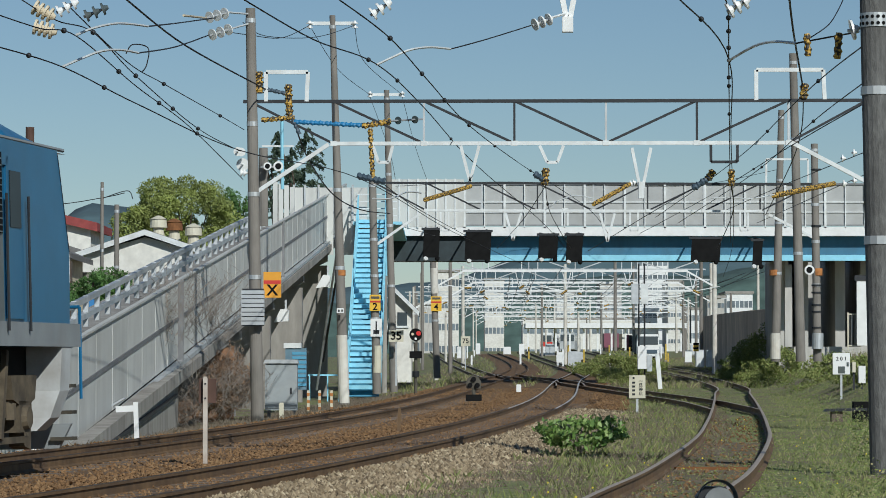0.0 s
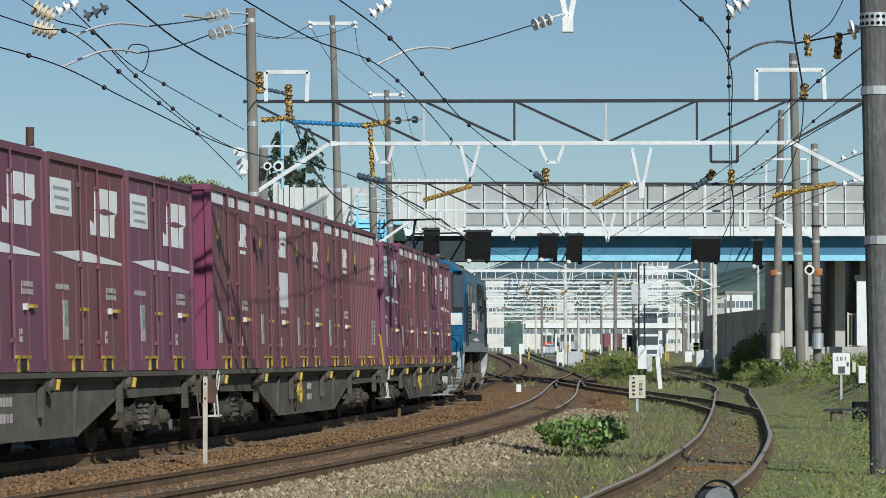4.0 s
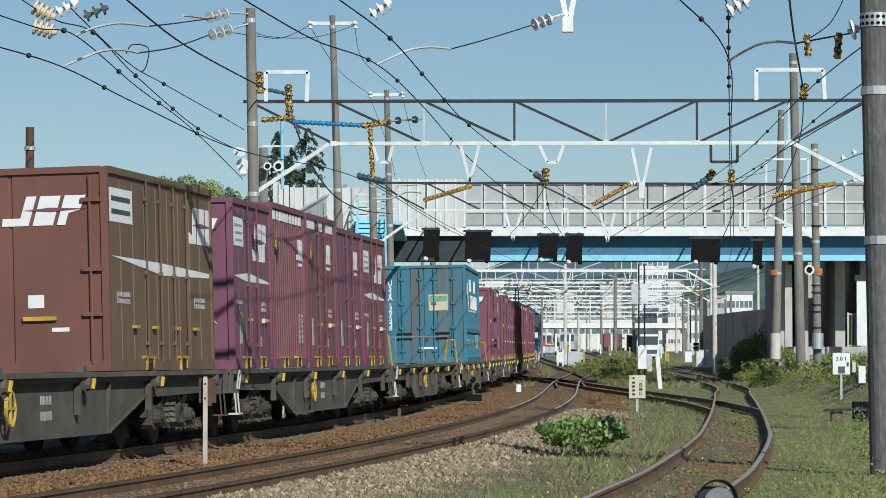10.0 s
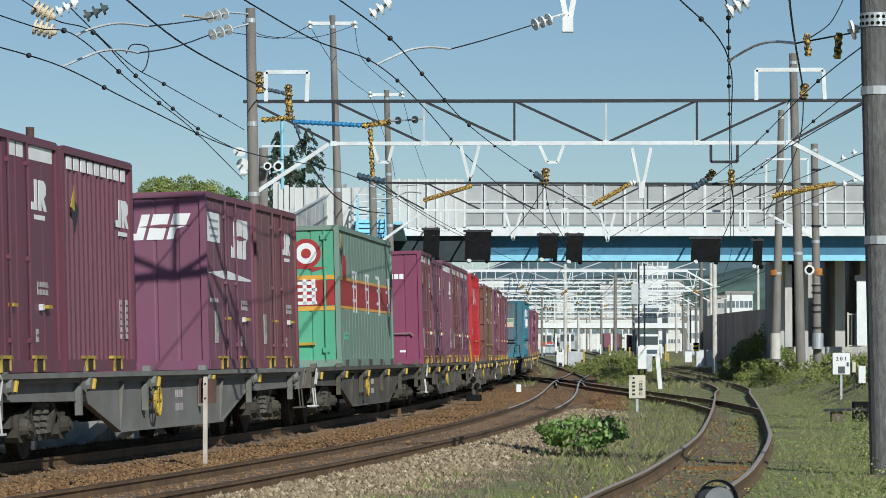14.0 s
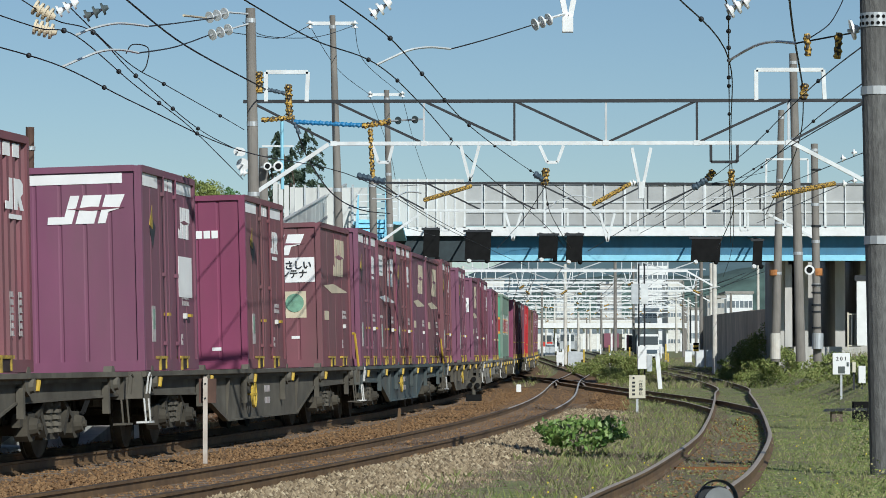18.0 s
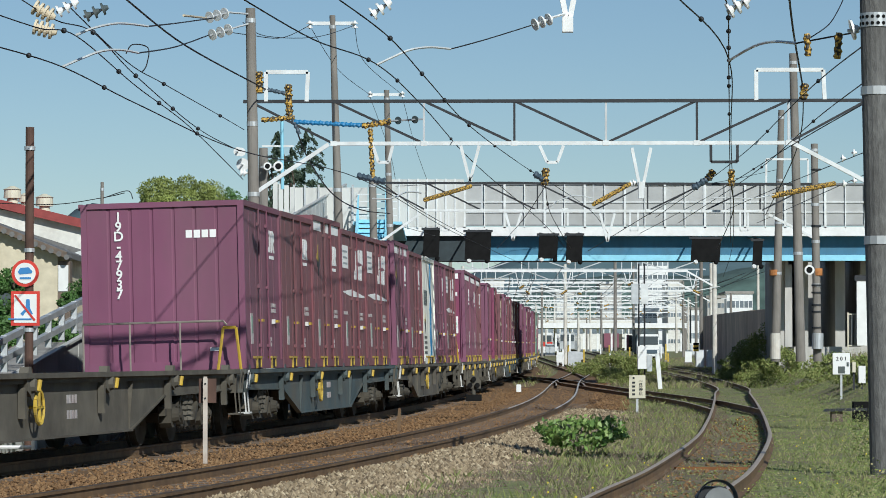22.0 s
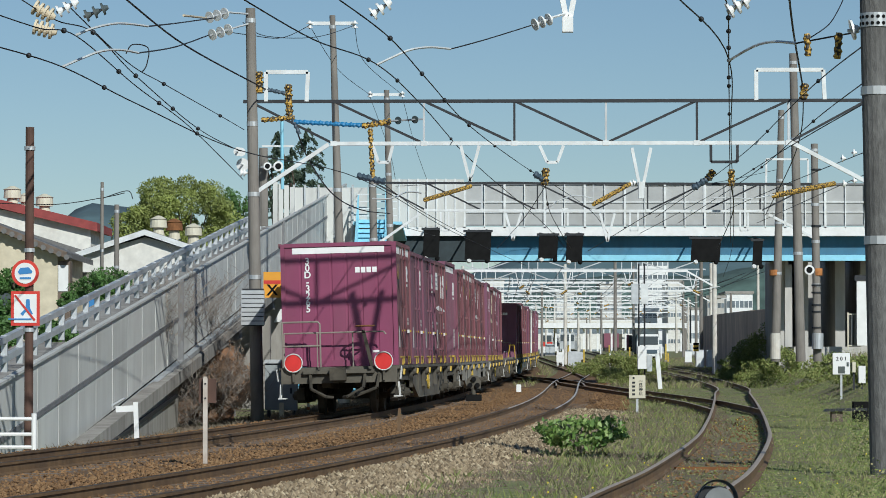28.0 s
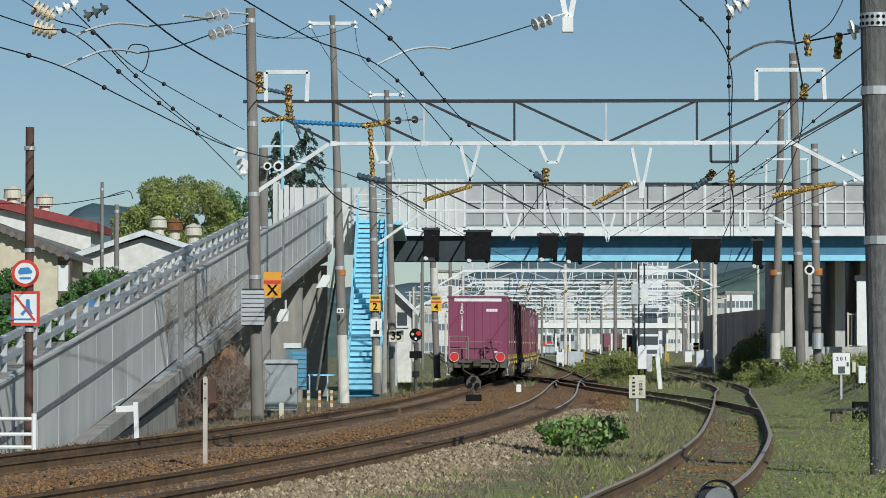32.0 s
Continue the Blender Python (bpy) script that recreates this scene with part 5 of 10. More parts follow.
def build_train():
    protos, wagons = {}, {}
    numbers = {(3, 3): "V19C-4134", (16, 4): "19D-47937", (20, 4): "30D-3265"}
    for i, slots in enumerate(WAGONS):
        front, rear = PLANES[i], PLANES[i + 1]
        mid, length = (front + rear) / 2 + SHIFT.get(i, 0.0), front - rear
        kind = 4 if i == 13 else 1 if i in (12, 16) else 3 if i in (10, 19) else (2 if i in (1, 2, 6, 8, 9, 12, 15, 18) else 0)
        if i == 20 or kind not in wagons:
            w = thing("container_wagon", pose(0, 0, 0), {1: "slate-grey", 3: "pale grey"}.get(kind, "grimy grey-brown") + " flat container wagon on two bogies" + (" with red tail discs" if i == 20 else ""), "wagon", "container wagons")
            wagon_parts(w, 20.6, {1: M_FRAME2, 3: M_FRAME3}.get(kind, M_FRAME), kind not in (2, 4) and i != 20, kind == 4)
            wagons[kind] = w
            if i == 20:
                tail_fittings(w, 20.6)
        else:
            w = copy_thing(wagons[kind], pose(0, 0, 0))
        MOVERS.append((w, mid, Matrix.Identity(4), 7.1))
        pitch = (length - 1.2) / 5
        items = {"blue": [("blue", 155.0, 0)], "green": [("green", 49.85, 0)], "brown": [("brown", 98.8, 0), ("red", 85.9, 0)]}.get(slots)
        if not items:
            items = [(c, mid + length / 2 - 0.6 - pitch * (j + 0.5) - (0.6 if i == 10 and j > 2 else 0.0), j) for j, c in enumerate(slots) if c != "-"]
        for c, q, j in items:
            v = PAINTED.get((i, j), (i * 2 + j * (j + 1) // 2) % 3) if len(c) == 1 else 0
            th = copy_thing(protos[c, v], pose(0, 0, 0)) if (c, v) in protos else build_container(c, MAROONS[v])
            protos.setdefault((c, v), th)
            if (i, j) in numbers and len(slots) == 5 and slots not in ("green", "brown"):
                letters(th, "\n".join(numbers[(i, j)]), 0.2, M_WMARK, pose(-0.66 if i != 3 else -0.92, -3.75 / 2 + 0.01, 1.72, 90, 0, 0), "white container number", 0.72)
            if (i, j) == (20, 4):
                end_plate(th, "stripe", M_WMARK, 0.0, 2.45, 1.95, 0.13, -3.75 / 2 + 0.03, label="white stripe")
            MOVERS.append((th, mid, pose(0, q - mid, 1.01), 7.1))


build_train()


# ================= locomotive =================
M_GLASS = mat("dark_glass", (0.07, 0.085, 0.095), 0.12, var=0.05, spec=0.6)
M_GLASSD = mat("dull_dark_glass", (0.025, 0.03, 0.033), 0.3, var=0.05, spec=0.2)
M_LOCOW = mat("loco_white", (0.78, 0.78, 0.76), 0.5, var=0.06, stain=(0.45, 0.42, 0.36), stain_amt=0.4)
M_SKIRT = mat("loco_skirt", (0.26, 0.28, 0.29), 0.55, var=0.1, scale=2, stain=(0.2, 0.18, 0.15), stain_amt=0.5)
M_LBOGIE = mat("loco_bogie_dirt", (0.115, 0.09, 0.058), 0.85, var=0.35, scale=5, stain=(0.025, 0.021, 0.017), stain_amt=0.7, stain_scale=3)
M_SKIRTW = mat("loco_end_skirt", (0.56, 0.58, 0.58), 0.55, var=0.1, scale=2, stain=(0.24, 0.2, 0.16), stain_amt=0.6)
M_ROOFGREY = mat("loco_roof", (0.10, 0.098, 0.095), 0.75, var=0.2, scale=2)


def build_loco():
    th = thing("electric_locomotive", pose(0, 0, 0), "blue and grey box-shaped electric freight locomotive with raised pantographs", "locomotive")
    W = 1.4
    # body shell in sections: blue cabs at both ends, grey machine room between
    for y0, y1, m, nm in ((-6.55, 5.5, M_LOCOG, "machine_room"),):
        bm = bm_new(); prism(bm, [(-W, 1.30), (W, 1.30), (W, 3.05), (W - 0.02, 3.5), (-W + 0.02, 3.5), (-W, 3.05)], "y", y0, y1); part(nm, bm, m, th)
    for g in (-1, 1):
        a, b = (6.55, 8.5) if g < 0 else (5.5, 8.5)
        def rim(z, o=0.0):
            """Plan outline of the cab at height z, pushed out by o."""
            dy = float(np.interp(z, [1.3, 2.05, 2.35, 3.5], [0, 0.06, 0.06, -0.42]))
            return [(-W + 0.015 - o, a), (-W + 0.015 - o, b - 0.42 + dy * 0.9 + o * 0.4), (-1.12 - o * 0.4, b + dy + o), (1.12 + o * 0.4, b + dy + o), (W - 0.015 + o, b - 0.42 + dy * 0.9 + o * 0.4), (W - 0.015 + o, a)]

        def facing(name, material, z0, z1, k, f0, f1, o, parent, label=""):
            """A panel on one face of the cab: k picks the face, f0 to f1 its stretch."""
            bm = bm_new()
            vs = []
            for oo in (o, -0.03):
                for z, f in ((z0, f0), (z0, f1), (z1, f1), (z1, f0)):
                    q = rim(z, oo)
                    p = Vector(q[k]).lerp(Vector(q[k + 1]), f)
                    vs.append(bm.verts.new((p.x, g * p.y, z)))
            for q in ((0, 1, 2, 3), (7, 6, 5, 4), (0, 4, 5, 1), (1, 5, 6, 2), (2, 6, 7, 3), (3, 7, 4, 0)):
                bm.faces.new([vs[w] for w in q])
            return part(name, bm, material, parent, label)

        bm = bm_new()
        rings = [[bm.verts.new((x, g * y, z)) for x, y in rim(z)] for z in (1.30, 2.05, 2.35, 3.5)]
        for q, w in zip(rings, rings[1:]):
            for k in range(6):
                bm.faces.new((q[k], q[(k + 1) % 6], w[(k + 1) % 6], w[k]))
        bm.faces.new(rings[0]); bm.faces.new(rings[-1])
        cab = part("cab", bm, M_LOCOB, th, "blue driver's cab")
        facing("window_surround", M_DSTEEL, 2.36, 3.44, 2, 0.0, 1.0, 0.008, cab, "black windscreen surround")
        for f0, f1 in ((0.02, 0.485), (0.515, 0.98)):
            facing("windscreen", M_GLASS, 2.62, 3.38, 2, f0, f1, 0.02, cab, "dark windscreen")
        facing("waist_panel", M_LOCOW, 2.02, 2.34, 2, 0.0, 1.0, 0.025, th, "white waist panel")
        for k in (1, 3):
            facing("window_surround", M_DSTEEL, 2.36, 3.44, k, 0.0, 1.0, 0.008, cab)
            facing("quarter_window", M_GLASS, 2.5, 3.38, k, 0.08, 0.92, 0.02, cab, "dark quarter window")
            facing("waist_panel", M_LOCOW, 2.02, 2.34, k, 0.0 if k == 3 else 0.15, 0.85 if k == 3 else 1.0, 0.025, th, "white waist panel")
        for s in (-1, 1):
            bm = bm_new(); box(bm, s * W - 0.02, s * W + 0.01, min(g * (a + 0.12), g * (a + 0.72)), max(g * (a + 0.12), g * (a + 0.72)), 1.58, 3.3); door = part("cab_door", bm, M_LOCOB, th, "blue cab door")
            bm = bm_new(); box(bm, s * W - 0.01, s * W + 0.022, min(g * (a + 0.22), g * (a + 0.62)), max(g * (a + 0.22), g * (a + 0.62)), 2.55, 3.15); part("door_window", bm, M_GLASSD, door)
            for yy in (a + 0.02, a + 0.84):
                bm = bm_new(); rod(bm, (s * (W + 0.04), g * yy, 1.45), (s * (W + 0.04), g * yy, 2.9), 0.017, seg=6); part("grab_rail", bm, M_DSTEEL, th)
        for s in (-1, 1):
            bm = bm_new(); box(bm, min(s * 0.45, s * 0.95), max(s * 0.45, s * 0.95), min(g * (b + 0.06), g * (b + 0.11)), max(g * (b + 0.06), g * (b + 0.11)), 2.09, 2.27); part("headlight", bm, M_BLACK, th, "rectangular headlight housing")
        bm = bm_new()
        rings = []
        for z, q, e in ((1.30, 1.0, 0.0), (0.8, 0.97, 0.02), (0.5, 0.9, -0.05), (0.36, 0.8, -0.12)):
            rings.append([bm.verts.new((x * q, g * (y + e), z)) for x, y in ((-W, b - 0.8), (-W, b - 0.42), (-1.1, b), (1.1, b), (W, b - 0.42), (W, b - 0.8))])
        for q, w in zip(rings, rings[1:]):
            for k in range(6):
                bm.faces.new((q[k], q[(k + 1) % 6], w[(k + 1) % 6], w[k]))
        bm.faces.new(rings[0]); bm.faces.new(rings[-1])
        part("front_skirt", bm, M_SKIRTW, th, "pale grey end skirt")
        bm = bm_new(); rod(bm, (1.12, g * (b - 0.2), 1.12), (1.14, g * (b + 0.08), 1.1), 0.11, seg=14); part("marker_lamp", bm, M_DSTEEL, th, "dark round marker lamp")
        bm = bm_new(); prism(bm, [(-1.1, 0.14), (1.1, 0.14), (1.25, 0.42), (-1.25, 0.42)], "y", g * (b + 0.05), g * (b + 0.12)); part("rail_guard", bm, M_SKIRT, th, "dirty rail guard")
        for z in (0.25, 0.55, 0.85):
            bm = bm_new(); box(bm, W - 0.38, W - 0.12, min(g * (b - 0.02), g * (b + 0.2)), max(g * (b - 0.02), g * (b + 0.2)), z - 0.02, z + 0.02); part("step", bm, M_BOGIE, th)
        bm = bm_new(); sweep(bm, [(W - 0.05, g * (b + 0.14), 0.7), (W - 0.05, g * (b + 0.16), 1.75), (W - 0.4, g * (b + 0.16), 1.75)], 0.02); part("handrail", bm, M_LOCOB, th)
        bm = bm_new(); box(bm, -0.17, 0.17, min(g * b, g * (b + 0.55)), max(g * b, g * (b + 0.55)), 0.72, 1.02); part("coupler", bm, M_BOGIE, th)
        # sloping blue roof end
        bm = bm_new()
        grid = []
        for u in range(9):
            f = u / 8
            hh = 0.43 * math.sin(min(1.0, f * 1.15) * math.pi / 2) ** 0.8
            grid.append([bm.verts.new((W * k / 8 * 0.985, g * (b - 0.40 - 2.2 * f), 3.46 + (hh + 0.04) * (1 - abs(k / 8) ** 3.2))) for k in range(-8, 9)])
        for p0, p1 in zip(grid, grid[1:]):
            for k in range(16):
                bm.faces.new((p0[k], p0[k + 1], p1[k + 1], p1[k]))
        bm.faces.new(grid[-1])
        part("roof_end", bm, M_LOCOB, th, "blue domed roof end", smooth=True)
    for s in (-1, 1):
        bm = bm_new(); box(bm, s * W - 0.01, s * W + 0.012, -8.45, 8.45, 1.29, 1.55); part("sill_band", bm, M_SKIRT, th, "pale grey sill band")
        bm = bm_new(); box(bm, s * W - 0.012, s * W + 0.01, -6.5, 5.7, 3.2, 3.46); part("blue_band", bm, M_LOCOB, th, "blue band under the roof")
        bm = bm_new(); rod(bm, (s * (W - 0.03), -8.0, 3.5), (s * (W - 0.03), 8.0, 3.5), 0.025, seg=6); part("gutter", bm, M_SKIRT, th)
        bm = bm_new(); box(bm, s * W - 0.01, s * W + 0.014, -6.45, -3.7, 1.6, 2.7); fr = part("vent_frame", bm, M_LOCOG, th)
        for i in range(8):
            z = 1.8 + 0.1 * i
            bm = bm_new(); box(bm, s * W, s * W + 0.02, -5.5, -4.0, z, z + 0.055); part("vent_slot", bm, M_BLACK, fr)
        for y, z0, z1, w in ((1.62, 2.48, 3.32, 1.25), (3.08, 2.86, 3.32, 1.1), (3.25, 2.21, 2.69, 1.05), (4.8, 2.47, 3.33, 1.3)):
            bm = bm_new(); box(bm, s * W - 0.01, s * W + 0.014, y - w / 2, y + w / 2, z0, z1); gr = part("grille", bm, M_BLACK, th, "dark intake grille")
            n = int((z1 - z0) / 0.07)
            for i in range(n):
                z = z0 + 0.07 * i
                bm = bm_new(); box(bm, s * W, s * W + 0.022, y - w / 2 + 0.03, y + w / 2 - 0.03, z + 0.012, z + 0.026); part("slat", bm, M_LOCOG, gr)
        for y in (-4.9, -2.7, -0.35):
            bm = bm_new(); box(bm, s * W - 0.01, s * W + 0.02, y - 0.27, y + 0.27, 2.70, 3.16); fr = part("window_frame", bm, M_LOCOG, th); bm = bm_new(); box(bm, s * W, s * W + 0.026, y - 0.21, y + 0.21, 2.75, 3.11); part("window_pane", bm, M_GLASSD, fr)
    # emblem blocks, small mark and lens stripe on the side
    for i, (a, b2) in enumerate(((-2.95, -2.35), (-2.2, -1.6), (-1.45, -0.85))):
        bm = bm_new()
        prism(bm, [(a, 1.93), (b2 - (0.2 if i == 2 else 0), 1.93), (b2, 2.3), (b2, 2.7), (a + (0.3 if i == 0 else 0), 2.7), (a + (0.28 if i == 0 else 0), 2.1), (a, 2.1)], "x", W - 0.004, W + 0.01); part("emblem_block", bm, M_WMARK, th)
    bm = bm_new(); prism(bm, [(-2.6, 2.44), (-1.6, 2.5), (-0.9, 2.44), (-1.6, 2.39)], "x", W, W + 0.014); part("emblem_lens", bm, M_LOCOG, th)
    bm = bm_new(); prism(bm, [(-2.85, 1.64), (-0.5, 1.70), (1.95, 1.64), (-0.5, 1.585)], "x", W - 0.004, W + 0.01); part("lens_stripe", bm, M_WMARK, th, "white lens-shaped stripe")
    for y, z, w, h, m in ((-0.1, 2.12, 0.3, 0.45, M_REDBAND), (0.45, 2.25, 0.35, 0.3, M_WMARK), (0.85, 2.05, 0.3, 0.4, M_WMARK), (0.2, 1.95, 0.7, 0.06, M_WMARK)):
        plate(th, "mark", m, y, z, w, h, x=W)
    # roof: long equipment hump and two pantographs
    bm = bm_new(); prism(bm, [(-1.1, 3.49), (1.1, 3.49), (1.0, 3.78), (0.7, 3.86), (-0.7, 3.86), (-1.0, 3.78)], "y", -5.7, 5.7); part("roof_hump", bm, M_ROOFGREY, th)
    for i in range(7):
        y = -5.0 + 1.6 * i
        bm = bm_new(); box(bm, -0.75, 0.75, y - 0.5, y + 0.5, 3.86, 3.97); part("roof_box", bm, M_ROOFGREY, th)
    for yb, d in ((-5.6, 1), (5.2, -1)):
        bm = bm_new(); box(bm, -0.8, 0.8, yb - 0.6, yb + 0.6, 3.9, 3.97); pb = part("pantograph", bm, M_BOGIE, th, "raised single-arm pantograph")
        bm = bm_new(); sweep(bm, [(0, yb, 3.97), (0, yb - d * 1.25, 4.42), (0, yb + d * 0.1, 4.98)], 0.035); part("arm", bm, M_DSTEEL, pb)
        for dy in (-0.15, 0.15):
            bm = bm_new(); sweep(bm, [(-0.95, yb + d * 0.1 + dy, 4.78), (-0.7, yb + d * 0.1 + dy, 4.99), (0.7, yb + d * 0.1 + dy, 4.99), (0.95, yb + d * 0.1 + dy, 4.78)], 0.022); part("head", bm, M_DSTEEL, pb)
        for x in (-0.6, 0.6):
            bm = bm_new(); rod(bm, (x, yb, 3.84), (x, yb, 4.0), 0.07, seg=8); part("insulator", bm, M_LOCOW, pb)
    # running gear: three bogies
    wm = wheel_mesh()
    for yc in (-5.6, 0.0, 5.6):
        for s in (-1, 1):
            bm = bm_new(); prism(bm, [(yc - 1.75, 0.52), (yc - 1.75, 0.74), (yc - 1.0, 0.82), (yc - 0.5, 0.62), (yc + 0.5, 0.62), (yc + 1.0, 0.82), (yc + 1.75, 0.74), (yc + 1.75, 0.52)], "x", s * 1.05 - 0.06, s * 1.05 + 0.06); bf = part("bogie_frame", bm, M_LBOGIE, th)
            for e in (-1.25, 1.25):
                w = part("wheel", wm, None, th); w.matrix_basis = Matrix.Translation((s * 0.56, yc + e, 0.52)) @ Matrix.Scale(1.28, 4, (0, 1, 0)) @ Matrix.Scale(1.28, 4, (0, 0, 1))
                bm = bm_new(); box(bm, s * 1.08 - 0.1, s * 1.08 + 0.12, yc + e - 0.2, yc + e + 0.2, 0.36, 0.7); part("axle_box", bm, M_LBOGIE, bf)
                for k in (-0.3, 0.3):
                    bm = bm_new(); rod(bm, (s * 1.1, yc + e + k, 0.5), (s * 1.1, yc + e + k, 0.95), 0.09, seg=10); part("spring", bm, M_LBOGIE, bf)
            for e in (-1.25, 1.25):
                bm = bm_new(); prism(bm, [(yc + e - 0.5, 0.98), (yc + e - 0.42, 0.72), (yc + e - 0.2, 0.66), (yc + e + 0.2, 0.66), (yc + e + 0.42, 0.72), (yc + e + 0.5, 0.98)], "x", s * 1.16 - 0.04, s * 1.16 + 0.04); rod(bm, (s * 1.16, yc + e, 0.52), (s * 1.26, yc + e, 0.52), 0.15, 0.12, seg=14); part("axle_guard", bm, M_LBOGIE, bf)
                bm = bm_new(); prism(bm, [(yc + e * 1.42 - 0.14, 0.2), (yc + e * 1.42 + 0.1, 0.16), (yc + e * 1.42 + 0.14, 0.6), (yc + e * 1.42 - 0.1, 0.66)], "x", s * 0.98 - 0.08, s * 0.98 + 0.1); part("brake_block", bm, M_LBOGIE, bf)
            for k in (-0.35, 0.35):
                bm = bm_new(); bar(bm, (s * 1.18, yc + k, 0.3), (s * 1.2, yc + k * 1.6, 1.25), 0.06, 0.09); part("hanger", bm, M_LBOGIE, bf)
            bm = bm_new(); bar(bm, (s * 1.15, yc - 1.5, 0.28), (s * 1.15, yc + 1.5, 0.28), 0.05, 0.07); part("brake_rod", bm, M_LBOGIE, bf)
            bm = bm_new(); box(bm, s * 1.12 - 0.1, s * 1.12 + 0.1, yc - 0.28, yc + 0.28, 0.9, 1.25); part("damper_box", bm, M_LBOGIE, bf)
    bm = bm_new(); box(bm, -0.98, 0.98, -7.9, 7.9, 0.75, 1.3); part("underframe", bm, M_BLACK, th)
    letters(th, "148", 0.3, M_WMARK, pose(0.62, -8.592, 2.43, 90, 0, 0), "white number on the windscreen foot")
    MOVERS.append((th, 257.6, Matrix.Identity(4), 5.6))


build_loco()


# ================= overhead line =================
M_BLUESH = mat("blue_sheath", (0.03, 0.20, 0.42), 0.5, var=0.1)
M_GREYSH = mat("slate_sheath", (0.06, 0.09, 0.12), 0.5, var=0.1)
M_CERAMIC = mat("white_ceramic", (0.80, 0.80, 0.78), 0.2, var=0.05)


def wrap_mat():
    """Yellow tape with black showing between its turns."""
    m = mat("mottled_yellow_wrap", (0.6, 0.36, 0.04), 0.6, var=0.2)
    n, l = m.node_tree.nodes, m.node_tree.links
    tc, v, r = n.new("ShaderNodeTexCoord"), n.new("ShaderNodeTexNoise"), n.new("ShaderNodeValToRGB")
    v.inputs["Scale"].default_value, v.inputs["Detail"].default_value = 20.0, 3
    r.color_ramp.interpolation = "LINEAR"
    r.color_ramp.elements[0].position, r.color_ramp.elements[0].color = 0.46, (0.03, 0.025, 0.02, 1)
    r.color_ramp.elements[1].position, r.color_ramp.elements[1].color = 0.55, (0.58, 0.35, 0.06, 1)
    l.new(tc.outputs["Object"], v.inputs["Vector"]); l.new(v.outputs["Fac"], r.inputs[0]); l.new(r.outputs[0], n["Principled BSDF"].inputs["Base Color"])
    return m


M_WRAP = wrap_mat()


def curve3(pts, n=7):
    pts = [Vector(p) for p in pts]
    if len(pts) == 2:
        return pts
    out = []
    for i in range(len(pts) - 1):
        p0, p1, p2, p3 = (pts[max(0, min(len(pts) - 1, j))] for j in (i - 1, i, i + 1, i + 2))
        for k in range(n):
            t = k / n
            out.append(0.5 * (2 * p1 + (p2 - p0) * t + (2 * p0 - 5 * p1 + 4 * p2 - p3) * t * t + (3 * p1 - p0 - 3 * p2 + p3) * t ** 3))
    return out + [pts[-1]]


def tube(pts, r, seg=6):
    """One continuous tube along a line of points."""
    bm = bm_new()
    rings = []
    for i, p in enumerate(pts):
        d = (pts[min(i + 1, len(pts) - 1)] - pts[max(i - 1, 0)]).normalized()
        a = d.cross(Vector((0.12, 0.31, 0.94))).normalized()
        b = d.cross(a)
        rings.append([bm.verts.new(p + (a * math.cos(2 * math.pi * k / seg) + b * math.sin(2 * math.pi * k / seg)) * r) for k in range(seg)])
    for q, w in zip(rings, rings[1:]):
        for k in range(seg):
            bm.faces.new((q[k], q[(k + 1) % seg], w[(k + 1) % seg], w[k]))
    bm.faces.new(rings[0][::-1]); bm.faces.new(rings[-1])
    return bm


def wire(pts, r=0.011, beads=(), name="overhead_wire", label="thin dark overhead wire of the catenary", material=None, bead_r=0.045):
    th = thing(name, pose(0, 0, 0), label, "wire", "overhead wires")
    c = curve3(pts)
    part("strand", tube(c, r * 0.8, 5), material or M_WIRE, th)
    for f in beads:
        p = c[min(len(c) - 1, int(f * (len(c) - 1)))]
        bm = bm_new(); bmesh.ops.create_icosphere(bm, subdivisions=2, radius=bead_r * 0.8, matrix=Matrix.Translation(p)); part("clamp_bead", bm, M_DSTEEL, th)
    return th


def wrap(p0, p1, r=0.055, mats=None, n=None, label="yellow and black wrapped insulator on the overhead line"):
    """A thick twisted sleeve in two colours."""
    p0, p1 = Vector(p0), Vector(p1)
    n = n or max(5, int((p1 - p0).length / 0.07))
    th = thing("wrapped_insulator", Matrix.Translation(p0), label, "insulator", "wrapped insulators")
    d = p1 - p0
    a = d.normalized().cross(Vector((0.13, 0.95, 0.21))).normalized()
    b = d.normalized().cross(a)
    bm = bm_new()
    rings = []
    for i in range(2 * n + 1):
        k = r * (0.72 + 0.36 * ((i * 7) % 5) / 4)
        c = d * (i / (2 * n)) + a * 0.15 * r * math.sin(i * 1.9)
        rings.append([bm.verts.new(c + (a * math.cos(q * math.pi / 4) + b * math.sin(q * math.pi / 4)) * k) for q in range(8)])
    for q, w in zip(rings, rings[1:]):
        for k in range(8):
            bm.faces.new((q[k], q[(k + 1) % 8], w[(k + 1) % 8], w[k]))
    bm.faces.new(rings[0][::-1]); bm.faces.new(rings[-1])
    part("sleeve", bm, mats[0] if mats else M_WRAP, th)


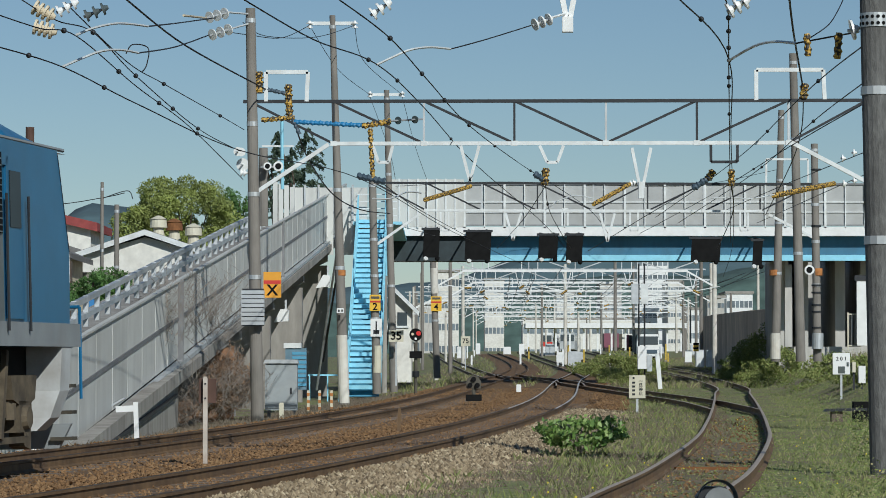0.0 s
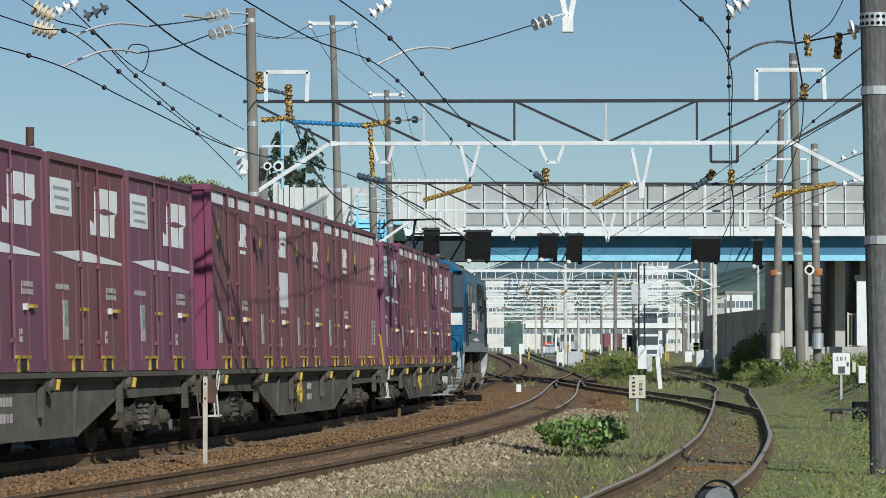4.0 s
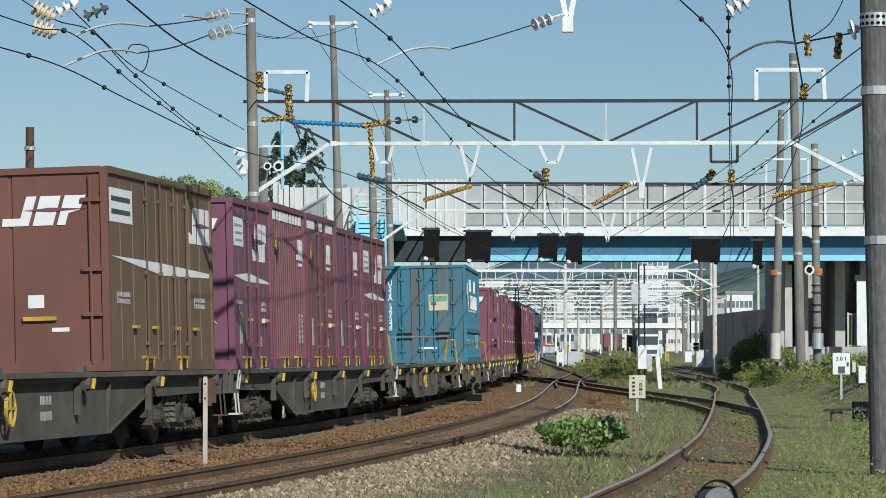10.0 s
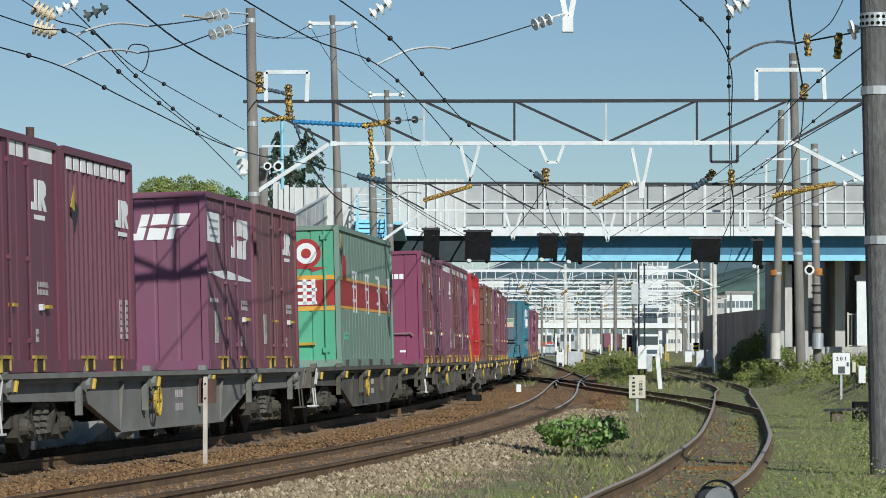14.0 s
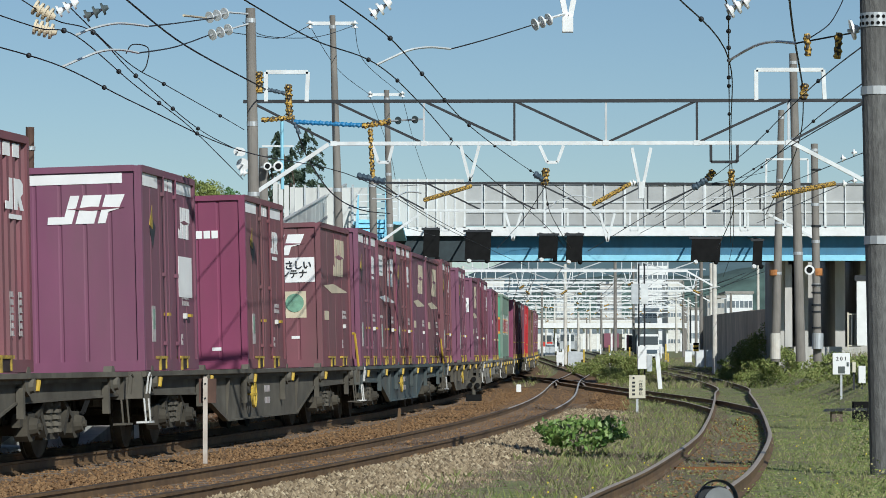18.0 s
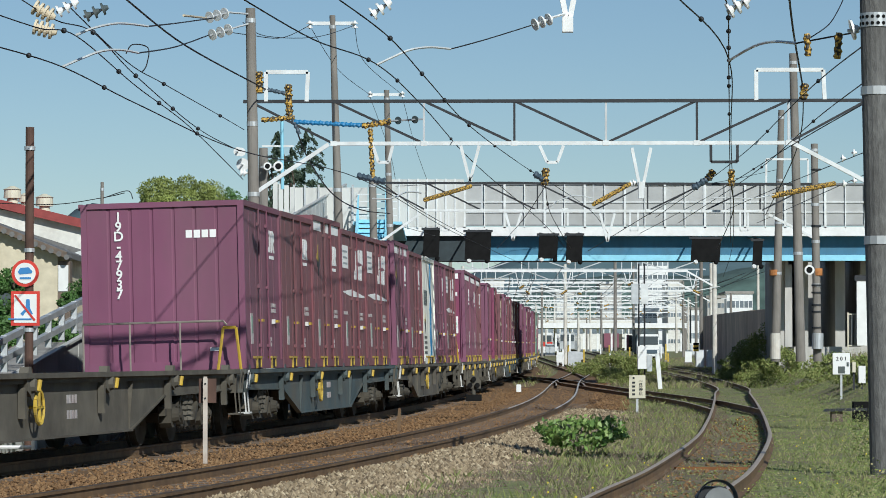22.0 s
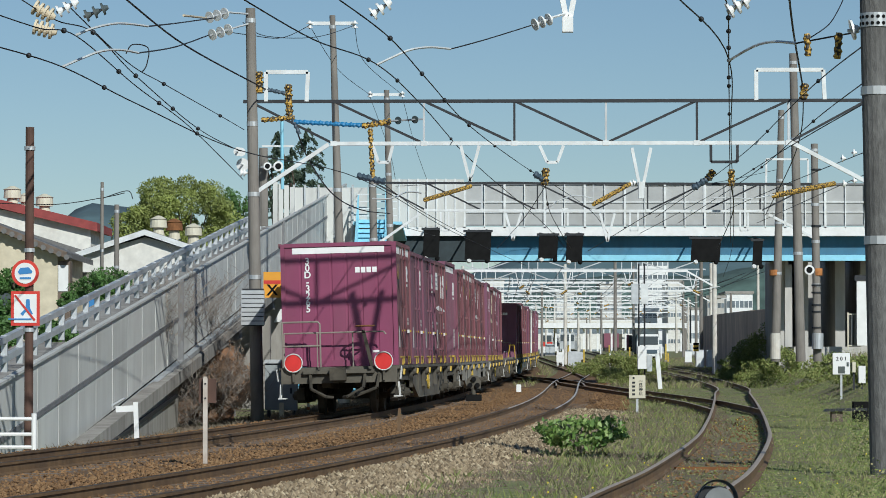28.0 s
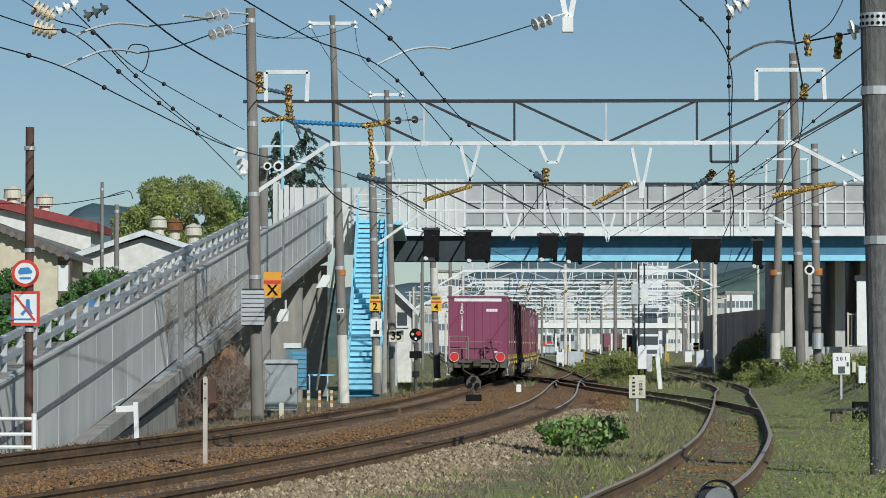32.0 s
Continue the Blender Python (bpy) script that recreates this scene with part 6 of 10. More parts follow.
def discs(p0, p1, n=3, r=0.12, m=None):
    """A string of ceramic discs between two fittings."""
    p0, p1 = Vector(p0), Vector(p1)
    th = thing("disc_insulator", Matrix.Translation(p0), "string of white ceramic insulator discs", "insulator", "disc insulators")
    d = p1 - p0
    bm = bm_new(); rod(bm, (0, 0, 0), d, 0.022, seg=6); part("pin", bm, M_STEEL, th)
    for i in range(n):
        c = d * ((i + 0.5) / n)
        u = d.normalized() * 0.03
        bm = bm_new(); rod(bm, c - u, c, r, r * 0.95, 16); rod(bm, c, c + u * 2, r * 0.55, r * 0.3, 12); part("disc", bm, m or M_CERAMIC, th)


def bracket(pts, r=0.035, m=None, label="pale steel hanger under a catenary beam"):
    th = thing("hanger_bracket", pose(0, 0, 0), label, "bracket", "hanger brackets")
    for a, b in zip(pts, pts[1:]):
        bm = bm_new(); bar(bm, a, b, r * 2, r * 2); part("leg", bm, m or M_WSTEEL, th)


# near gantry, mostly above the view: its right-hand pole stands beside the siding
truss("gantry_beam", (-8.9, 40, 8.0), (5.2, 40, 8.0), 1.03, [k / 7 for k in range(1, 7)], 3)
concrete_pole((-8.9, 40, -0.9), (-8.9, 40, 8.4), 0.17, 0.15, "thick grey concrete catenary pole")

# contact and carrier wires of the three tracks
wire([(-5.60, 41.0, 4.99), (-5.05, 44.0, 4.99), (-4.38, 48.0, 4.80), (-3.63, 60.0, 4.95), (-1.84, 75.0, 5.32), (0.31, 112.0, 5.74), (3.73, 150.0, 5.84)], 0.012, (0.1, 0.28, 0.45))
wire([(-5.70, 42.0, 5.49), (-5.37, 44.0, 5.51), (-5.10, 46.0, 5.61), (-4.83, 52.0, 5.44), (-4.60, 60.0, 5.40), (-4.23, 70.0, 5.03)], 0.011, (0.35, 0.55, 0.7), bead_r=0.05)
wire([(-5.67, 44.0, 5.93), (-5.38, 46.0, 5.83), (-5.08, 48.0, 5.87), (-4.83, 52.0, 5.60), (-4.59, 62.0, 5.51), (-4.41, 72.0, 5.76)], 0.011, (0.4, 0.6, 0.72, 0.8), bead_r=0.05)
wire([(-5.26, 46.0, 6.08), (-4.97, 52.0, 5.82), (-4.81, 57.0, 5.91), (-4.58, 68.0, 6.22), (-4.51, 75.0, 6.45)], 0.011, (0.5, 0.75), bead_r=0.048)
wire([(-5.29, 55.0, 7.16), (-4.97, 64.0, 7.26), (-4.02, 75.0, 7.37)], 0.022, (), label="thick black feeder cable to the pole")
wire([(-2.46, 40.0, 5.47), (-1.76, 45.0, 5.46), (-1.00, 50.0, 5.59), (-0.36, 62.0, 5.91), (0.81, 85.0, 6.32), (3.45, 115.0, 6.18), (6.17, 160.0, 6.72)], 0.013, (0.33, 0.42, 0.6))
wire([(-1.27, 40.0, 5.45), (-0.72, 45.0, 5.48), (-0.24, 52.0, 5.53), (0.51, 65.0, 5.80), (1.97, 85.0, 6.32), (5.22, 115.0, 6.50), (8.35, 160.0, 6.99)], 0.012, (0.17, 0.33, 0.42, 0.5, 0.6, 0.7), bead_r=0.048)
wire([(2.70, 38.0, 5.24), (4.24, 49.0, 5.56), (6.09, 70.0, 5.84), (10.06, 115.0, 5.48), (14.37, 170.0, 5.92)], 0.013, (0.12, 0.25))
wire([(3.48, 41.0, 5.59), (3.71, 43.0, 5.62), (4.32, 50.0, 5.54), (6.06, 70.0, 5.84), (9.98, 115.0, 5.48)], 0.012, (0.3, 0.38, 0.45, 0.55, 0.6, 0.68), bead_r=0.045)
wire([(5.76, 55.0, 7.19), (6.58, 62.0, 7.27), (8.15, 75.0, 7.48)], 0.025, (), label="thick black feeder cable")
wire([(8.17, 75.0, 7.28), (8.88, 82.0, 6.97), (9.67, 92.0, 6.76), (10.91, 112.0, 6.31)], 0.018, ())
wire([(5.59, 46.0, 6.16), (5.04, 43.0, 5.48), (4.54, 41.0, 5.07)], 0.01)
wire([(5.35, 42.0, 5.09), (6.07, 55.0, 5.63), (7.05, 80.0, 6.07), (7.38, 115.0, 6.36)], 0.012, (0.3, 0.55, 0.8))
wire([(6.12, 48.0, 5.15), (6.94, 62.0, 5.65), (7.92, 85.0, 6.03), (8.51, 120.0, 6.39)], 0.012, (0.35, 0.65))
wire([(6.63, 52.0, 5.17), (7.89, 75.0, 6.09), (8.75, 110.0, 6.78), (8.59, 150.0, 7.12)], 0.014, (0.5,))
wire([(9.55, 75.0, 5.94), (9.99, 95.0, 6.43), (10.15, 120.0, 6.82)], 0.013)
wire([(10.18, 80.0, 5.73), (10.79, 95.0, 6.06), (11.85, 125.0, 6.62)], 0.012)
wire([(-3.83, 95.0, 10.94), (-4.13, 85.0, 9.56), (-4.47, 76.0, 8.71), (-4.92, 74.0, 8.59)], 0.012)
wire([(-2.53, 95.0, 10.94), (-3.25, 85.0, 9.58), (-4.19, 78.0, 8.89), (-4.54, 75.0, 8.89)], 0.012)
wire([(-2.53, 95.0, 10.86), (-2.45, 103.0, 10.64), (-1.50, 122.0, 11.22)], 0.012)
wire([(-3.77, 95.0, 10.82), (-3.27, 104.0, 10.46), (-2.69, 122.0, 11.22)], 0.012)
wire([(-1.50, 122.0, 11.14), (-1.17, 140.0, 10.54), (-0.68, 165.0, 10.28)], 0.012)
wire([(-2.69, 122.0, 11.14), (-2.25, 140.0, 10.30), (-2.15, 150.0, 9.69)], 0.012)
wire([(-3.38, 75.0, 6.64), (-3.18, 78.0, 6.00), (-2.91, 88.0, 5.68), (-2.58, 105.0, 6.12), (-1.89, 118.0, 6.64)], 0.022, (), label="sagging black cable between the beams")
wire([(-1.48, 75.0, 5.32), (-0.71, 95.0, 5.65), (1.02, 130.0, 6.29)], 0.013)
wire([(2.32, 75.0, 5.19), (3.00, 92.0, 5.35), (4.82, 125.0, 5.66)], 0.013, (0.4,))
wire([(2.32, 75.0, 5.17), (2.21, 92.0, 5.19), (1.88, 115.0, 5.28)], 0.012)
wire([(5.64, 75.0, 5.10), (6.12, 98.0, 5.67), (6.11, 140.0, 6.11)], 0.014, (0.5,))
wire([(6.53, 75.0, 5.17), (8.73, 100.0, 5.73), (11.60, 140.0, 6.23)], 0.02)
for a in range(3):
    wire([(-1.75, 122.0, 7.84), (2.77, 140.0, 9.05), (9.94, 140.0, 8.86), (13.02, 128.0, 8.84)] if a == 0 else ([(-0.39, 162.0, 8.51), (7.00, 190.0, 8.13), (16.29, 205.0, 8.01)] if a == 1 else [(-1.96, 122.0, 6.48), (1.29, 165.0, 7.18), (5.97, 240.0, 7.58)]), 0.012)

# steady arms: pale bent tubes from the wires to the insulators
for pts in ([(-5.10, 46.0, 5.63), (-4.97, 47.0, 5.83), (-4.84, 48.5, 6.05), (-4.78, 50.0, 6.21), (-4.64, 52.0, 6.38)], [(-5.28, 46.0, 5.19), (-5.13, 47.0, 5.40), (-4.95, 48.0, 5.60), (-4.86, 50.0, 5.81), (-4.79, 52.0, 5.96)],
            [(-1.00, 50.0, 5.59), (-0.77, 50.5, 5.75), (-0.51, 51.0, 5.91), (-0.21, 52.0, 6.05), (0.12, 53.0, 6.12)], [(4.15, 48.0, 5.46), (4.21, 46.0, 5.41), (4.22, 44.0, 5.30), (4.29, 42.5, 5.18), (4.43, 41.5, 5.06)],
            [(-1.59, 75.0, 4.89), (-1.22, 76.0, 4.94), (-0.85, 78.0, 5.20), (-0.53, 80.0, 5.29)], [(3.09, 100.0, 5.87), (3.51, 100.0, 6.16), (4.11, 102.0, 6.41), (4.67, 103.0, 6.37)], [(7.39, 92.0, 5.79), (7.94, 92.0, 5.82), (8.66, 93.0, 5.84), (9.40, 94.0, 6.01)]):
    wire(pts, 0.024, (), "steady_arm", "pale bent steady arm of the catenary", M_WSTEEL)
wire([(-4.64, 52.0, 6.38), (-4.76, 60.0, 7.29), (-4.70, 68.0, 8.24)], 0.016)
wire([(-4.79, 52.0, 5.96), (-4.70, 58.0, 6.65), (-4.67, 66.0, 7.68)], 0.016)
wire([(0.12, 53.0, 6.12), (0.73, 56.0, 6.58), (1.60, 60.0, 7.24)], 0.014)
wire([(4.43, 41.5, 5.06), (4.81, 41.0, 5.09), (5.07, 40.3, 5.08)], 0.014)
wire([(-4.89, 51.0, 5.85), (-4.79, 51.0, 5.99), (-4.55, 51.0, 5.94), (-4.57, 51.0, 5.68), (-4.64, 51.0, 5.57)], 0.012, (), "jumper_loop", "looped jumper wire between two conductors")
discs((-5.57, 45.0, 5.91), (-5.30, 45.0, 5.77), 4, 0.11, M_BEIGE); discs((-5.57, 45.0, 5.64), (-5.28, 45.0, 5.56), 4, 0.11, M_BEIGE)
discs((-5.38, 46.0, 5.94), (-5.08, 46.0, 6.10), 3, 0.09); discs((-5.00, 46.0, 5.88), (-4.66, 46.0, 6.02), 3, 0.09, M_FRAME2)
discs((-5.19, 72.5, 8.72), (-4.73, 73.0, 8.90), 3, 0.13); discs((-5.13, 72.5, 8.33), (-4.64, 73.0, 8.55), 3, 0.13)
wire([(-4.71, 60.0, 7.42), (-5.01, 70.0, 8.45)], 0.03, (), "steady_arm", "pale bent steady arm of the catenary", M_BEIGE)
wire([(-4.73, 73.0, 8.90), (-4.41, 75.0, 9.08)], 0.03, (), "steady_arm", "pale bent steady arm of the catenary", M_WSTEEL)
wire([(-4.64, 73.0, 8.55), (-4.41, 75.0, 8.86)], 0.03, (), "steady_arm", "pale bent steady arm of the catenary", M_WSTEEL)
discs((-1.01, 46.0, 5.90), (-0.72, 46.0, 6.10), 3, 0.1); discs((1.63, 60.3, 7.27), (2.01, 60.5, 7.43), 3, 0.115)
discs((3.61, 42.0, 5.51), (3.89, 42.0, 5.68), 3, 0.11); discs((4.92, 40.2, 5.08), (5.07, 40.2, 5.12), 1, 0.13)
wire([(1.98, 60.5, 7.43), (2.28, 61.0, 7.57)], 0.03, (), "steady_arm", "pale bent steady arm of the catenary", M_WSTEEL)
bracket([(2.00, 61.0, 8.87), (2.29, 61.0, 7.40)], 0.05, M_WHITE); bracket([(2.61, 61.0, 8.87), (2.33, 61.0, 7.40)], 0.05, M_WHITE); bracket([(2.30, 61.0, 7.50), (2.30, 61.0, 7.22)], 0.1, M_WHITE)
truss("gantry_beam", (-9.0, 61, 9.6), (9.5, 61, 9.6), 0.9, [k / 9 for k in range(1, 9)], 4)
concrete_pole((-9.0, 61, -0.9), (-9.0, 61, 10.0), 0.17, 0.15, "thick grey concrete catenary pole")
concrete_pole((9.5, 61, -0.3), (9.5, 61, 10.0), 0.17, 0.15, "thick grey concrete catenary pole")
discs((-4.56, 74.8, 5.64), (-4.50, 75.2, 5.67), 1, 0.15); discs((-4.62, 74.0, 5.89), (-4.53, 75.0, 5.94), 2, 0.1); discs((-4.59, 75.0, 5.47), (-4.45, 75.0, 5.47), 2, 0.08)
for x, y in ((1488, 280), (1508, 270), (1490, 325), (1508, 320)):
    discs((9.36 + (x - 1488) / 75.0, 78, 0.905 + (663 - y) / 75.2), (9.36 + (x - 1478) / 75.0, 78, 0.905 + (663 - y) / 75.2), 1, 0.09)

for a, b, r in (((-4.18, 75.0, 7.77), (-4.16, 75.0, 7.28), 0.1), ((-3.51, 75.0, 7.48), (-3.48, 75.0, 6.77), 0.09), ((-4.12, 75.0, 6.67), (-3.36, 75.0, 6.73), 0.06), ((-1.84, 75.0, 6.53), (-1.18, 75.0, 6.64), 0.07), ((-1.65, 75.0, 6.48), (-1.59, 75.0, 5.35), 0.06),
                ((2.33, 75.0, 5.58), (2.30, 75.0, 5.19), 0.09), ((4.90, 108.0, 6.45), (6.33, 112.0, 7.35), 0.07), ((-0.49, 90.0, 5.65), (0.80, 98.0, 6.47), 0.06), ((6.21, 76.0, 5.59), (6.07, 76.0, 5.38), 0.09), ((6.53, 75.0, 5.55), (6.53, 75.0, 5.17), 0.08),
                ((9.47, 95.0, 6.03), (11.81, 100.0, 6.67), 0.075), ((4.51, 41.0, 5.13), (4.53, 41.0, 4.85), 0.045), ((4.85, 40.5, 5.09), (4.83, 40.5, 4.77), 0.05), ((8.20, 75.0, 7.50), (8.17, 75.0, 7.14), 0.1)):
    wrap(a, b, r)
wrap((-3.38, 75.0, 6.63), (-1.84, 75.0, 6.55), 0.055, (M_BLUESH, M_GREYSH), label="blue sheathed cable joint on the overhead line")
wrap((-4.02, 75.0, 7.37), (-3.54, 75.0, 7.27), 0.05, (M_GREYSH, M_GREYSH), label="slate-grey cable sheath on the overhead line")
wrap((-3.48, 75.0, 6.83), (-3.25, 75.0, 6.35), 0.05, (M_GREYSH, M_GREYSH), label="slate-grey cable sheath on the overhead line")
wrap((-1.95, 75.0, 5.41), (-1.31, 75.0, 5.27), 0.08, (M_GREYSH, M_BLACK), label="slate-grey cable sheath on the overhead line")
wrap((2.06, 75.0, 5.46), (2.35, 75.0, 5.27), 0.08, (M_GREYSH, M_BLACK), label="slate-grey cable sheath on the overhead line")
wrap((5.73, 76.0, 5.17), (6.12, 76.0, 5.43), 0.08, (M_GREYSH, M_GREYSH), label="slate-grey cable sheath on the overhead line")
discs((-1.20, 75.0, 6.65), (-0.44, 76.0, 6.77), 2, 0.09, M_FRAME2); discs((6.33, 112.0, 7.35), (6.52, 112.0, 7.42), 2, 0.12)

# hangers on the two beams
bracket([(-1.59, 75.0, 6.09), (-1.46, 75.0, 5.71), (-1.23, 75.0, 5.71), (-1.14, 75.0, 6.09)]); bracket([(0.40, 75.0, 6.09), (0.61, 75.0, 5.27), (0.82, 75.0, 6.09)]); bracket([(2.19, 75.0, 6.09), (2.36, 75.0, 5.71), (2.59, 75.0, 5.71), (2.73, 75.0, 6.09)])
bracket([(4.28, 75.0, 6.04), (4.49, 75.0, 4.98), (4.71, 75.0, 6.04)]); bracket([(4.49, 75.0, 5.27), (4.49, 75.0, 4.89)], 0.06)
bracket([(6.07, 75.0, 6.17), (6.07, 75.0, 5.72), (6.67, 75.0, 5.72), (6.67, 75.0, 6.17)], 0.03, M_DSTEEL, "dark steel frame under a catenary beam")
bracket([(-4.01, 75.0, 7.09), (-4.01, 75.0, 7.76), (-3.06, 75.0, 7.76), (-3.09, 75.0, 7.09)], 0.045); bracket([(7.10, 75.0, 7.12), (7.10, 75.0, 7.81), (8.62, 75.0, 7.81), (8.65, 75.0, 7.14)], 0.045)
bracket([(11.22, 115.0, 7.54), (11.23, 115.0, 8.38), (12.68, 115.0, 8.38), (12.68, 115.0, 7.54)], 0.035); bracket([(2.18, 115.0, 6.50), (2.43, 115.0, 5.57), (2.71, 115.0, 6.50)], 0.04); bracket([(5.45, 115.0, 6.50), (5.71, 115.0, 5.52), (5.96, 115.0, 6.50)], 0.04)
bracket([(4.14, 115.0, 6.07), (4.14, 115.0, 6.65), (4.34, 115.0, 6.65), (4.33, 115.0, 6.07)], 0.03)
for x in (780, 1115, 1310):
    bracket([(0.00 + (x - 784) / 51.0, 115, 6.55), (0.00 + (x - 784) / 51.0, 115, 5.9), (0.00 + (x - 770) / 51.0, 115, 5.9), (0.00 + (x - 770) / 51.0, 115, 6.55)], 0.03)
for a, b in (((-3.83, 95.0, 10.99), (-2.53, 95.0, 10.99)), ((-2.75, 122.0, 11.22), (-1.44, 122.0, 11.22))):
    bracket([a, b], 0.05, None, "pale steel crossarm on a pole")
for q in ((-3.83, 95.0, 10.94), (-2.53, 95.0, 10.94), (-2.69, 122.0, 11.22), (-1.50, 122.0, 11.22)):
    discs((q[0], q[1] - 0.1, q[2] - 0.12), (q[0], q[1] - 0.1, q[2] + 0.12), 2, 0.1)


# ================= signs and fittings on the poles =================
def board(name, c, w, h, m, label, post=None, category="sign", lines=(), text=None, tsize=0.2, tmat=None, tz=0.0, rim=None):
    """A flat sign plate facing the track, on an optional post."""
    th = thing(name, Matrix.Translation(Vector(c)), label, category)
    bm = bm_new(); box(bm, -w / 2, w / 2, -0.015, 0.015, -h / 2, h / 2); part("plate", bm, m, th)
    if rim:
        bm = bm_new(); t = 0.05
        for a in ((-w / 2, w / 2, h / 2 - t, h / 2), (-w / 2, w / 2, -h / 2, -h / 2 + t), (-w / 2, -w / 2 + t, -h / 2, h / 2), (w / 2 - t, w / 2, -h / 2, h / 2)):
            box(bm, a[0], a[1], -0.022, -0.012, a[2], a[3])
        part("border", bm, rim, th)
    for x, z, lw, lh, lm in lines:
        bm = bm_new(); box(bm, x - lw / 2, x + lw / 2, -0.022, -0.012, z - lh / 2, z + lh / 2); part("bar", bm, lm, th)
    if text:
        letters(th, text, tsize, tmat or M_BLACK, pose(0, -0.02, tz, 90, 0, 0))
    if post:
        bm = bm_new(); bar(bm, (0, 0.04, -h / 2 - post), (0, 0.04, h / 2), 0.06, 0.05); part("post", bm, M_STEEL, th)
    return th


M_ORANGE = mat("orange_sign", (0.75, 0.34, 0.03), 0.5, var=0.06)
M_SIGNRED = mat("sign_red", (0.60, 0.045, 0.03), 0.5, var=0.06)
M_SIGNYEL = mat("sign_yellow", (0.78, 0.47, 0.04), 0.5, var=0.06)
M_SIGNBLUE = mat("sign_blue", (0.05, 0.22, 0.50), 0.5, var=0.06)
M_CREAM = mat("cream_sign", (0.62, 0.58, 0.45), 0.6, var=0.08, stain=(0.4, 0.35, 0.25), stain_amt=0.3)

board("warning_sign", (-3.85, 74.8, 2.93), 0.4, 0.58, M_ORANGE, "orange sign with a red stripe and a black cross", lines=((0, 0.06, 0.38, 0.08, M_SIGNRED),), text="X", tsize=0.34, tz=-0.13)
th = thing("slatted_box", Matrix.Translation((-4.28, 74.7, 2.42)), "grey slatted resistor box on a pole", "box")
for i in range(8):
    bm = bm_new(); box(bm, -0.26, 0.26, -0.1, 0.1, -0.4 + 0.1 * i, -0.32 + 0.1 * i); part("slat", bm, M_STEEL, th)
bm = bm_new(); box(bm, -0.24, 0.24, -0.08, 0.08, -0.42, 0.42); part("core", bm, M_DSTEEL, th)
board("number_sign", (-2.35, 114.8, 3.39), 0.38, 0.56, M_SIGNYEL, "yellow sign with the number two", lines=((0, 0.04, 0.38, 0.06, M_SIGNRED), (0, 0.18, 0.3, 0.08, M_FRAME)), text="2", tsize=0.34, tz=-0.14)
board("number_sign", (-0.33, 161.8, 4.36), 0.52, 0.72, M_SIGNYEL, "yellow sign with the number four", lines=((0, 0.08, 0.5, 0.07, M_SIGNRED), (0, 0.26, 0.4, 0.1, M_FRAME)), text="4", tsize=0.4, tz=-0.16)
board("pictogram_sign", (-2.31, 114.8, 2.53), 0.4, 0.62, M_WHITE, "white sign with a dark pictogram", lines=((0, 0.02, 0.05, 0.4, M_DSTEEL), (0, -0.15, 0.2, 0.14, M_DSTEEL)))
board("speed_sign", (-1.71, 121.0, 2.31), 0.54, 0.42, M_CREAM, "cream speed sign with the number thirty-five", post=1.6, text="35", tsize=0.42)
board("speed_sign", (1.43, 210.0, 3.02), 0.6, 0.62, M_CREAM, "cream speed sign with the number seventy-five", post=1.5, text="75", tsize=0.42)
board("stop_sign", (4.74, 81.0, 0.61), 0.4, 0.56, M_CREAM, "small cream trackside sign with two lines of dark writing", post=0.5,
      lines=tuple((-0.09, 0.1 - 0.095 * i, 0.075, 0.05, M_DSTEEL) for i in range(4)) + ((-0.09, 0.21, 0.05, 0.05, M_DSTEEL),))
letters(bpy.data.objects["stop_sign"], "\n".join("一旦停止"), 0.105, M_DSTEEL, pose(0.085, -0.018, -0.02, 90, 0, 0), "dark printed words", 0.95)
board("number_board", (11.50, 95.8, 1.22), 0.5, 0.62, M_WHITE, "white signal number board with the number 201", post=0.85, text="2 0 1", tsize=0.15, tmat=M_DSTEEL, tz=0.14, lines=((0.0, -0.18, 0.2, 0.2, M_FRAME2), (0.18, -0.02, 0.06, 0.12, M_FRAME2)))
board("white_plate", (-2.93, 94.6, 2.73), 0.2, 0.14, M_WHITE, "small white number plate on a pole", lines=((-0.04, 0, 0.04, 0.06, M_BLACK), (0.05, 0, 0.04, 0.06, M_BLACK)))

M_OBAND = mat("rusty_orange", (0.42, 0.17, 0.05), 0.8, var=0.25, scale=6)
# painted feet and orange bands on poles
for a, b, r, m, lb in (((-2.90, 95.0, 2.03), (-2.83, 95.0, 0.09), 0.158, M_POLE_W, "white painted foot of a pole"), ((12.82, 128.0, 2.50), (12.82, 128.0, 1.50), 0.2, M_POLE_W, "white painted foot of a pole"),
                       ((-2.93, 95.0, 3.90), (-2.93, 95.0, 3.74), 0.14, M_OBAND, "rusty orange band on a pole"), ((13.00, 115.0, 4.59), (13.00, 115.0, 4.34), 0.165, M_OBAND, "orange reflective band on a pole"),
                       ((12.79, 128.0, 4.95), (12.79, 128.0, 4.73), 0.19, M_OBAND, "orange reflective band on a pole"), ((-0.44, 162.0, 6.10), (-0.41, 162.0, 4.86), 0.19, M_POLE_W, "white painted sleeve on a pole"),
                       ((-2.29, 115.0, 1.91), (-2.29, 115.0, 0.97), 0.16, M_CREAM, "flaking cream paint on a pole"), ((12.97, 114.8, 2.34), (12.96, 114.8, 1.79), 0.2, M_STEEL, "grey box on a pole")):
    th = thing("pole_sleeve", pose(0, 0, 0), lb, "pole sleeve", "pole sleeves")
    bm = bm_new(); rod(bm, a, b, r, r, 16); part("sleeve", bm, m, th)
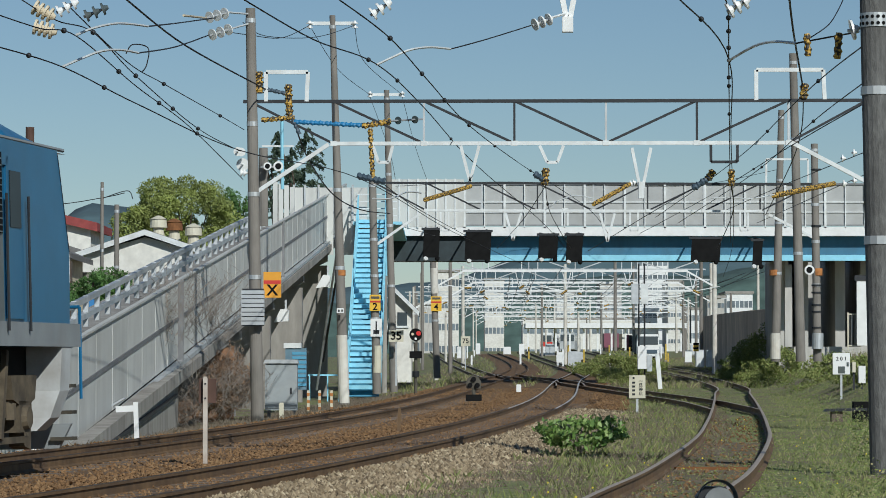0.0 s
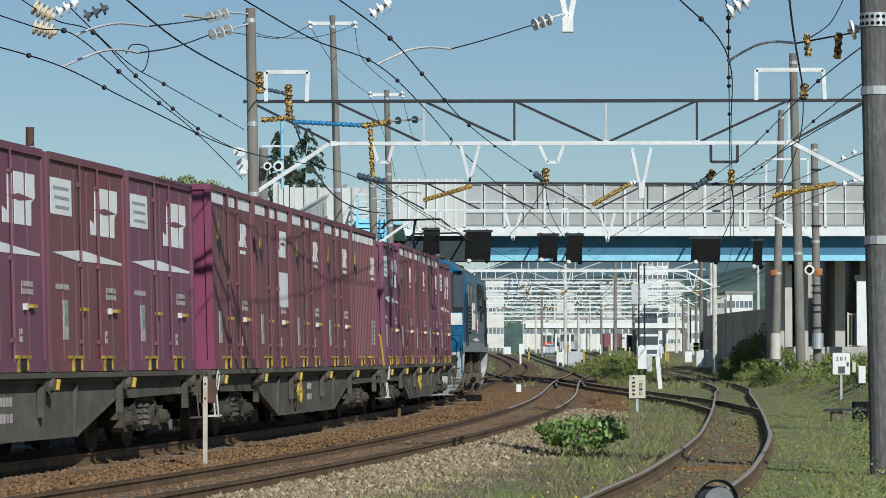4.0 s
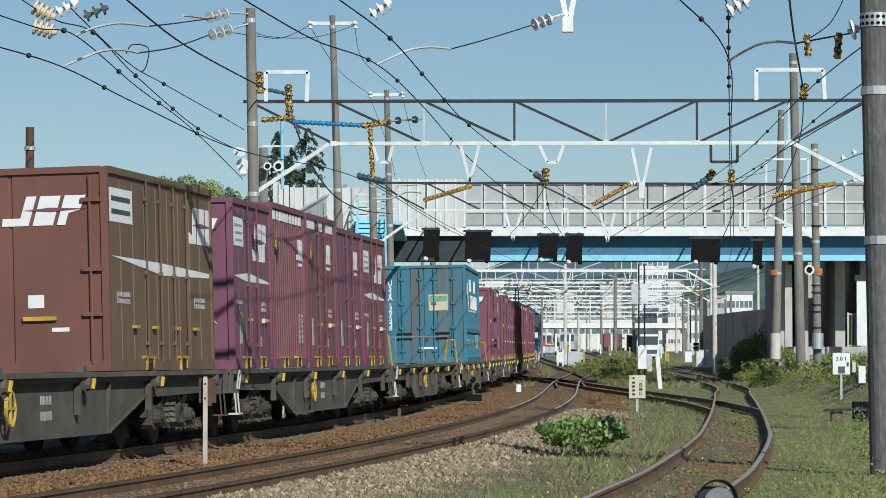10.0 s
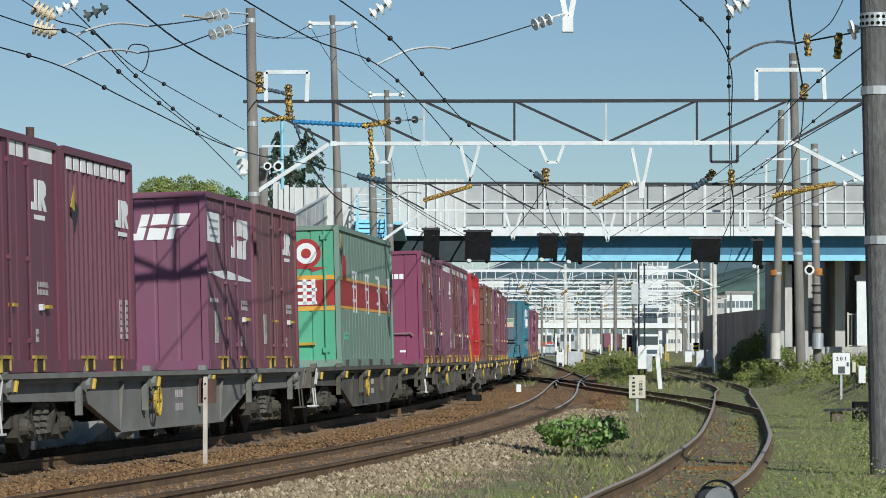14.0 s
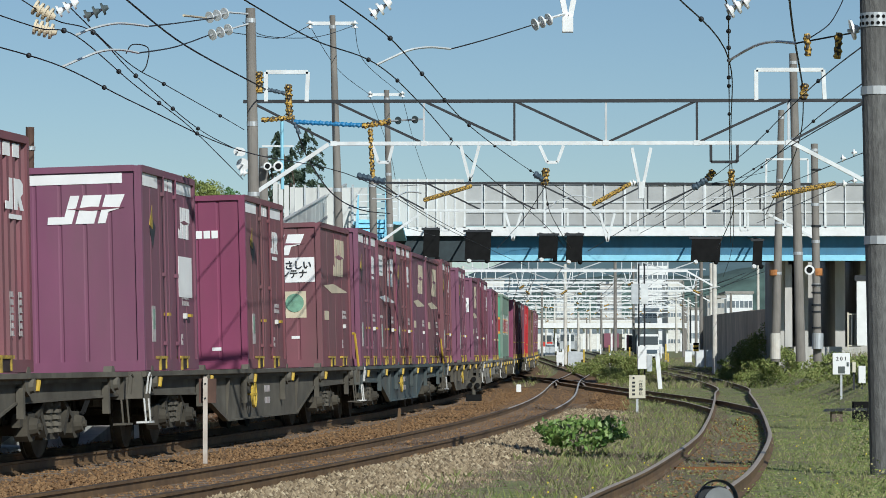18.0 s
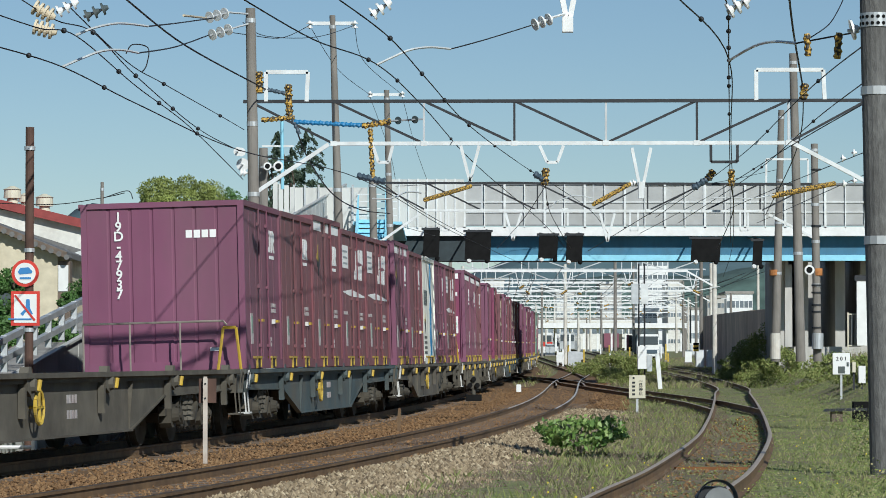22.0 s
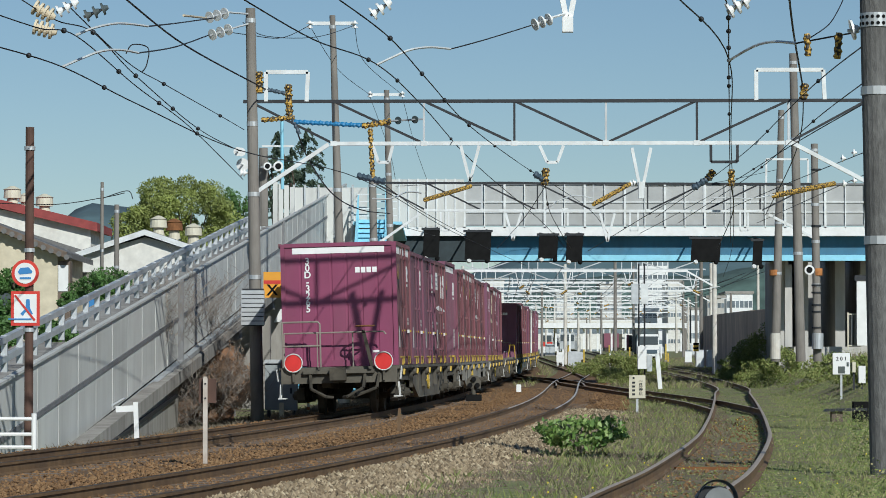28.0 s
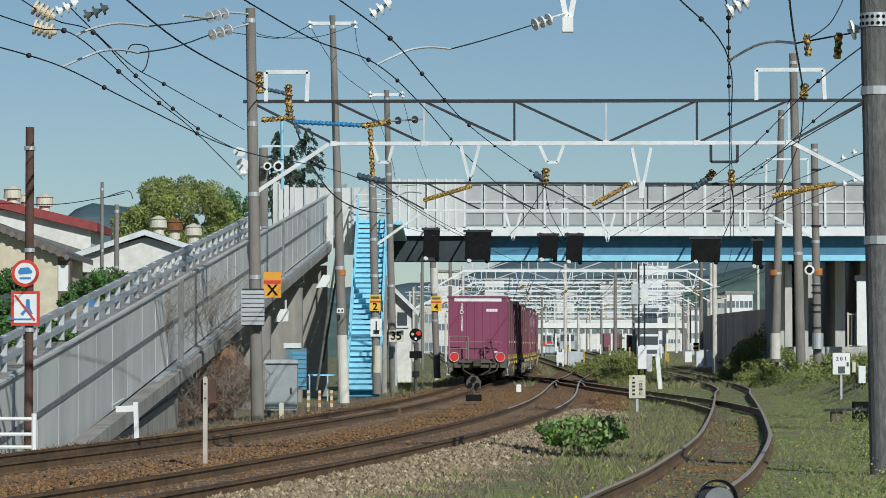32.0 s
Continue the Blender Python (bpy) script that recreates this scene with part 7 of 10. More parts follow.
for y in (300, 330, 400, 505, 518, 540, 552, 580):
    th = thing("pole_band", pose(0, 0, 0), "dark steel band on a pole", "pole band", "pole bands")
    z = 0.905 + (663 - y) * 115 / 5869
    bm = bm_new(); rod(bm, (12.95, 115, z - 0.03), (12.95, 115, z + 0.03), 0.17, seg=14); part("ring", bm, M_DSTEEL, th)
for c, r in (((12.59, 114.0, 4.50), 0.17), ((-4.55, 91.6, 6.66), 0.14), ((-4.85, 91.6, 6.66), 0.11)):
    th = thing("loudspeaker", Matrix.Translation(c), "white horn loudspeaker with a dark mouth", "loudspeaker", "horn loudspeakers")
    bm = bm_new(); rod(bm, (0, -0.12, 0), (0, 0.15, 0), r, r * 0.35, 18); part("horn", bm, M_WHITE, th)
    bm = bm_new(); rod(bm, (0, -0.135, 0), (0, -0.118, 0), r * 0.62, seg=16); part("mouth", bm, M_BLACK, th)
    bm = bm_new(); bar(bm, (0, 0.1, 0), (0.2 if r > 0.15 else -0.2, 0.2, 0), 0.05, 0.05); part("arm", bm, M_STEEL, th)
th = thing("lamp_post", pose(0, 0, 0), "light blue painted steel pole with a crossarm", "pole")
bm = bm_new(); rod(bm, (-4.46, 92.0, 6.05), (-4.48, 92.0, 7.94), 0.05, seg=8); part("shaft", bm, M_LBLUE, th)
bm = bm_new(); bar(bm, (-5.03, 92.0, 7.25), (-4.15, 92.0, 7.25), 0.05, 0.05); part("crossarm", bm, M_WSTEEL, th)
th = thing("stub_pole", pose(0, 0, 0), "short grey concrete pole behind the ramp", "pole")
bm = bm_new(); rod(bm, (-4.99, 92.0, 5.03), (-4.99, 92.0, 7.20), 0.14, 0.12, seg=12); part("shaft", bm, M_POLE, th)


# ================= trackside things =================
def post(c, h, w, m, label, name="trackside_post", tilt=0.0):
    th = thing(name, Matrix.Translation(c) @ pose(0, 0, 0, 0, tilt, 0), label, "post")
    bm = bm_new(); prism(bm, [(-w / 2, -w / 2), (w / 2, -w / 2), (w / 2, w / 2), (-w / 2, w / 2)], "z", -0.1, h); part("shaft", bm, m, th)
    bm = bm_new(); prism(bm, [(-w * 0.4, -w * 0.4), (w * 0.4, -w * 0.4), (w * 0.4, w * 0.4), (-w * 0.4, w * 0.4)], "z", h, h + 0.02); part("cap", bm, m, th)
    return th


M_OLDWHITE = mat("flaking_white_post", (0.56, 0.50, 0.43), 0.8, var=0.2, scale=6, stain=(0.22, 0.12, 0.08), stain_amt=0.7, stain_scale=3)
M_PLATE = mat("dark_rusty_plate", (0.10, 0.055, 0.04), 0.85, var=0.25, scale=5)
wp = post((-2.985, 41.7, -0.11), 0.97, 0.056, M_OLDWHITE, "weathered white wooden post with a rusty plate between the tracks")
bm = bm_new(); box(bm, -0.085, 0.135, 0.04, 0.055, 0.66, 0.965); part("rusty_plate", bm, M_PLATE, wp, "rust-brown steel plate")
for z in (0.72, 0.9):
    bm = bm_new(); rod(bm, (0.0, -0.04, z), (0.0, 0.06, z), 0.012, seg=6); part("bolt", bm, M_DSTEEL, wp)
post((-0.69, 52.0, 0.12), 0.24, 0.05, M_RAIL, "small rusty stake in the ballast", tilt=2)
post((8.37, 128.0, 0.45), 1.25, 0.16, M_WHITE, "leaning white post beside the siding", tilt=-5)
for x in (546, 566, 587):
    q = post((0.00 + (x - 784) / 65.2, 90, -0.16), 0.62, 0.07, M_CREAM, "weathered cream and rust banded marker post", "marker_post")
    for k in range(3):
        bm = bm_new(); box(bm, -0.038, 0.038, -0.038, 0.038, 0.1 + 0.19 * k, 0.19 + 0.19 * k); part("rusty_band", bm, M_OBAND, q)
post((-3.89, 80.0, -0.14), 0.35, 0.11, M_CREAM, "short cream marker post")
for x, y in ((613, 706), (918, 684)):
    post((0.00 + (x - 784) / 61.8, 95, 0.905 + (663 - y) / 61.8 - 0.06), 0.1, 0.14, M_WHITE, "small white marker stone", "marker_stone")

M_DULLBLUE = mat("dull_blue_machine", (0.13, 0.22, 0.28), 0.6, var=0.2)
th = thing("equipment_cabinet", Matrix.Translation((-4.15, 85.0, -0.23)), "grey steel equipment cabinet on short legs", "cabinet")
bm = bm_new(); box(bm, -0.41, 0.41, 0, 0.5, 0.22, 1.42); part("body", bm, M_CABGREY, th)
bm = bm_new(); box(bm, -0.37, 0.37, -0.02, 0.0, 0.28, 1.2); part("door", bm, M_CABGREY, th, "grey cabinet door")
bm = bm_new(); prism(bm, [(-0.45, 1.42), (0.45, 1.42), (0.41, 1.52), (-0.41, 1.52)], "y", -0.06, 0.56); part("roof", bm, M_STEEL, th)
for x in (-0.35, 0.3):
    bm = bm_new(); box(bm, x, x + 0.07, 0.03, 0.45, -0.25, 0.22); part("leg", bm, M_DSTEEL, th)
bm = bm_new(); box(bm, 0.24, 0.28, -0.05, -0.01, 0.65, 0.8); part("handle", bm, M_DSTEEL, th)
th = thing("equipment_cabinet", Matrix.Translation((-4.31, 96.0, 0.47)), "dull blue slatted machine with a pale cover", "machine")
bm = bm_new(); box(bm, -0.25, 0.35, 0, 0.5, 0, 1.2); part("body", bm, M_DULLBLUE, th)
for k in range(8):
    bm = bm_new(); box(bm, -0.05, 0.36, -0.02, 0.0, 0.1 + 0.13 * k, 0.18 + 0.13 * k); part("louvre", bm, M_BLUEG, th)
bm = bm_new(); box(bm, -0.3, 0.2, -0.05, 0.5, 1.2, 1.35); part("cover", bm, M_WSTEEL, th)


def dwarf_signal(c, s, label, lit=True):
    """A low shunting signal: foot, mast, hooded triangular head with lamps."""
    th = thing("dwarf_signal", Matrix.Translation(c), label, "signal", "dwarf signals")
    bm = bm_new(); box(bm, -0.24 * s, 0.24 * s, -0.15 * s, 0.15 * s, 0, 0.2 * s); part("foot", bm, M_BLACK, th)
    bm = bm_new(); rod(bm, (0, 0, 0.2 * s), (0, 0, 0.42 * s), 0.06 * s, seg=10); part("mast", bm, M_FRAME, th)
    bm = bm_new(); prism(bm, [(-0.22 * s, 0.38 * s), (0.22 * s, 0.38 * s), (0.22 * s, 0.6 * s), (0.12 * s, 0.76 * s), (-0.08 * s, 0.78 * s), (-0.22 * s, 0.62 * s)], "y", -0.08 * s, 0.1 * s); part("head", bm, M_FRAME, th)
    for x, z in ((-0.11, 0.48), (0.11, 0.48), (0.0, 0.66)):
        bm = bm_new(); rod(bm, (x * s, -0.16 * s, z * s), (x * s, -0.08 * s, z * s), 0.075 * s, seg=14); part("lamp_hood", bm, M_BLACK, th)
        bm = bm_new(); rod(bm, (x * s, -0.105 * s, z * s), (x * s, -0.085 * s, z * s), 0.06 * s, seg=14); part("lens", bm, M_STEEL, th)
    return th


dwarf_signal((0.85, 92.0, 0.17), 0.92, "low grey shunting signal standing on the ballast")
# far signal on a mast with a red light
th = thing("signal_mast", Matrix.Translation((-0.96, 117.0, 0.33)), "black railway signal with a red light on a short mast", "signal")
bm = bm_new(); rod(bm, (0, 0, -0.1), (0, 0, 1.7), 0.06, seg=10); part("mast", bm, M_FRAME, th)
bm = bm_new(); box(bm, -0.22, 0.22, -0.15, 0.15, 1.15, 1.4); part("box", bm, M_BLACK, th)
bm = bm_new(); rod(bm, (0, -0.08, 1.98), (0, 0.1, 1.98), 0.225, seg=24); part("head", bm, M_BLACK, th)
for x, z, m, r, lb in ((0.1, 2.03, M_REDDISC, 0.085, "red lens"), (-0.11, 2.0, M_BEIGE, 0.05, ""), (0.0, 1.84, M_WHITE, 0.045, "")):
    bm = bm_new(); rod(bm, (x, -0.12, z), (x, -0.08, z), r, seg=12); part("lens", bm, m, th, lb)
bm = bm_new(); rod(bm, (0, 0, 0.5), (0.0, -0.02, 0.7), 0.13, seg=12); part("motor", bm, M_DSTEEL, th)

# hooded lamp of a ground signal close to the eye
M_SLATE = mat("slate_hood", (0.10, 0.125, 0.14), 0.6, var=0.2, scale=9)
M_LAMPFACE = mat("dull_lamp_face", (0.20, 0.21, 0.21), 0.4, var=0.15, scale=9)
th = thing("ground_signal", Matrix.Translation((2.32, 28.5, -0.36)), "dark hooded ground signal lamp in the grass", "signal")
bm = bm_new(); prism(bm, [(-0.16, 0), (0.16, 0), (0.17, 0.2), (0.1, 0.3), (-0.08, 0.31), (-0.15, 0.22)], "y", -0.1, 0.16); part("housing", bm, M_DSTEEL, th)
bm = bm_new()
rings = [[bm.verts.new((0.02 + r * math.cos(a), y, 0.2 + r * math.sin(a))) for a in np.linspace(-0.3, math.pi + 0.15, 16)] for y, r in ((-0.22, 0.175), (-0.06, 0.15))]
for i in range(15):
    bm.faces.new((rings[0][i], rings[0][i + 1], rings[1][i + 1], rings[1][i]))
bmesh.ops.solidify(bm, geom=bm.faces[:], thickness=0.012); part("hood", bm, M_SLATE, th, "slate-grey lamp hood")
bm = bm_new(); rod(bm, (0.04, -0.16, 0.17), (0.04, -0.08, 0.17), 0.135, seg=24); part("lens", bm, M_LAMPFACE, th, "dull grey lamp face")

# point machine, white box and boards at the foot of the bank
th = thing("point_machine", Matrix.Translation((8.78, 72.0, -0.12)) @ Matrix.Scale(0.8, 4), "dark steel point machine beside the siding", "point machine")
bm = bm_new(); prism(bm, [(-0.65, 0.28), (-0.6, 0.35), (0.5, 0.38), (0.5, 0.3)], "y", -0.2, 0.3); part("lid", bm, M_DSTEEL, th)
bm = bm_new(); box(bm, -0.45, -0.15, -0.1, 0.25, -0.1, 0.28); part("leg", bm, M_GREYBALLAST, th)
bm = bm_new(); box(bm, 0.15, 0.55, -0.15, 0.3, -0.1, 0.55); part("motor", bm, M_BLACK, th)
for x, y, w, h in ((1524, 664, 0.2, 0.5), (1510, 645, 0.1, 0.3)):
    th = thing("relay_box", Matrix.Translation(((x - 784) / 61.1, 96, 0.905 + (663 - y - 14) / 61.1)), "small white relay box on a post", "box")
    bm = bm_new(); box(bm, -w / 2, w / 2, -0.1, 0.1, 0, h); part("body", bm, M_WHITE if w > 0.15 else M_CREAM, th)
    bm = bm_new(); bar(bm, (0, 0, -0.5), (0, 0, 0.0), 0.05, 0.05); part("post", bm, M_DSTEEL, th)
for x in (1238, 1257):
    th = thing("relay_cabinet", Matrix.Translation(((x - 784) / 29.3, 200, 1.35)), "grey relay cabinet beside the yard", "cabinet", "relay cabinets")
    bm = bm_new(); box(bm, -0.24, 0.24, 0, 0.5, 0, 1.05); part("body", bm, M_STEEL, th)
    bm = bm_new(); box(bm, -0.2, 0.2, -0.015, 0, 0.08, 0.95); part("door", bm, M_WSTEEL, th)
th = thing("signal_box", Matrix.Translation((8.00, 132.0, 0.93)), "white trackside control box with a thin mast", "cabinet")
bm = bm_new(); box(bm, -0.25, 0.1, 0, 0.4, 0.2, 1.1); part("body", bm, M_WHITE, th)
bm = bm_new(); box(bm, 0.12, 0.32, -0.02, 0.3, 0.1, 0.75); part("side_box", bm, M_STEEL, th)
for x in (-0.18, 0.05):
    bm = bm_new(); rod(bm, (x, 0.5, -0.2), (x, 0.5, 4.4), 0.035, seg=8); part("mast", bm, M_DSTEEL, th)
for x in (-0.34, 0.05):
    bm = bm_new(); box(bm, x - 0.14, x + 0.14, 0.35, 0.5, 2.8, 3.6); part("back_board", bm, M_WSTEEL if x > 0 else M_STEEL, th)
th = thing("marker_block", Matrix.Translation((14.50, 190.0, 2.24)), "yellow and black striped marker block", "marker")
for k in range(4):
    bm = bm_new(); box(bm, -0.16, 0.16, 0, 0.1, 0.12 * k, 0.12 * k + 0.12); part("stripe", bm, M_BLACK if k % 2 else M_SIGNYEL, th)


# ================= sign post and fence by the ramp foot =================
th = thing("sign_post", Matrix.Translation((-6.24, 50.0, -0.55)), "rusty dark brown steel pole with two traffic signs", "sign post")
bm = bm_new(); rod(bm, (0, 0, -0.1), (0, 0, 4.64 + 0.55), 0.068, 0.066, 14); part("pole", bm, M_PLATE, th)
for z in (4.84, 3.3, 2.1):
    bm = bm_new(); rod(bm, (0, 0, z), (0, 0, z + 0.06), 0.085, seg=14); part("clamp", bm, M_STEEL, th)
zc = 2.43 + 0.55
bm = bm_new(); rod(bm, (-0.05, -0.1, zc), (-0.05, -0.075, zc), 0.205, seg=32); r1 = part("round_sign", bm, M_SIGNRED, th, "round sign with red rim and blue vehicle shape")
bm = bm_new(); rod(bm, (-0.05, -0.108, zc), (-0.05, -0.1, zc), 0.158, seg=32); part("field", bm, M_WHITE, r1)
bm = bm_new(); prism(bm, [(-0.16, zc + 0.02), (-0.12, zc + 0.08), (0.0, zc + 0.09), (0.06, zc + 0.03), (0.05, zc - 0.0), (-0.13, zc - 0.02)], "y", -0.114, -0.106); part("shape", bm, M_SIGNBLUE, r1)
bm = bm_new(); box(bm, -0.13, 0.04, -0.114, -0.106, zc - 0.09, zc - 0.06); part("bar", bm, M_SIGNBLUE, r1)
zc = 1.90 + 0.55
bm = bm_new(); box(bm, -0.26, 0.17, -0.1, -0.08, zc - 0.26, zc + 0.26); s1 = part("square_sign", bm, M_SIGNRED, th, "square sign with red rim and a crossed blue shape")
bm = bm_new(); box(bm, -0.215, 0.125, -0.106, -0.098, zc - 0.215, zc + 0.215); part("field", bm, M_WHITE, s1)
bm = bm_new(); prism(bm, [(-0.12, zc - 0.08), (-0.04, zc + 0.0), (-0.03, zc + 0.14), (0.02, zc + 0.14), (0.03, zc), (0.07, zc - 0.08), (0.03, zc - 0.1), (-0.02, zc - 0.03), (-0.08, zc - 0.11)], "y", -0.112, -0.104); part("shape", bm, M_SIGNBLUE, s1)
bm = bm_new(); bar(bm, (-0.2, -0.113, zc + 0.2), (0.1, -0.113, zc - 0.18), 0.006, 0.03); part("slash", bm, M_SIGNRED, s1)
bm = bm_new(); box(bm, -0.3, 0.05, -0.12, -0.08, zc - 0.17, zc - 0.15); part("bar", bm, M_SIGNBLUE, s1)

th = thing("pipe_fence", pose(0, 49.2, 0), "white painted pipe fence at the foot of the ramp", "fence")
for z in (0.25, 0.02, -0.17):
    bm = bm_new(); rod(bm, (-6.71, 0, z), (-6.04, 0, z), 0.028, seg=8); part("rail", bm, M_WHITE, th)
for x in (-6.06, -6.65):
    bm = bm_new(); rod(bm, (x, 0, -0.6), (x, 0, 0.33), 0.04, seg=10); part("post", bm, M_WHITE, th)
th = thing("white_gate_post", Matrix.Translation((-4.97, 54.0, -0.26)), "white painted post with a sideways arm", "post")
bm = bm_new(); bar(bm, (0, 0, -0.1), (-0.03, 0, 0.72), 0.075, 0.075); part("post", bm, M_WHITE, th)
bm = bm_new(); bar(bm, (-0.35, 0, 0.6), (0.0, 0, 0.62), 0.06, 0.1); part("arm", bm, M_WHITE, th)
bm = bm_new(); bar(bm, (-0.42, 0.1, 0.66), (-0.22, 0.1, 0.78), 0.2, 0.03); part("flap", bm, M_STEEL, th)
rr = random.Random(9)
bm = bm_new()
for i in range(60):
    c = Vector((rr.uniform(-7.03, -6.46), 51.5 + rr.uniform(-0.5, 0.5), rr.uniform(-0.75, -0.3)))
    bmesh.ops.create_icosphere(bm, subdivisions=1, radius=rr.uniform(0.05, 0.16), matrix=Matrix.Translation(c) @ Matrix.Diagonal((1, 1, 0.6, 1)))
stuff("rubble", bm, M_WHITE, "pale broken rubble behind the pipe fence", "rubble")


# ================= blue stairs up to the bridge =================
def build_stairs():
    th = thing("outdoor_stairs", pose(0, 0, 0), "light blue painted steel stairs up to the bridge", "stairs")
    y0, y1, z0, z1 = 120.0, 129.0, 0.33, 6.75
    n = 33
    xl0, xr0, xl1, xr1 = -3.48, -2.27, -3.30, -2.20
    for i in range(n):
        f = i / (n - 1)
        y, z = y0 + (y1 - y0) * f, z0 + (z1 - z0) * f
        xl, xr = xl0 + (xl1 - xl0) * f, xr0 + (xr1 - xr0) * f
        bm = bm_new(); box(bm, xl, xr, y, y + 0.29, z + 0.165, z + 0.19); part("tread", bm, M_LBLUE, th)
        bm = bm_new(); box(bm, xl, xr, y + 0.0, y + 0.015, z + 0.055, z + 0.165); part("riser", bm, M_LBLUE, th)
    for a, b in ((xl0, xl1), (xr0, xr1)):
        bm = bm_new(); bar(bm, (a, y0 - 0.2, z0 + 0.05), (b, y1 + 0.2, z1 + 0.2), 0.07, 0.42); part("stringer", bm, M_LBLUE, th)
        bm = bm_new(); bar(bm, (a, y0 - 0.2, z0 + 1.0), (b, y1 + 0.2, z1 + 1.12), 0.05, 0.06); part("handrail", bm, M_LBLUE, th)
        for k in range(8):
            f = k / 7
            bm = bm_new(); bar(bm, (a + (b - a) * f, y0 + (y1 - y0) * f, z0 + (z1 - z0) * f), (a + (b - a) * f, y0 + (y1 - y0) * f, z0 + (z1 - z0) * f + 1.0), 0.05, 0.05); part("baluster", bm, M_LBLUE, th)
    # Plate added behind the open risers so the gaps read dark.
    bm = bm_new(); bar(bm, ((xl0 + xr0) / 2, y0 + 0.25, z0 - 0.22), ((xl1 + xr1) / 2, y1 + 0.25, z1 - 0.22), 1.1, 0.03); part("soffit", bm, M_BLUEG, th, "blue plate added behind the treads to darken the gaps")
    bm = bm_new(); bar(bm, (xr1 + 0.0, y1, z1 - 2.0), (xr1 + 0.05, y1, z1 + 1.4), 0.18, 0.25); part("end_panel", bm, M_LBLUE, th)
    bm = bm_new(); box(bm, xl1 - 0.2, xr1 + 0.6, y1 + 0.2, 145.2, z1, z1 + 0.12); part("landing", bm, M_LBLUE, th)
    for x in (xl1, xr1 - 0.1):
        bm = bm_new(); rod(bm, (x, y1 + 0.6, 0.2), (x, y1 + 0.6, z1), 0.12, seg=12); part("column", bm, M_CONC, th)
    for k in range(4):
        bm = bm_new(); bar(bm, (xl1 - 0.1, y1 + 0.3, z1 + 0.35 + 0.28 * k), (xr1 + 0.4, y1 + 0.3, z1 + 0.35 + 0.28 * k), 0.04, 0.04); part("landing_rail", bm, M_WSTEEL, th)


build_stairs()


# ================= under the ramp =================
def build_underside():
    for d, w in ((92, 0.7), (104, 0.8), (118, 0.9), (132, 1.0)):
        x, y, z = ramp_pt(d, 1.2)
        th = thing("ramp_pier", Matrix.Translation((x, y, 0)), "grey concrete pier holding up the ramp", "pier", "ramp piers")
        bm = bm_new(); box(bm, -w / 2 - 0.6, w / 2 + 0.6, -0.45, 0.45, -1.0, z - 2.9); part("column", bm, M_CONC, th)
        bm = bm_new(); prism(bm, [(-2.2, z - 2.45), (1.1, z - 2.45), (1.1, z - 2.7), (0.6, z - 2.95), (-2.0, z - 2.95)], "y", -0.55, 0.55); part("cap_beam", bm, M_CONC, th)
    # retaining wall that closes the low end, then an earth-brown hoarding
    bm = bm_new()
    a, b = ramp_pt(46, 0.12), ramp_pt(80, 0.12)
    for p, q in ((a, b),):
        vs = [bm.verts.new(v) for v in ((p[0], p[1], -1.2), (q[0], q[1], -1.0), (q[0], q[1], q[2] - 1.85), (p[0], p[1], p[2] - 1.85))]
        bm.faces.new(vs)
    bmesh.ops.solidify(bm, geom=bm.faces[:], thickness=0.25)
    structure("retaining_wall", bm, M_CONC, "grey concrete retaining wall under the ramp")
    th = thing("hoarding", pose(0, 0, 0), "rust-brown sheet hoarding under the ramp", "hoarding")
    for i in range(9):
        d = 78 + 1.25 * i
        p, q = ramp_pt(d, 0.9), ramp_pt(d + 1.2, 0.9)
        bm = bm_new(); vs = [bm.verts.new(v) for v in ((p[0], p[1], -0.7), (q[0], q[1], -0.7), (q[0], q[1], min(q[2] - 2.4, 2.1)), (p[0], p[1], min(p[2] - 2.4, 2.1)))]
        bm.faces.new(vs); bmesh.ops.solidify(bm, geom=bm.faces[:], thickness=0.04); part("sheet", bm, M_RUSTWALL, th)
    bm = bm_new(); box(bm, -16.5, -10.5, 139.0, 139.4, -1, 5.2)
    structure("back_wall", bm, M_CONC, "shaded concrete wall behind the ramp piers")
    # low kerb wall running beside the ramp foot
    th = thing("kerb_wall", pose(0, 0, 0), "low sloping concrete kerb at the ramp foot", "kerb")
    bm = bm_new(); bar(bm, (-6.10, 54.0, -0.49), (-5.70, 86.0, 1.83), 0.3, 0.28); part("kerb", bm, M_CONC, th)
    bm = bm_new(); prism(bm, [(54.3, -0.95), (74.0, -0.95), (74.0, 0.86), (54.3, -0.56)], "x", -6.02, -5.9); part("footing", bm, M_CONC, th)
    bm = bm_new(); bar(bm, (-5.87, 53.0, -0.60), (-5.85, 73.0, 0.45), 0.06, 0.07); part("pipe", bm, M_DSTEEL, th)
    th = thing("floodlight", Matrix.Translation((-3.99, 112.0, 4.02)), "white floodlight hanging under the ramp", "lamp", "floodlights")
    bm = bm_new(); prism(bm, [(-0.3, -0.2), (0.15, -0.15), (0.2, 0.22), (-0.05, 0.25)], "y", -0.2, 0.2); part("housing", bm, M_WHITE, th)
    bm = bm_new(); bar(bm, (0.1, 0, 0.2), (0.1, 0, 0.55), 0.06, 0.06); part("arm", bm, M_STEEL, th)
    th = thing("floodlight", Matrix.Translation((-4.84, 100.0, 2.66)), "white floodlight hanging under the ramp", "lamp", "floodlights")
    bm = bm_new(); prism(bm, [(-0.25, -0.18), (0.18, -0.15), (0.2, 0.2), (-0.05, 0.22)], "y", -0.2, 0.2); part("housing", bm, M_WHITE, th)
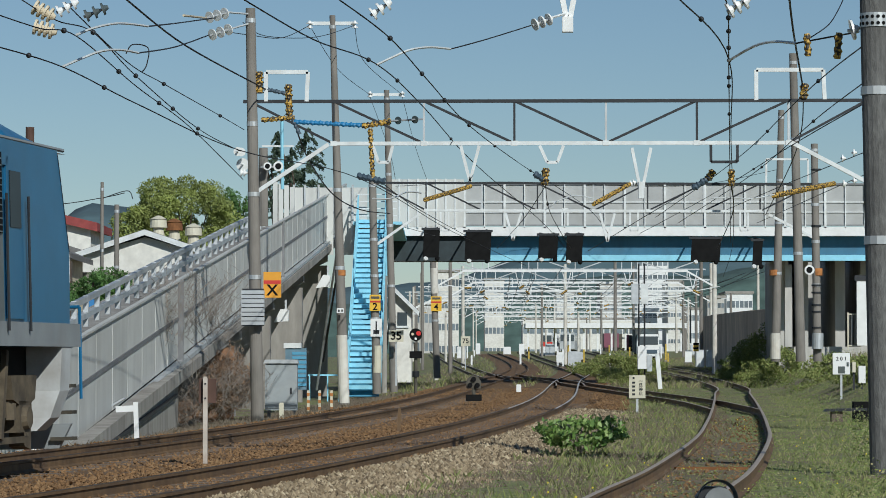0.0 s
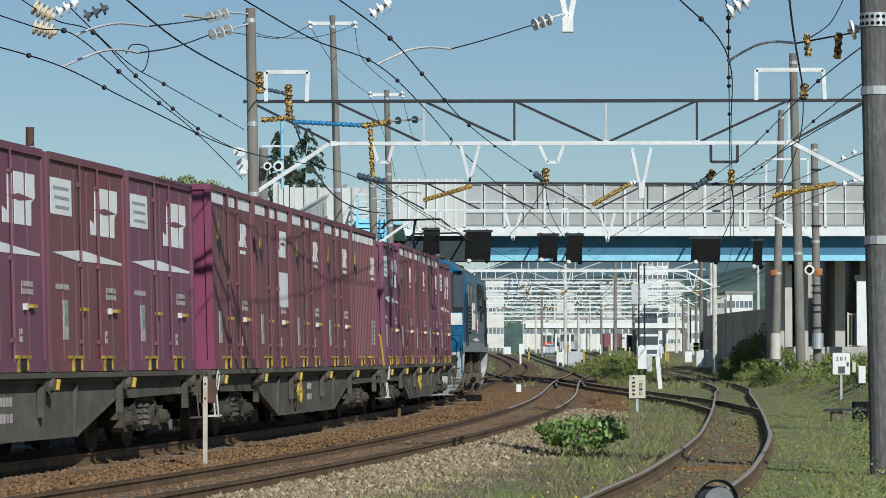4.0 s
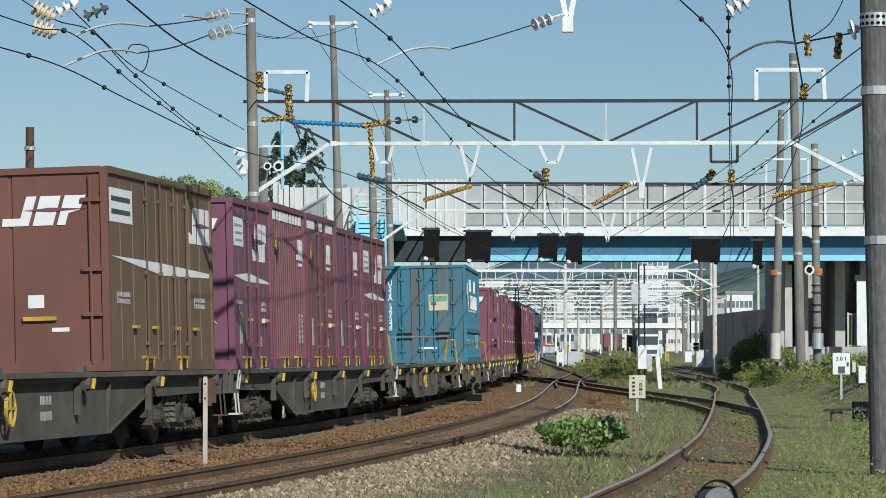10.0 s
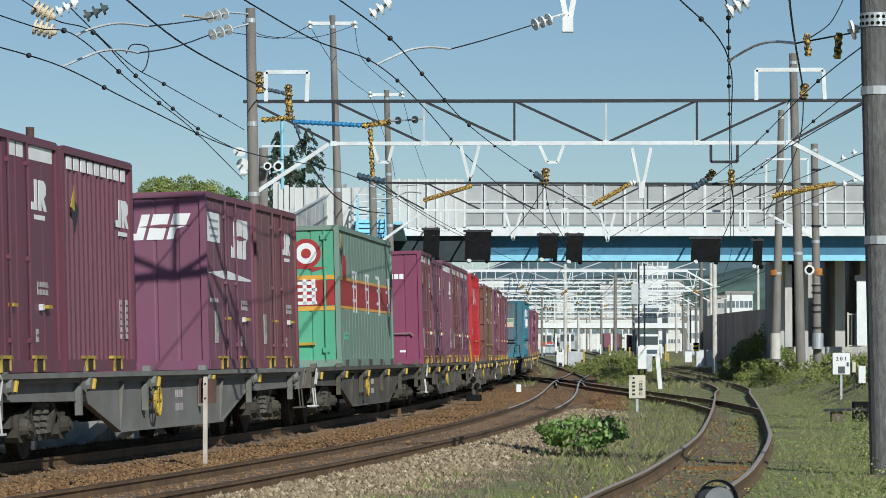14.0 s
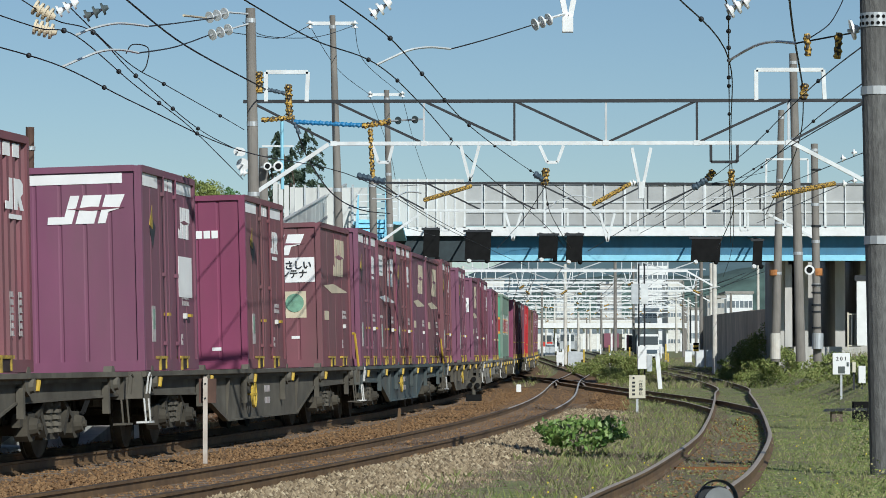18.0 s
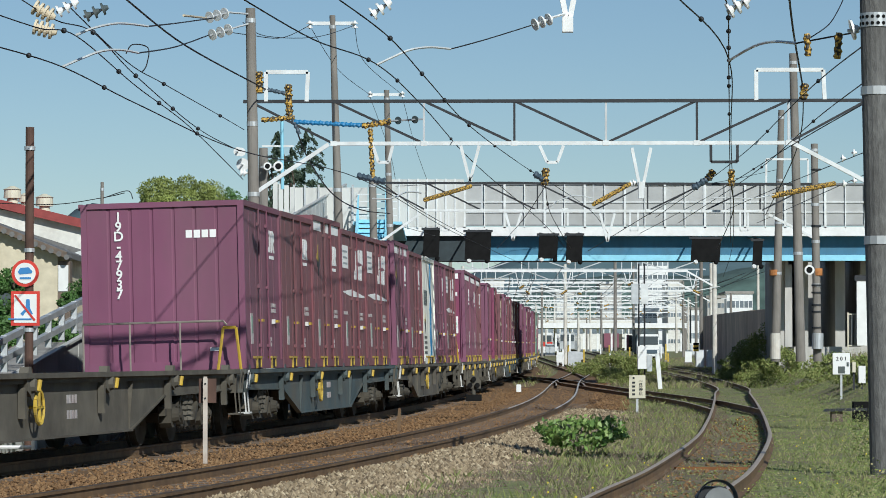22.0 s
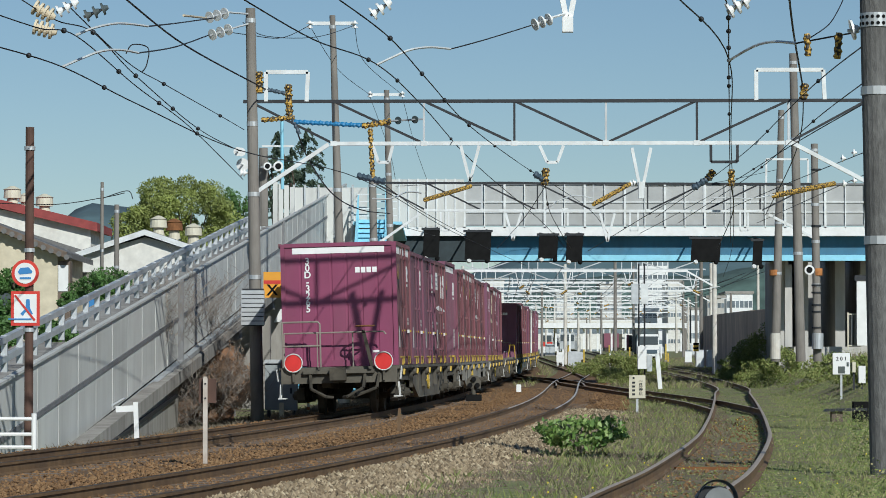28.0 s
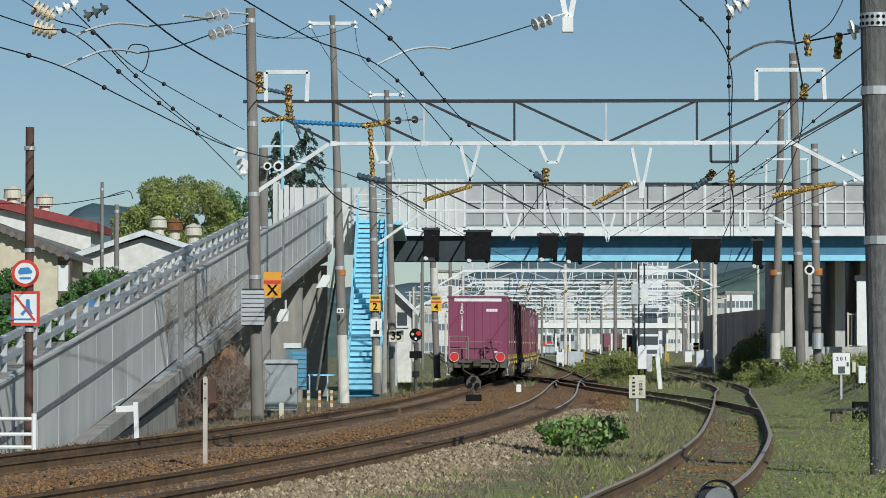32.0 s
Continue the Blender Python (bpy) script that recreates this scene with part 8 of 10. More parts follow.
    bm = bm_new(); bar(bm, (0.1, 0, 0.2), (0.1, 0, 0.5), 0.06, 0.06); part("arm", bm, M_STEEL, th)
    th = thing("railing", pose(0, 0, 0), "pale blue tube railing under the ramp", "railing")
    bm = bm_new(); bar(bm, (-4.07, 100.0, 0.89), (-3.13, 100.0, 0.89), 0.05, 0.05); part("rail", bm, M_LBLUE, th)
    for x in (548, 580, 600):
        bm = bm_new(); bar(bm, ((x - 784) / 58.7, 100, 0.1), ((x - 784) / 58.7, 100, 0.9), 0.04, 0.04); part("post", bm, M_LBLUE, th)
    th = thing("guy_cable", pose(0, 0, 0), "steel guy cable with sleeves beside a pole", "cable")
    part("cable", tube([Vector((-3.06, 96.0, 4.56)), Vector((-3.37, 98.0, 2.96)), Vector((-3.81, 100.0, 0.45))], 0.035, 6), M_STEEL, th)
    part("cable", tube([Vector((-3.08, 96.0, 4.56)), Vector((-3.11, 96.0, 3.58)), Vector((-3.61, 100.0, 1.30))], 0.03, 6), M_DSTEEL, th)


M_RUSTWALL = mat("rust_brown_hoarding", (0.17, 0.085, 0.045), 0.9, var=0.35, scale=2, stain=(0.07, 0.045, 0.03), stain_amt=0.8, stretch=(1, 1, 0.3))
build_underside()


M_DEADBANK = mat("dead_creeper_bank", (0.21, 0.115, 0.065), 0.95, var=0.45, scale=5, bump=1.0, bscale=14, stain=(0.10, 0.075, 0.055), stain_amt=0.8, stain_scale=1.4)
bm = bm_new()
rows = []
for i in range(13):
    f = i / 12
    x = -6.65 + (-5.30 - -6.65) * f
    rows.append([bm.verts.new((x, 84.3 - 0.25 * (1 - k) ** 2 + 0.12 * noise.noise((x * 2.1, k * 3.0, 1.0)), -0.5 + (1.64 + 0.5 - 1.1 * (1 - f) ** 2 + 0.1 * noise.noise((x * 3.0, 0, 4.0))) * k)) for k in (0, 0.25, 0.5, 0.75, 1.0)])
for a, b in zip(rows, rows[1:]):
    for k in range(4):
        bm.faces.new((a[k], b[k], b[k + 1], a[k + 1]))
structure("creeper_bank", bm, M_DEADBANK, "steep bank under the ramp matted with brown dead creeper", True)


# railing along the top of the ramp barrier
def build_ramp_rail():
    th = thing("ramp_railing", pose(0, 0, 0), "pale grey two-bar railing on top of the ramp", "railing")
    d = 36.0
    while d < 104:
        p = ramp_pt(d, 0.35)
        bm = bm_new(); prism(bm, [(-0.06, -0.08), (0.06, -0.08), (0.04, 0.5), (-0.04, 0.5)], "x", -0.05, 0.05); ob = part("post", bm, M_STEEL, th); ob.matrix_basis = Matrix.Translation(p)
        d += 1.6
    for dz in (0.14, 0.44):
        a, b = ramp_pt(36, 0.35), ramp_pt(104, 0.35)
        bm = bm_new(); bar(bm, (a[0], a[1], a[2] + dz), (b[0], b[1], b[2] + dz), 0.1, 0.1); part("bar", bm, M_STEEL, th)
    # stepped panels where the ramp meets the upper road
    for i, x in enumerate((487, 497, 507, 517)):
        bm = bm_new(); w = 0.17
        box(bm, (x - 784) / 48.9 - w / 2, (x - 784) / 48.9 + w / 2, 119.9, 120.0, 5.6, 0.905 + (663 - 322 - i * 3) / 48.9); part("panel", bm, M_PANEL, th)
    for x0, x1 in ((520, 538), (540, 562), (564, 590), (600, 622), (624, 650)):
        bm = bm_new(); box(bm, (x0 - 784) / 45.1, (x1 - 784) / 45.1, 130, 130.06, 5.6, 0.905 + (663 - 332) / 45.1); part("panel", bm, M_PANEL, th)
        bm = bm_new(); bar(bm, ((x0 - 784) / 45.1, 129.95, 5.6), ((x0 - 784) / 45.1, 129.95, 8.35), 0.08, 0.08); part("panel_post", bm, M_STEEL, th)


build_ramp_rail()


# ================= boards, abutment and wall at the bridge =================
for x0, x1, y0, y1 in ((748, 779, 404, 456), (822, 870, 408, 460), (952, 988, 414, 458), (1001, 1032, 414, 462), (1222, 1276, 420, 462), (1331, 1350, 424, 470)):
    w, h = (x1 - x0) / 41.0, (y1 - y0) / 41.0
    th = thing("insulating_board", Matrix.Translation((((x0 + x1) / 2 - 784) / 41.0, 143.0, 0.905 + (663 - (y0 + y1) / 2) / 41.0)), "black insulating board hung on the bridge girder", "board", "insulating boards")
    bm = bm_new(); prism(bm, [(-w / 2, -h / 2), (w / 2 - 0.06, -h / 2), (w / 2, h / 2), (-w / 2 + 0.06, h / 2)], "y", -0.03, 0.03); part("board", bm, M_BLACK, th)
    bm = bm_new(); box(bm, -w / 2 - 0.05, w / 2 + 0.05, -0.05, 0.05, h / 2 - 0.08, h / 2 + 0.02); part("top_bar", bm, M_DSTEEL, th)
    for x in (-w / 3, w / 3):
        bm = bm_new(); bar(bm, (x, 0.0, h / 2), (x, 2.6, h / 2 + 0.15), 0.06, 0.06); part("arm", bm, M_DSTEEL, th)
        bm = bm_new(); bmesh.ops.create_icosphere(bm, subdivisions=1, radius=0.12, matrix=Matrix.Translation((x, 0, -h / 2 - 0.05))); part("insulator_knob", bm, M_BLACK if x > 0 else M_CERAMIC, th)
for x in (1385, 1420, 1485, 1530, 1590):
    th = thing("bridge_pier", Matrix.Translation(((x - 784) / 39.1, 150.0, 0)), "shaded grey concrete bridge pier", "pier", "bridge piers")
    h = 6.30
    bm = bm_new(); box(bm, -0.22, 0.22, -0.3, 6.0, 0.3, h); part("column", bm, M_CONCL, th)
th = thing("bridge_pier", Matrix.Translation((-2.95, 146.0, 0)), "grey concrete pier under the end of the bridge", "pier", "bridge piers")
bm = bm_new(); box(bm, -0.35, 0.25, 0, 6.0, 0.0, 6.09); part("column", bm, M_CONCL, th)
bm = bm_new(); box(bm, -0.5, 0.5, -0.1, 0.0, 4.97, 5.84); part("bearing_box", bm, M_DSTEEL, th)
bm = bm_new(); box(bm, 16.45, 23.04, 158, 158.5, 0.5, 6.4); structure("abutment_wall", bm, M_CONCL, "dark shaded abutment wall under the bridge")
bm = bm_new(); box(bm, 15.02, 20.71, 142, 146, 0.8, 2.10); structure("abutment_footing", bm, M_CONCL, "low concrete footing at the foot of the piers")
bm = bm_new(); prism(bm, [(15.16, 5.78), (15.48, 5.78), (15.48, 1.0), (15.16, 1.0)], "y", 147, 147.3); structure("wing_wall", bm, M_CONCL, "narrow concrete wing wall")
th = thing("mesh_fence", pose(0, 140, 0), "rusty wire-mesh fence with a white gate post", "fence")
bm = bm_new(); box(bm, 17.46, 17.89, -0.1, 0.1, 2.13, 4.99); part("gate_post", bm, M_WHITE, th)
bm = bm_new(); box(bm, 17.37, 17.99, -0.15, 0.15, 4.87, 5.09); part("cap", bm, M_DSTEEL, th)
for i in range(12):
    x = 17.15 + 0.06 * i
    bm = bm_new(); rod(bm, (x, 0.3, 2.13), (x, 0.3, 3.46), 0.008, seg=5); part("mesh_wire", bm, M_STEEL, th)
for z in (2.13, 3.46):
    bm = bm_new(); bar(bm, (17.10, 0.3, z), (17.91, 0.3, z), 0.05, 0.05); part("frame_bar", bm, M_CREAM, th)
bm = bm_new(); bar(bm, (17.13, 0.3, 1.94), (17.13, 0.3, 3.53), 0.06, 0.06); part("frame_post", bm, M_CREAM, th)

M_BOARDW = mat("weathered_boards", (0.50, 0.40, 0.31), 0.9, var=0.25, scale=4, rnd=0.2, stretch=(1, 1, 0.2))
th = thing("board_wall", pose(0, 0, 0), "weathered brown board wall along the yard", "wall")
for i in range(40):
    f = i / 39
    y = 165 + 75 * f
    x = 16.36 + (18.97 - 16.36) * f
    zt = 0.905 + (663 - (546 + 14 * f)) * y / 5869
    bm = bm_new(); box(bm, x - 0.04, x + 0.04, y, y + 1.85, rise(y), zt); part("board", bm, M_BOARDW, th)


# ================= far yard =================
def far_gantry(y, x0, x1, mids=(), seed=1):
    rr = random.Random(seed)
    zt = yard_z(y) + 6.7
    th = thing("yard_gantry", pose(0, y, 0), "pale galvanised catenary gantry in the station yard", "gantry", "yard gantries")
    for x in (x0, x1, *mids):
        bm = bm_new(); rod(bm, (x, 0, yard_z(y) - 0.4), (x, 0, zt + rr.uniform(0.2, 1.6)), 0.15, 0.12, 10); part("pole", bm, M_POLE if rr.random() < 0.5 else M_POLE_W, th)
    bm = bm_new(); bar(bm, (x0 - 0.3, 0, zt), (x1 + 0.3, 0, zt), 0.1, 0.1); part("top_chord", bm, M_STEEL if seed % 3 else M_WHITE, th)
    bm = bm_new(); bar(bm, (x0 + 1.5, 0, zt - 0.9), (x1 - 1.5, 0, zt - 0.9), 0.12, 0.14); part("bottom_chord", bm, M_WHITE, th, "white bottom chord")
    n = max(4, int((x1 - x0) / 2.4))
    bm = bm_new()
    for i in range(n):
        a, b = x0 + (x1 - x0) * i / n, x0 + (x1 - x0) * (i + 1) / n
        bar(bm, (a, 0, zt - (0.9 if i % 2 else 0)), (b, 0, zt - (0 if i % 2 else 0.9)), 0.05, 0.06)
        if i:
            bar(bm, (a, 0, zt), (a, 0, zt - 0.9), 0.05, 0.05)
    part("lattice", bm, M_STEEL, th)
    for g in (1, -1):
        xe = x0 if g > 0 else x1
        bm = bm_new(); bar(bm, (xe, 0, zt - 1.8), (xe + g * 1.6, 0, zt - 0.9), 0.1, 0.1); part("brace", bm, M_WHITE, th, "white brace to the pole")
    k = x0 + 2.0
    while k < x1 - 1:
        h = rr.uniform(0.6, 1.1)
        bm = bm_new(); bar(bm, (k - 0.25, 0, zt - 0.9), (k, 0, zt - 0.9 - h), 0.045, 0.05); bar(bm, (k + 0.25, 0, zt - 0.9), (k, 0, zt - 0.9 - h), 0.045, 0.05); hg = part("hanger", bm, M_WSTEEL, th)
        if rr.random() < 0.75:
            d = rr.choice((-1, 1))
            bm = bm_new(); bar(bm, (k, 0, zt - 1.0 - h), (k + d * 1.5, -0.2, zt - 1.15 - h * 0.6), 0.05, 0.05); part("steady_arm", bm, M_WSTEEL, hg)
            bm = bm_new(); rod(bm, (k, -0.1, zt - 0.95 - h), (k + d * rr.uniform(0.15, 0.4), -0.2, zt - 1.0 - h + rr.uniform(-0.2, 0.3)), 0.06, seg=7); part("wrapped_sleeve", bm, M_WRAP, hg)
        if rr.random() < 0.3:
            bm = bm_new(); bar(bm, (k - 0.5, 0, zt), (k - 0.5, 0, zt + 0.8), 0.06, 0.06); bar(bm, (k + 0.6, 0, zt), (k + 0.6, 0, zt + 0.8), 0.06, 0.06); bar(bm, (k - 0.5, 0, zt + 0.8), (k + 0.6, 0, zt + 0.8), 0.06, 0.06); part("top_frame", bm, M_WSTEEL, th)
        k += rr.uniform(2.4, 4.2)


for i, (y, x0, x1, mids) in enumerate(((188, -0.4, 15.4, ()), (226, 0.5, 17.6, ()), (266, 1.6, 21.5, (9.8,)), (308, -2.0, 23.5, ()), (352, -3.0, 25.5, (10.5,)), (398, -4.0, 28.0, (19.0,)), (446, 1.0, 33.0, (15.0,)), (496, 3.0, 37.0, (22.0,)), (548, 5.0, 40.0, (17.0,)), (600, 6.0, 44.0, (26.0,)))):
    far_gantry(y, x0, x1, mids, i + 3)
rr = random.Random(21)
for i in range(13):
    y = rr.uniform(210, 420)
    x = rr.choice((rr.uniform(-6, 0.5), rr.uniform(10.0, 13.0), rr.uniform(16, 28)))
    th = thing("yard_pole", Matrix.Translation((x, y, rise(y) - 0.3)), "pale concrete pole in the station yard", "pole", "yard poles")
    h = rr.uniform(4.5, 9)
    bm = bm_new(); rod(bm, (0, 0, 0), (0, 0, h), 0.13, 0.1, 10); part("shaft", bm, M_POLE_W if i % 2 else M_POLE, th)
    bm = bm_new(); bar(bm, (-0.8, 0, h - 0.5), (0.8, 0, h - 0.5), 0.07, 0.07); part("crossarm", bm, M_WSTEEL, th)
for i in range(22):
    y0 = 170 + 10 * (i % 8)
    x = rr.uniform(2, 18)
    wire([(x, y0, rise(y0) + rr.uniform(5, 6.4)), (x + 1.0, y0 + 60, rise(y0 + 60) + rr.uniform(4.8, 5.4)), (x + 2.2, y0 + 130, rise(y0 + 130) + rr.uniform(5, 6.2))], 0.02)


M_PLASTER = mat("pale_plaster", (0.74, 0.72, 0.66), 0.85, var=0.1, stain=(0.4, 0.36, 0.3), stain_amt=0.4)
M_FARGLASS = mat("grey_window_glass", (0.16, 0.19, 0.21), 0.35, var=0.3, scale=0.5, rnd=0.4)


def building(x0, x1, y, z0, z1, label, rows, cols, m=None, depth=14):
    """A plain block with rows of recessed windows."""
    th = thing("station_building", pose((x0 + x1) / 2, y, z0), label, "building", "far buildings")
    w, h = x1 - x0, z1 - z0
    bm = bm_new(); box(bm, -w / 2, w / 2, 0, depth, 0, h); part("wall", bm, m or M_WHITE, th)
    bm = bm_new(); box(bm, -w / 2 - 0.2, w / 2 + 0.2, -0.2, depth + 0.2, h, h + 0.4); part("parapet", bm, M_CONC, th)
    for r in range(rows):
        for c in range(cols):
            cx, cz = -w / 2 + w * (c + 0.5) / cols, h * (r + 0.55) / rows
            bm = bm_new(); box(bm, cx - w / cols * 0.4, cx + w / cols * 0.4, -0.03, 0.05, cz - h / rows * 0.17, cz + h / rows * 0.13); win = part("window", bm, M_FARGLASS, th)


FAR_BUILDINGS = ((775, 812, 482, 520, "white station building with dark windows", 3, 4, 0), (858, 892, 496, 560, "white office building with dark windows", 3, 3, 0), (1128, 1182, 456, 560, "tall white block of flats beyond the yard", 7, 4, 0),
                 (1182, 1206, 500, 540, "white office block beyond the yard", 5, 3, 0), (1252, 1282, 528, 480, "grey office block beyond the yard", 3, 3, 1), (1286, 1332, 520, 520, "low white shop building", 2, 4, 0), (1062, 1100, 503, 740, "pale grey office block", 4, 4, 1),
                 (925, 1190, 566, 720, "long low white station building", 1, 22, 0), (985, 1016, 520, 760, "white office building beyond the yard", 4, 3, 0), (1212, 1250, 548, 620, "white low building beyond the yard", 2, 4, 0), (735, 790, 540, 560, "pale low warehouse beside the yard", 1, 5, 1))
for a, b, c, y, lb, r, k, g in FAR_BUILDINGS:
    k2 = y / 5869
    building((a - 784) * k2, (b - 784) * k2, y, rise(420) - 1, 0.905 + (663 - c) * k2, lb, r + 1, k + 2, M_CONCL if g else (M_WHITE if (a // 7) % 2 else M_PLASTER))

# tracks, posts, boxes and weeds that fill the far yard
rr = random.Random(77)
for x0, x1, x2 in ((2.5, 1.5, -1.0), (7.6, 8.6, 9.5), (11.5, 12.5, 13.5), (15.0, 16.0, 17.5)):
    pts = smooth_line([(x0, 165), (x1, 230), (x2, 400)], 12)
    for off in (-0.53, 0.53):
        rail("rail_yard", pts, off, M_RAILDULL, "rusty rail of a yard track")
for i in range(40):
    y = rr.uniform(235, 400)
    x = (rr.uniform(770, 1240) - 784) * y / 5869
    m, lb, nm = rr.choice(((M_WHITE, "white marker post beside a yard track", "marker_post"), (M_WHITE, "white relay box beside a yard track", "relay_box"), (M_STEEL, "grey relay box beside a yard track", "relay_box"), (M_YDIRT, "yellow marker post beside a yard track", "marker_post")))
    th = thing(nm, Matrix.Translation((x, y, rise(y) - 0.15)), lb, nm.split("_")[0], "yard fittings")
    w, h = (0.07, rr.uniform(0.7, 1.6)) if nm == "marker_post" else (rr.uniform(0.25, 0.5), rr.uniform(0.7, 1.3))
    bm = bm_new(); prism(bm, [(-w, 0), (w, 0), (w, h * 0.96), (w * 0.8, h), (-w * 0.8, h), (-w, h * 0.96)], "y", -w * 0.7, w * 0.7); part("body", bm, m, th)
    bm = bm_new(); box(bm, -w * 1.15, w * 1.15, -w * 0.85, w * 0.85, -0.02, 0.1); part("foot", bm, M_CONC, th)

# platform canopy and trains standing in the station
th = thing("platform_canopy", pose(0, 440, rise(420)), "long white platform canopy on thin columns", "canopy")
bm = bm_new(); box(bm, 10.95, 32.31, 0, 8, 7.07 - rise(420), 7.74 - rise(420)); part("roof", bm, M_WHITE, th)
for i in range(12):
    x = 11.32 + i * 1.85
    bm = bm_new(); box(bm, x - 0.12, x + 0.12, 1, 1.3, -0.5, 7.14 - rise(420)); part("column", bm, M_WHITE, th)
def far_train(x, y, w, h, body, front, label, cars=2):
    th = thing("standing_train", pose(x, y, yard_z(y) + 0.3, 0, 0, -4), label, "train", "standing trains")
    for i in range(cars):
        bm = bm_new(); prism(bm, [(-w / 2, 0.4), (w / 2, 0.4), (w / 2, h - 0.5), (w / 2 - 0.3, h), (-w / 2 + 0.3, h), (-w / 2, h - 0.5)], "y", i * 20.5, i * 20.5 + 20); car = part("car", bm, body, th)
        for k in range(6):
            bm = bm_new(); box(bm, w / 2 - 0.02, w / 2 + 0.02, i * 20.5 + 1 + 3.1 * k, i * 20.5 + 3 + 3.1 * k, h * 0.55, h * 0.8); part("window", bm, M_GLASS, car)
    bm = bm_new(); box(bm, -w / 2 + 0.25, w / 2 - 0.25, 0.5, cars * 20.5 - 1, -0.4, 0.45); part("underframe", bm, M_BOGIE, th)
    bm = bm_new(); box(bm, -w / 2, w / 2, -0.1, 0.02, 0.5, h * 0.5); part("front_panel", bm, front, th)
    bm = bm_new(); box(bm, -w / 2 + 0.15, w / 2 - 0.15, -0.12, 0.02, h * 0.52, h * 0.85); part("windscreen", bm, M_GLASS, th)


far_train(19.96, 640, 2.3, 3.6, M_WHITE, M_SIGNRED, "white commuter train with a red front panel")
far_train(24.55, 655, 2.9, 3.9, M_STEEL, M_STEEL, "silver commuter train standing at the platform", 2)
for i in range(6):
    th = thing("box_wagon", pose(27.42 + 0.9 * i, 540 + 6.5 * i, yard_z(540) + 0.1), "dark maroon wagon standing in the yard", "wagon", "standing wagons")
    bm = bm_new(); box(bm, -1.2, 1.2, 0, 5.8, 0.6, 2.9); part("body", bm, (M_MAROON, M_FRAME, M_WHITEC)[i % 3], th)
    bm = bm_new(); box(bm, -1.1, 1.1, 0.2, 5.6, 0.0, 0.6); part("underframe", bm, M_BOGIE, th)
th = thing("lorry", pose(18.55, 300, rise(300) - 0.2), "white and navy lorry parked beside the tracks", "lorry")
bm = bm_new(); prism(bm, [(-1.0, 0.5), (1.0, 0.5), (1.0, 1.5), (0.9, 2.5), (-0.9, 2.5), (-1.0, 1.5)], "y", 0, 1.6); part("cab", bm, M_WHITE, th)
bm = bm_new(); box(bm, -0.88, 0.88, -0.04, 0.02, 1.55, 2.3); part("windscreen", bm, M_GLASS, th)
bm = bm_new(); box(bm, -1.0, 1.0, -0.05, 0.0, 0.75, 1.1); part("grille", bm, M_GREYSH, th)
bm = bm_new(); box(bm, -1.05, 1.05, 1.7, 6.5, 0.8, 3.0); part("box_body", bm, M_FRAME2, th)
for x in (-0.85, 0.85):
    for y in (0.8, 5.2):
        bm = bm_new(); rod(bm, (x - 0.12, y, 0.4), (x + 0.12, y, 0.4), 0.4, seg=16); part("wheel", bm, M_BLACK, th)


# ================= houses and trees beyond the ramp =================
M_ROOFTILE = mat("grey_roof", (0.16, 0.155, 0.15), 0.8, var=0.2, scale=4)
M_REDROOF = mat("red_roof", (0.28, 0.055, 0.05), 0.75, var=0.15, scale=3)
M_YPLASTER = mat("yellow_plaster", (0.64, 0.57, 0.42), 0.85, var=0.1, stain=(0.4, 0.33, 0.22), stain_amt=0.4)
M_BARK = mat("bark", (0.10, 0.075, 0.055), 0.95, var=0.3, scale=6, bump=0.6)
M_CROWN = leafy(mat("broadleaf_crown", (0.300, 0.344, 0.094), 0.6, var=0.45, scale=0.5, coords="World", stain=(0.15, 0.19, 0.05), stain_amt=0.5, stain_scale=0.8))
M_CONIFER = leafy(mat("conifer_green", (0.085, 0.125, 0.08), 0.7, var=0.4, scale=0.8, coords="World"))
M_SHRUB = leafy(mat("clipped_shrub", (0.098, 0.196, 0.049), 0.6, var=0.4, scale=2, coords="World"))


def house(x0, x1, y, zb, ze, zr, wall, roof, label, depth=9.0, ridge=0.5, over=0.4, windows=(), barge=None, thick=0.22):
    th = thing("house", pose(0, y, 0), label, "house", "houses behind the ramp")
    xr = x0 + (x1 - x0) * ridge
    bm = bm_new(); prism(bm, [(x0, zb), (x1, zb), (x1, ze), (xr, zr - 0.12), (x0, ze)], "y", 0, depth); part("wall", bm, wall, th)
    for a in (x0 - over, x1 + over):
        f = over / max(0.1, abs((x1 if a > xr else x0) - xr))
        za = ze - (zr - ze) * f
        bm = bm_new(); prism(bm, [(xr, zr), (a, za), (a, za + thick), (xr, zr + thick)], "y", -0.4, depth + 0.4); part("roof", bm, roof, th)
        bm = bm_new(); prism(bm, [(xr, zr - 0.05), (a, za - 0.05), (a, za + thick - 0.02), (xr, zr + thick - 0.02)], "y", -0.46, -0.4); part("bargeboard", bm, barge or M_WSTEEL, th)
    for wx, wz, w, h in windows:
        bm = bm_new(); box(bm, wx - w / 2, wx + w / 2, -0.05, 0.05, wz - h / 2, wz + h / 2); win = part("window", bm, M_GLASS, th)
        bm = bm_new(); box(bm, wx - w / 2 - 0.08, wx + w / 2 + 0.08, -0.1, 0.0, wz - h / 2 - 0.1, wz - h / 2); part("sill", bm, M_WSTEEL, win)
    return th


house(-16.69, -10.25, 150, -1.0, 6.18, 7.25, M_PLASTER, M_ROOFTILE, "white gabled house with a grey roof")
house(-25.76, -18.61, 175, -1.0, 8.58, 10.25, M_PLASTER, M_REDROOF, "pale house with a long red roof", ridge=0.02, depth=7, barge=M_REDROOF, thick=0.42)
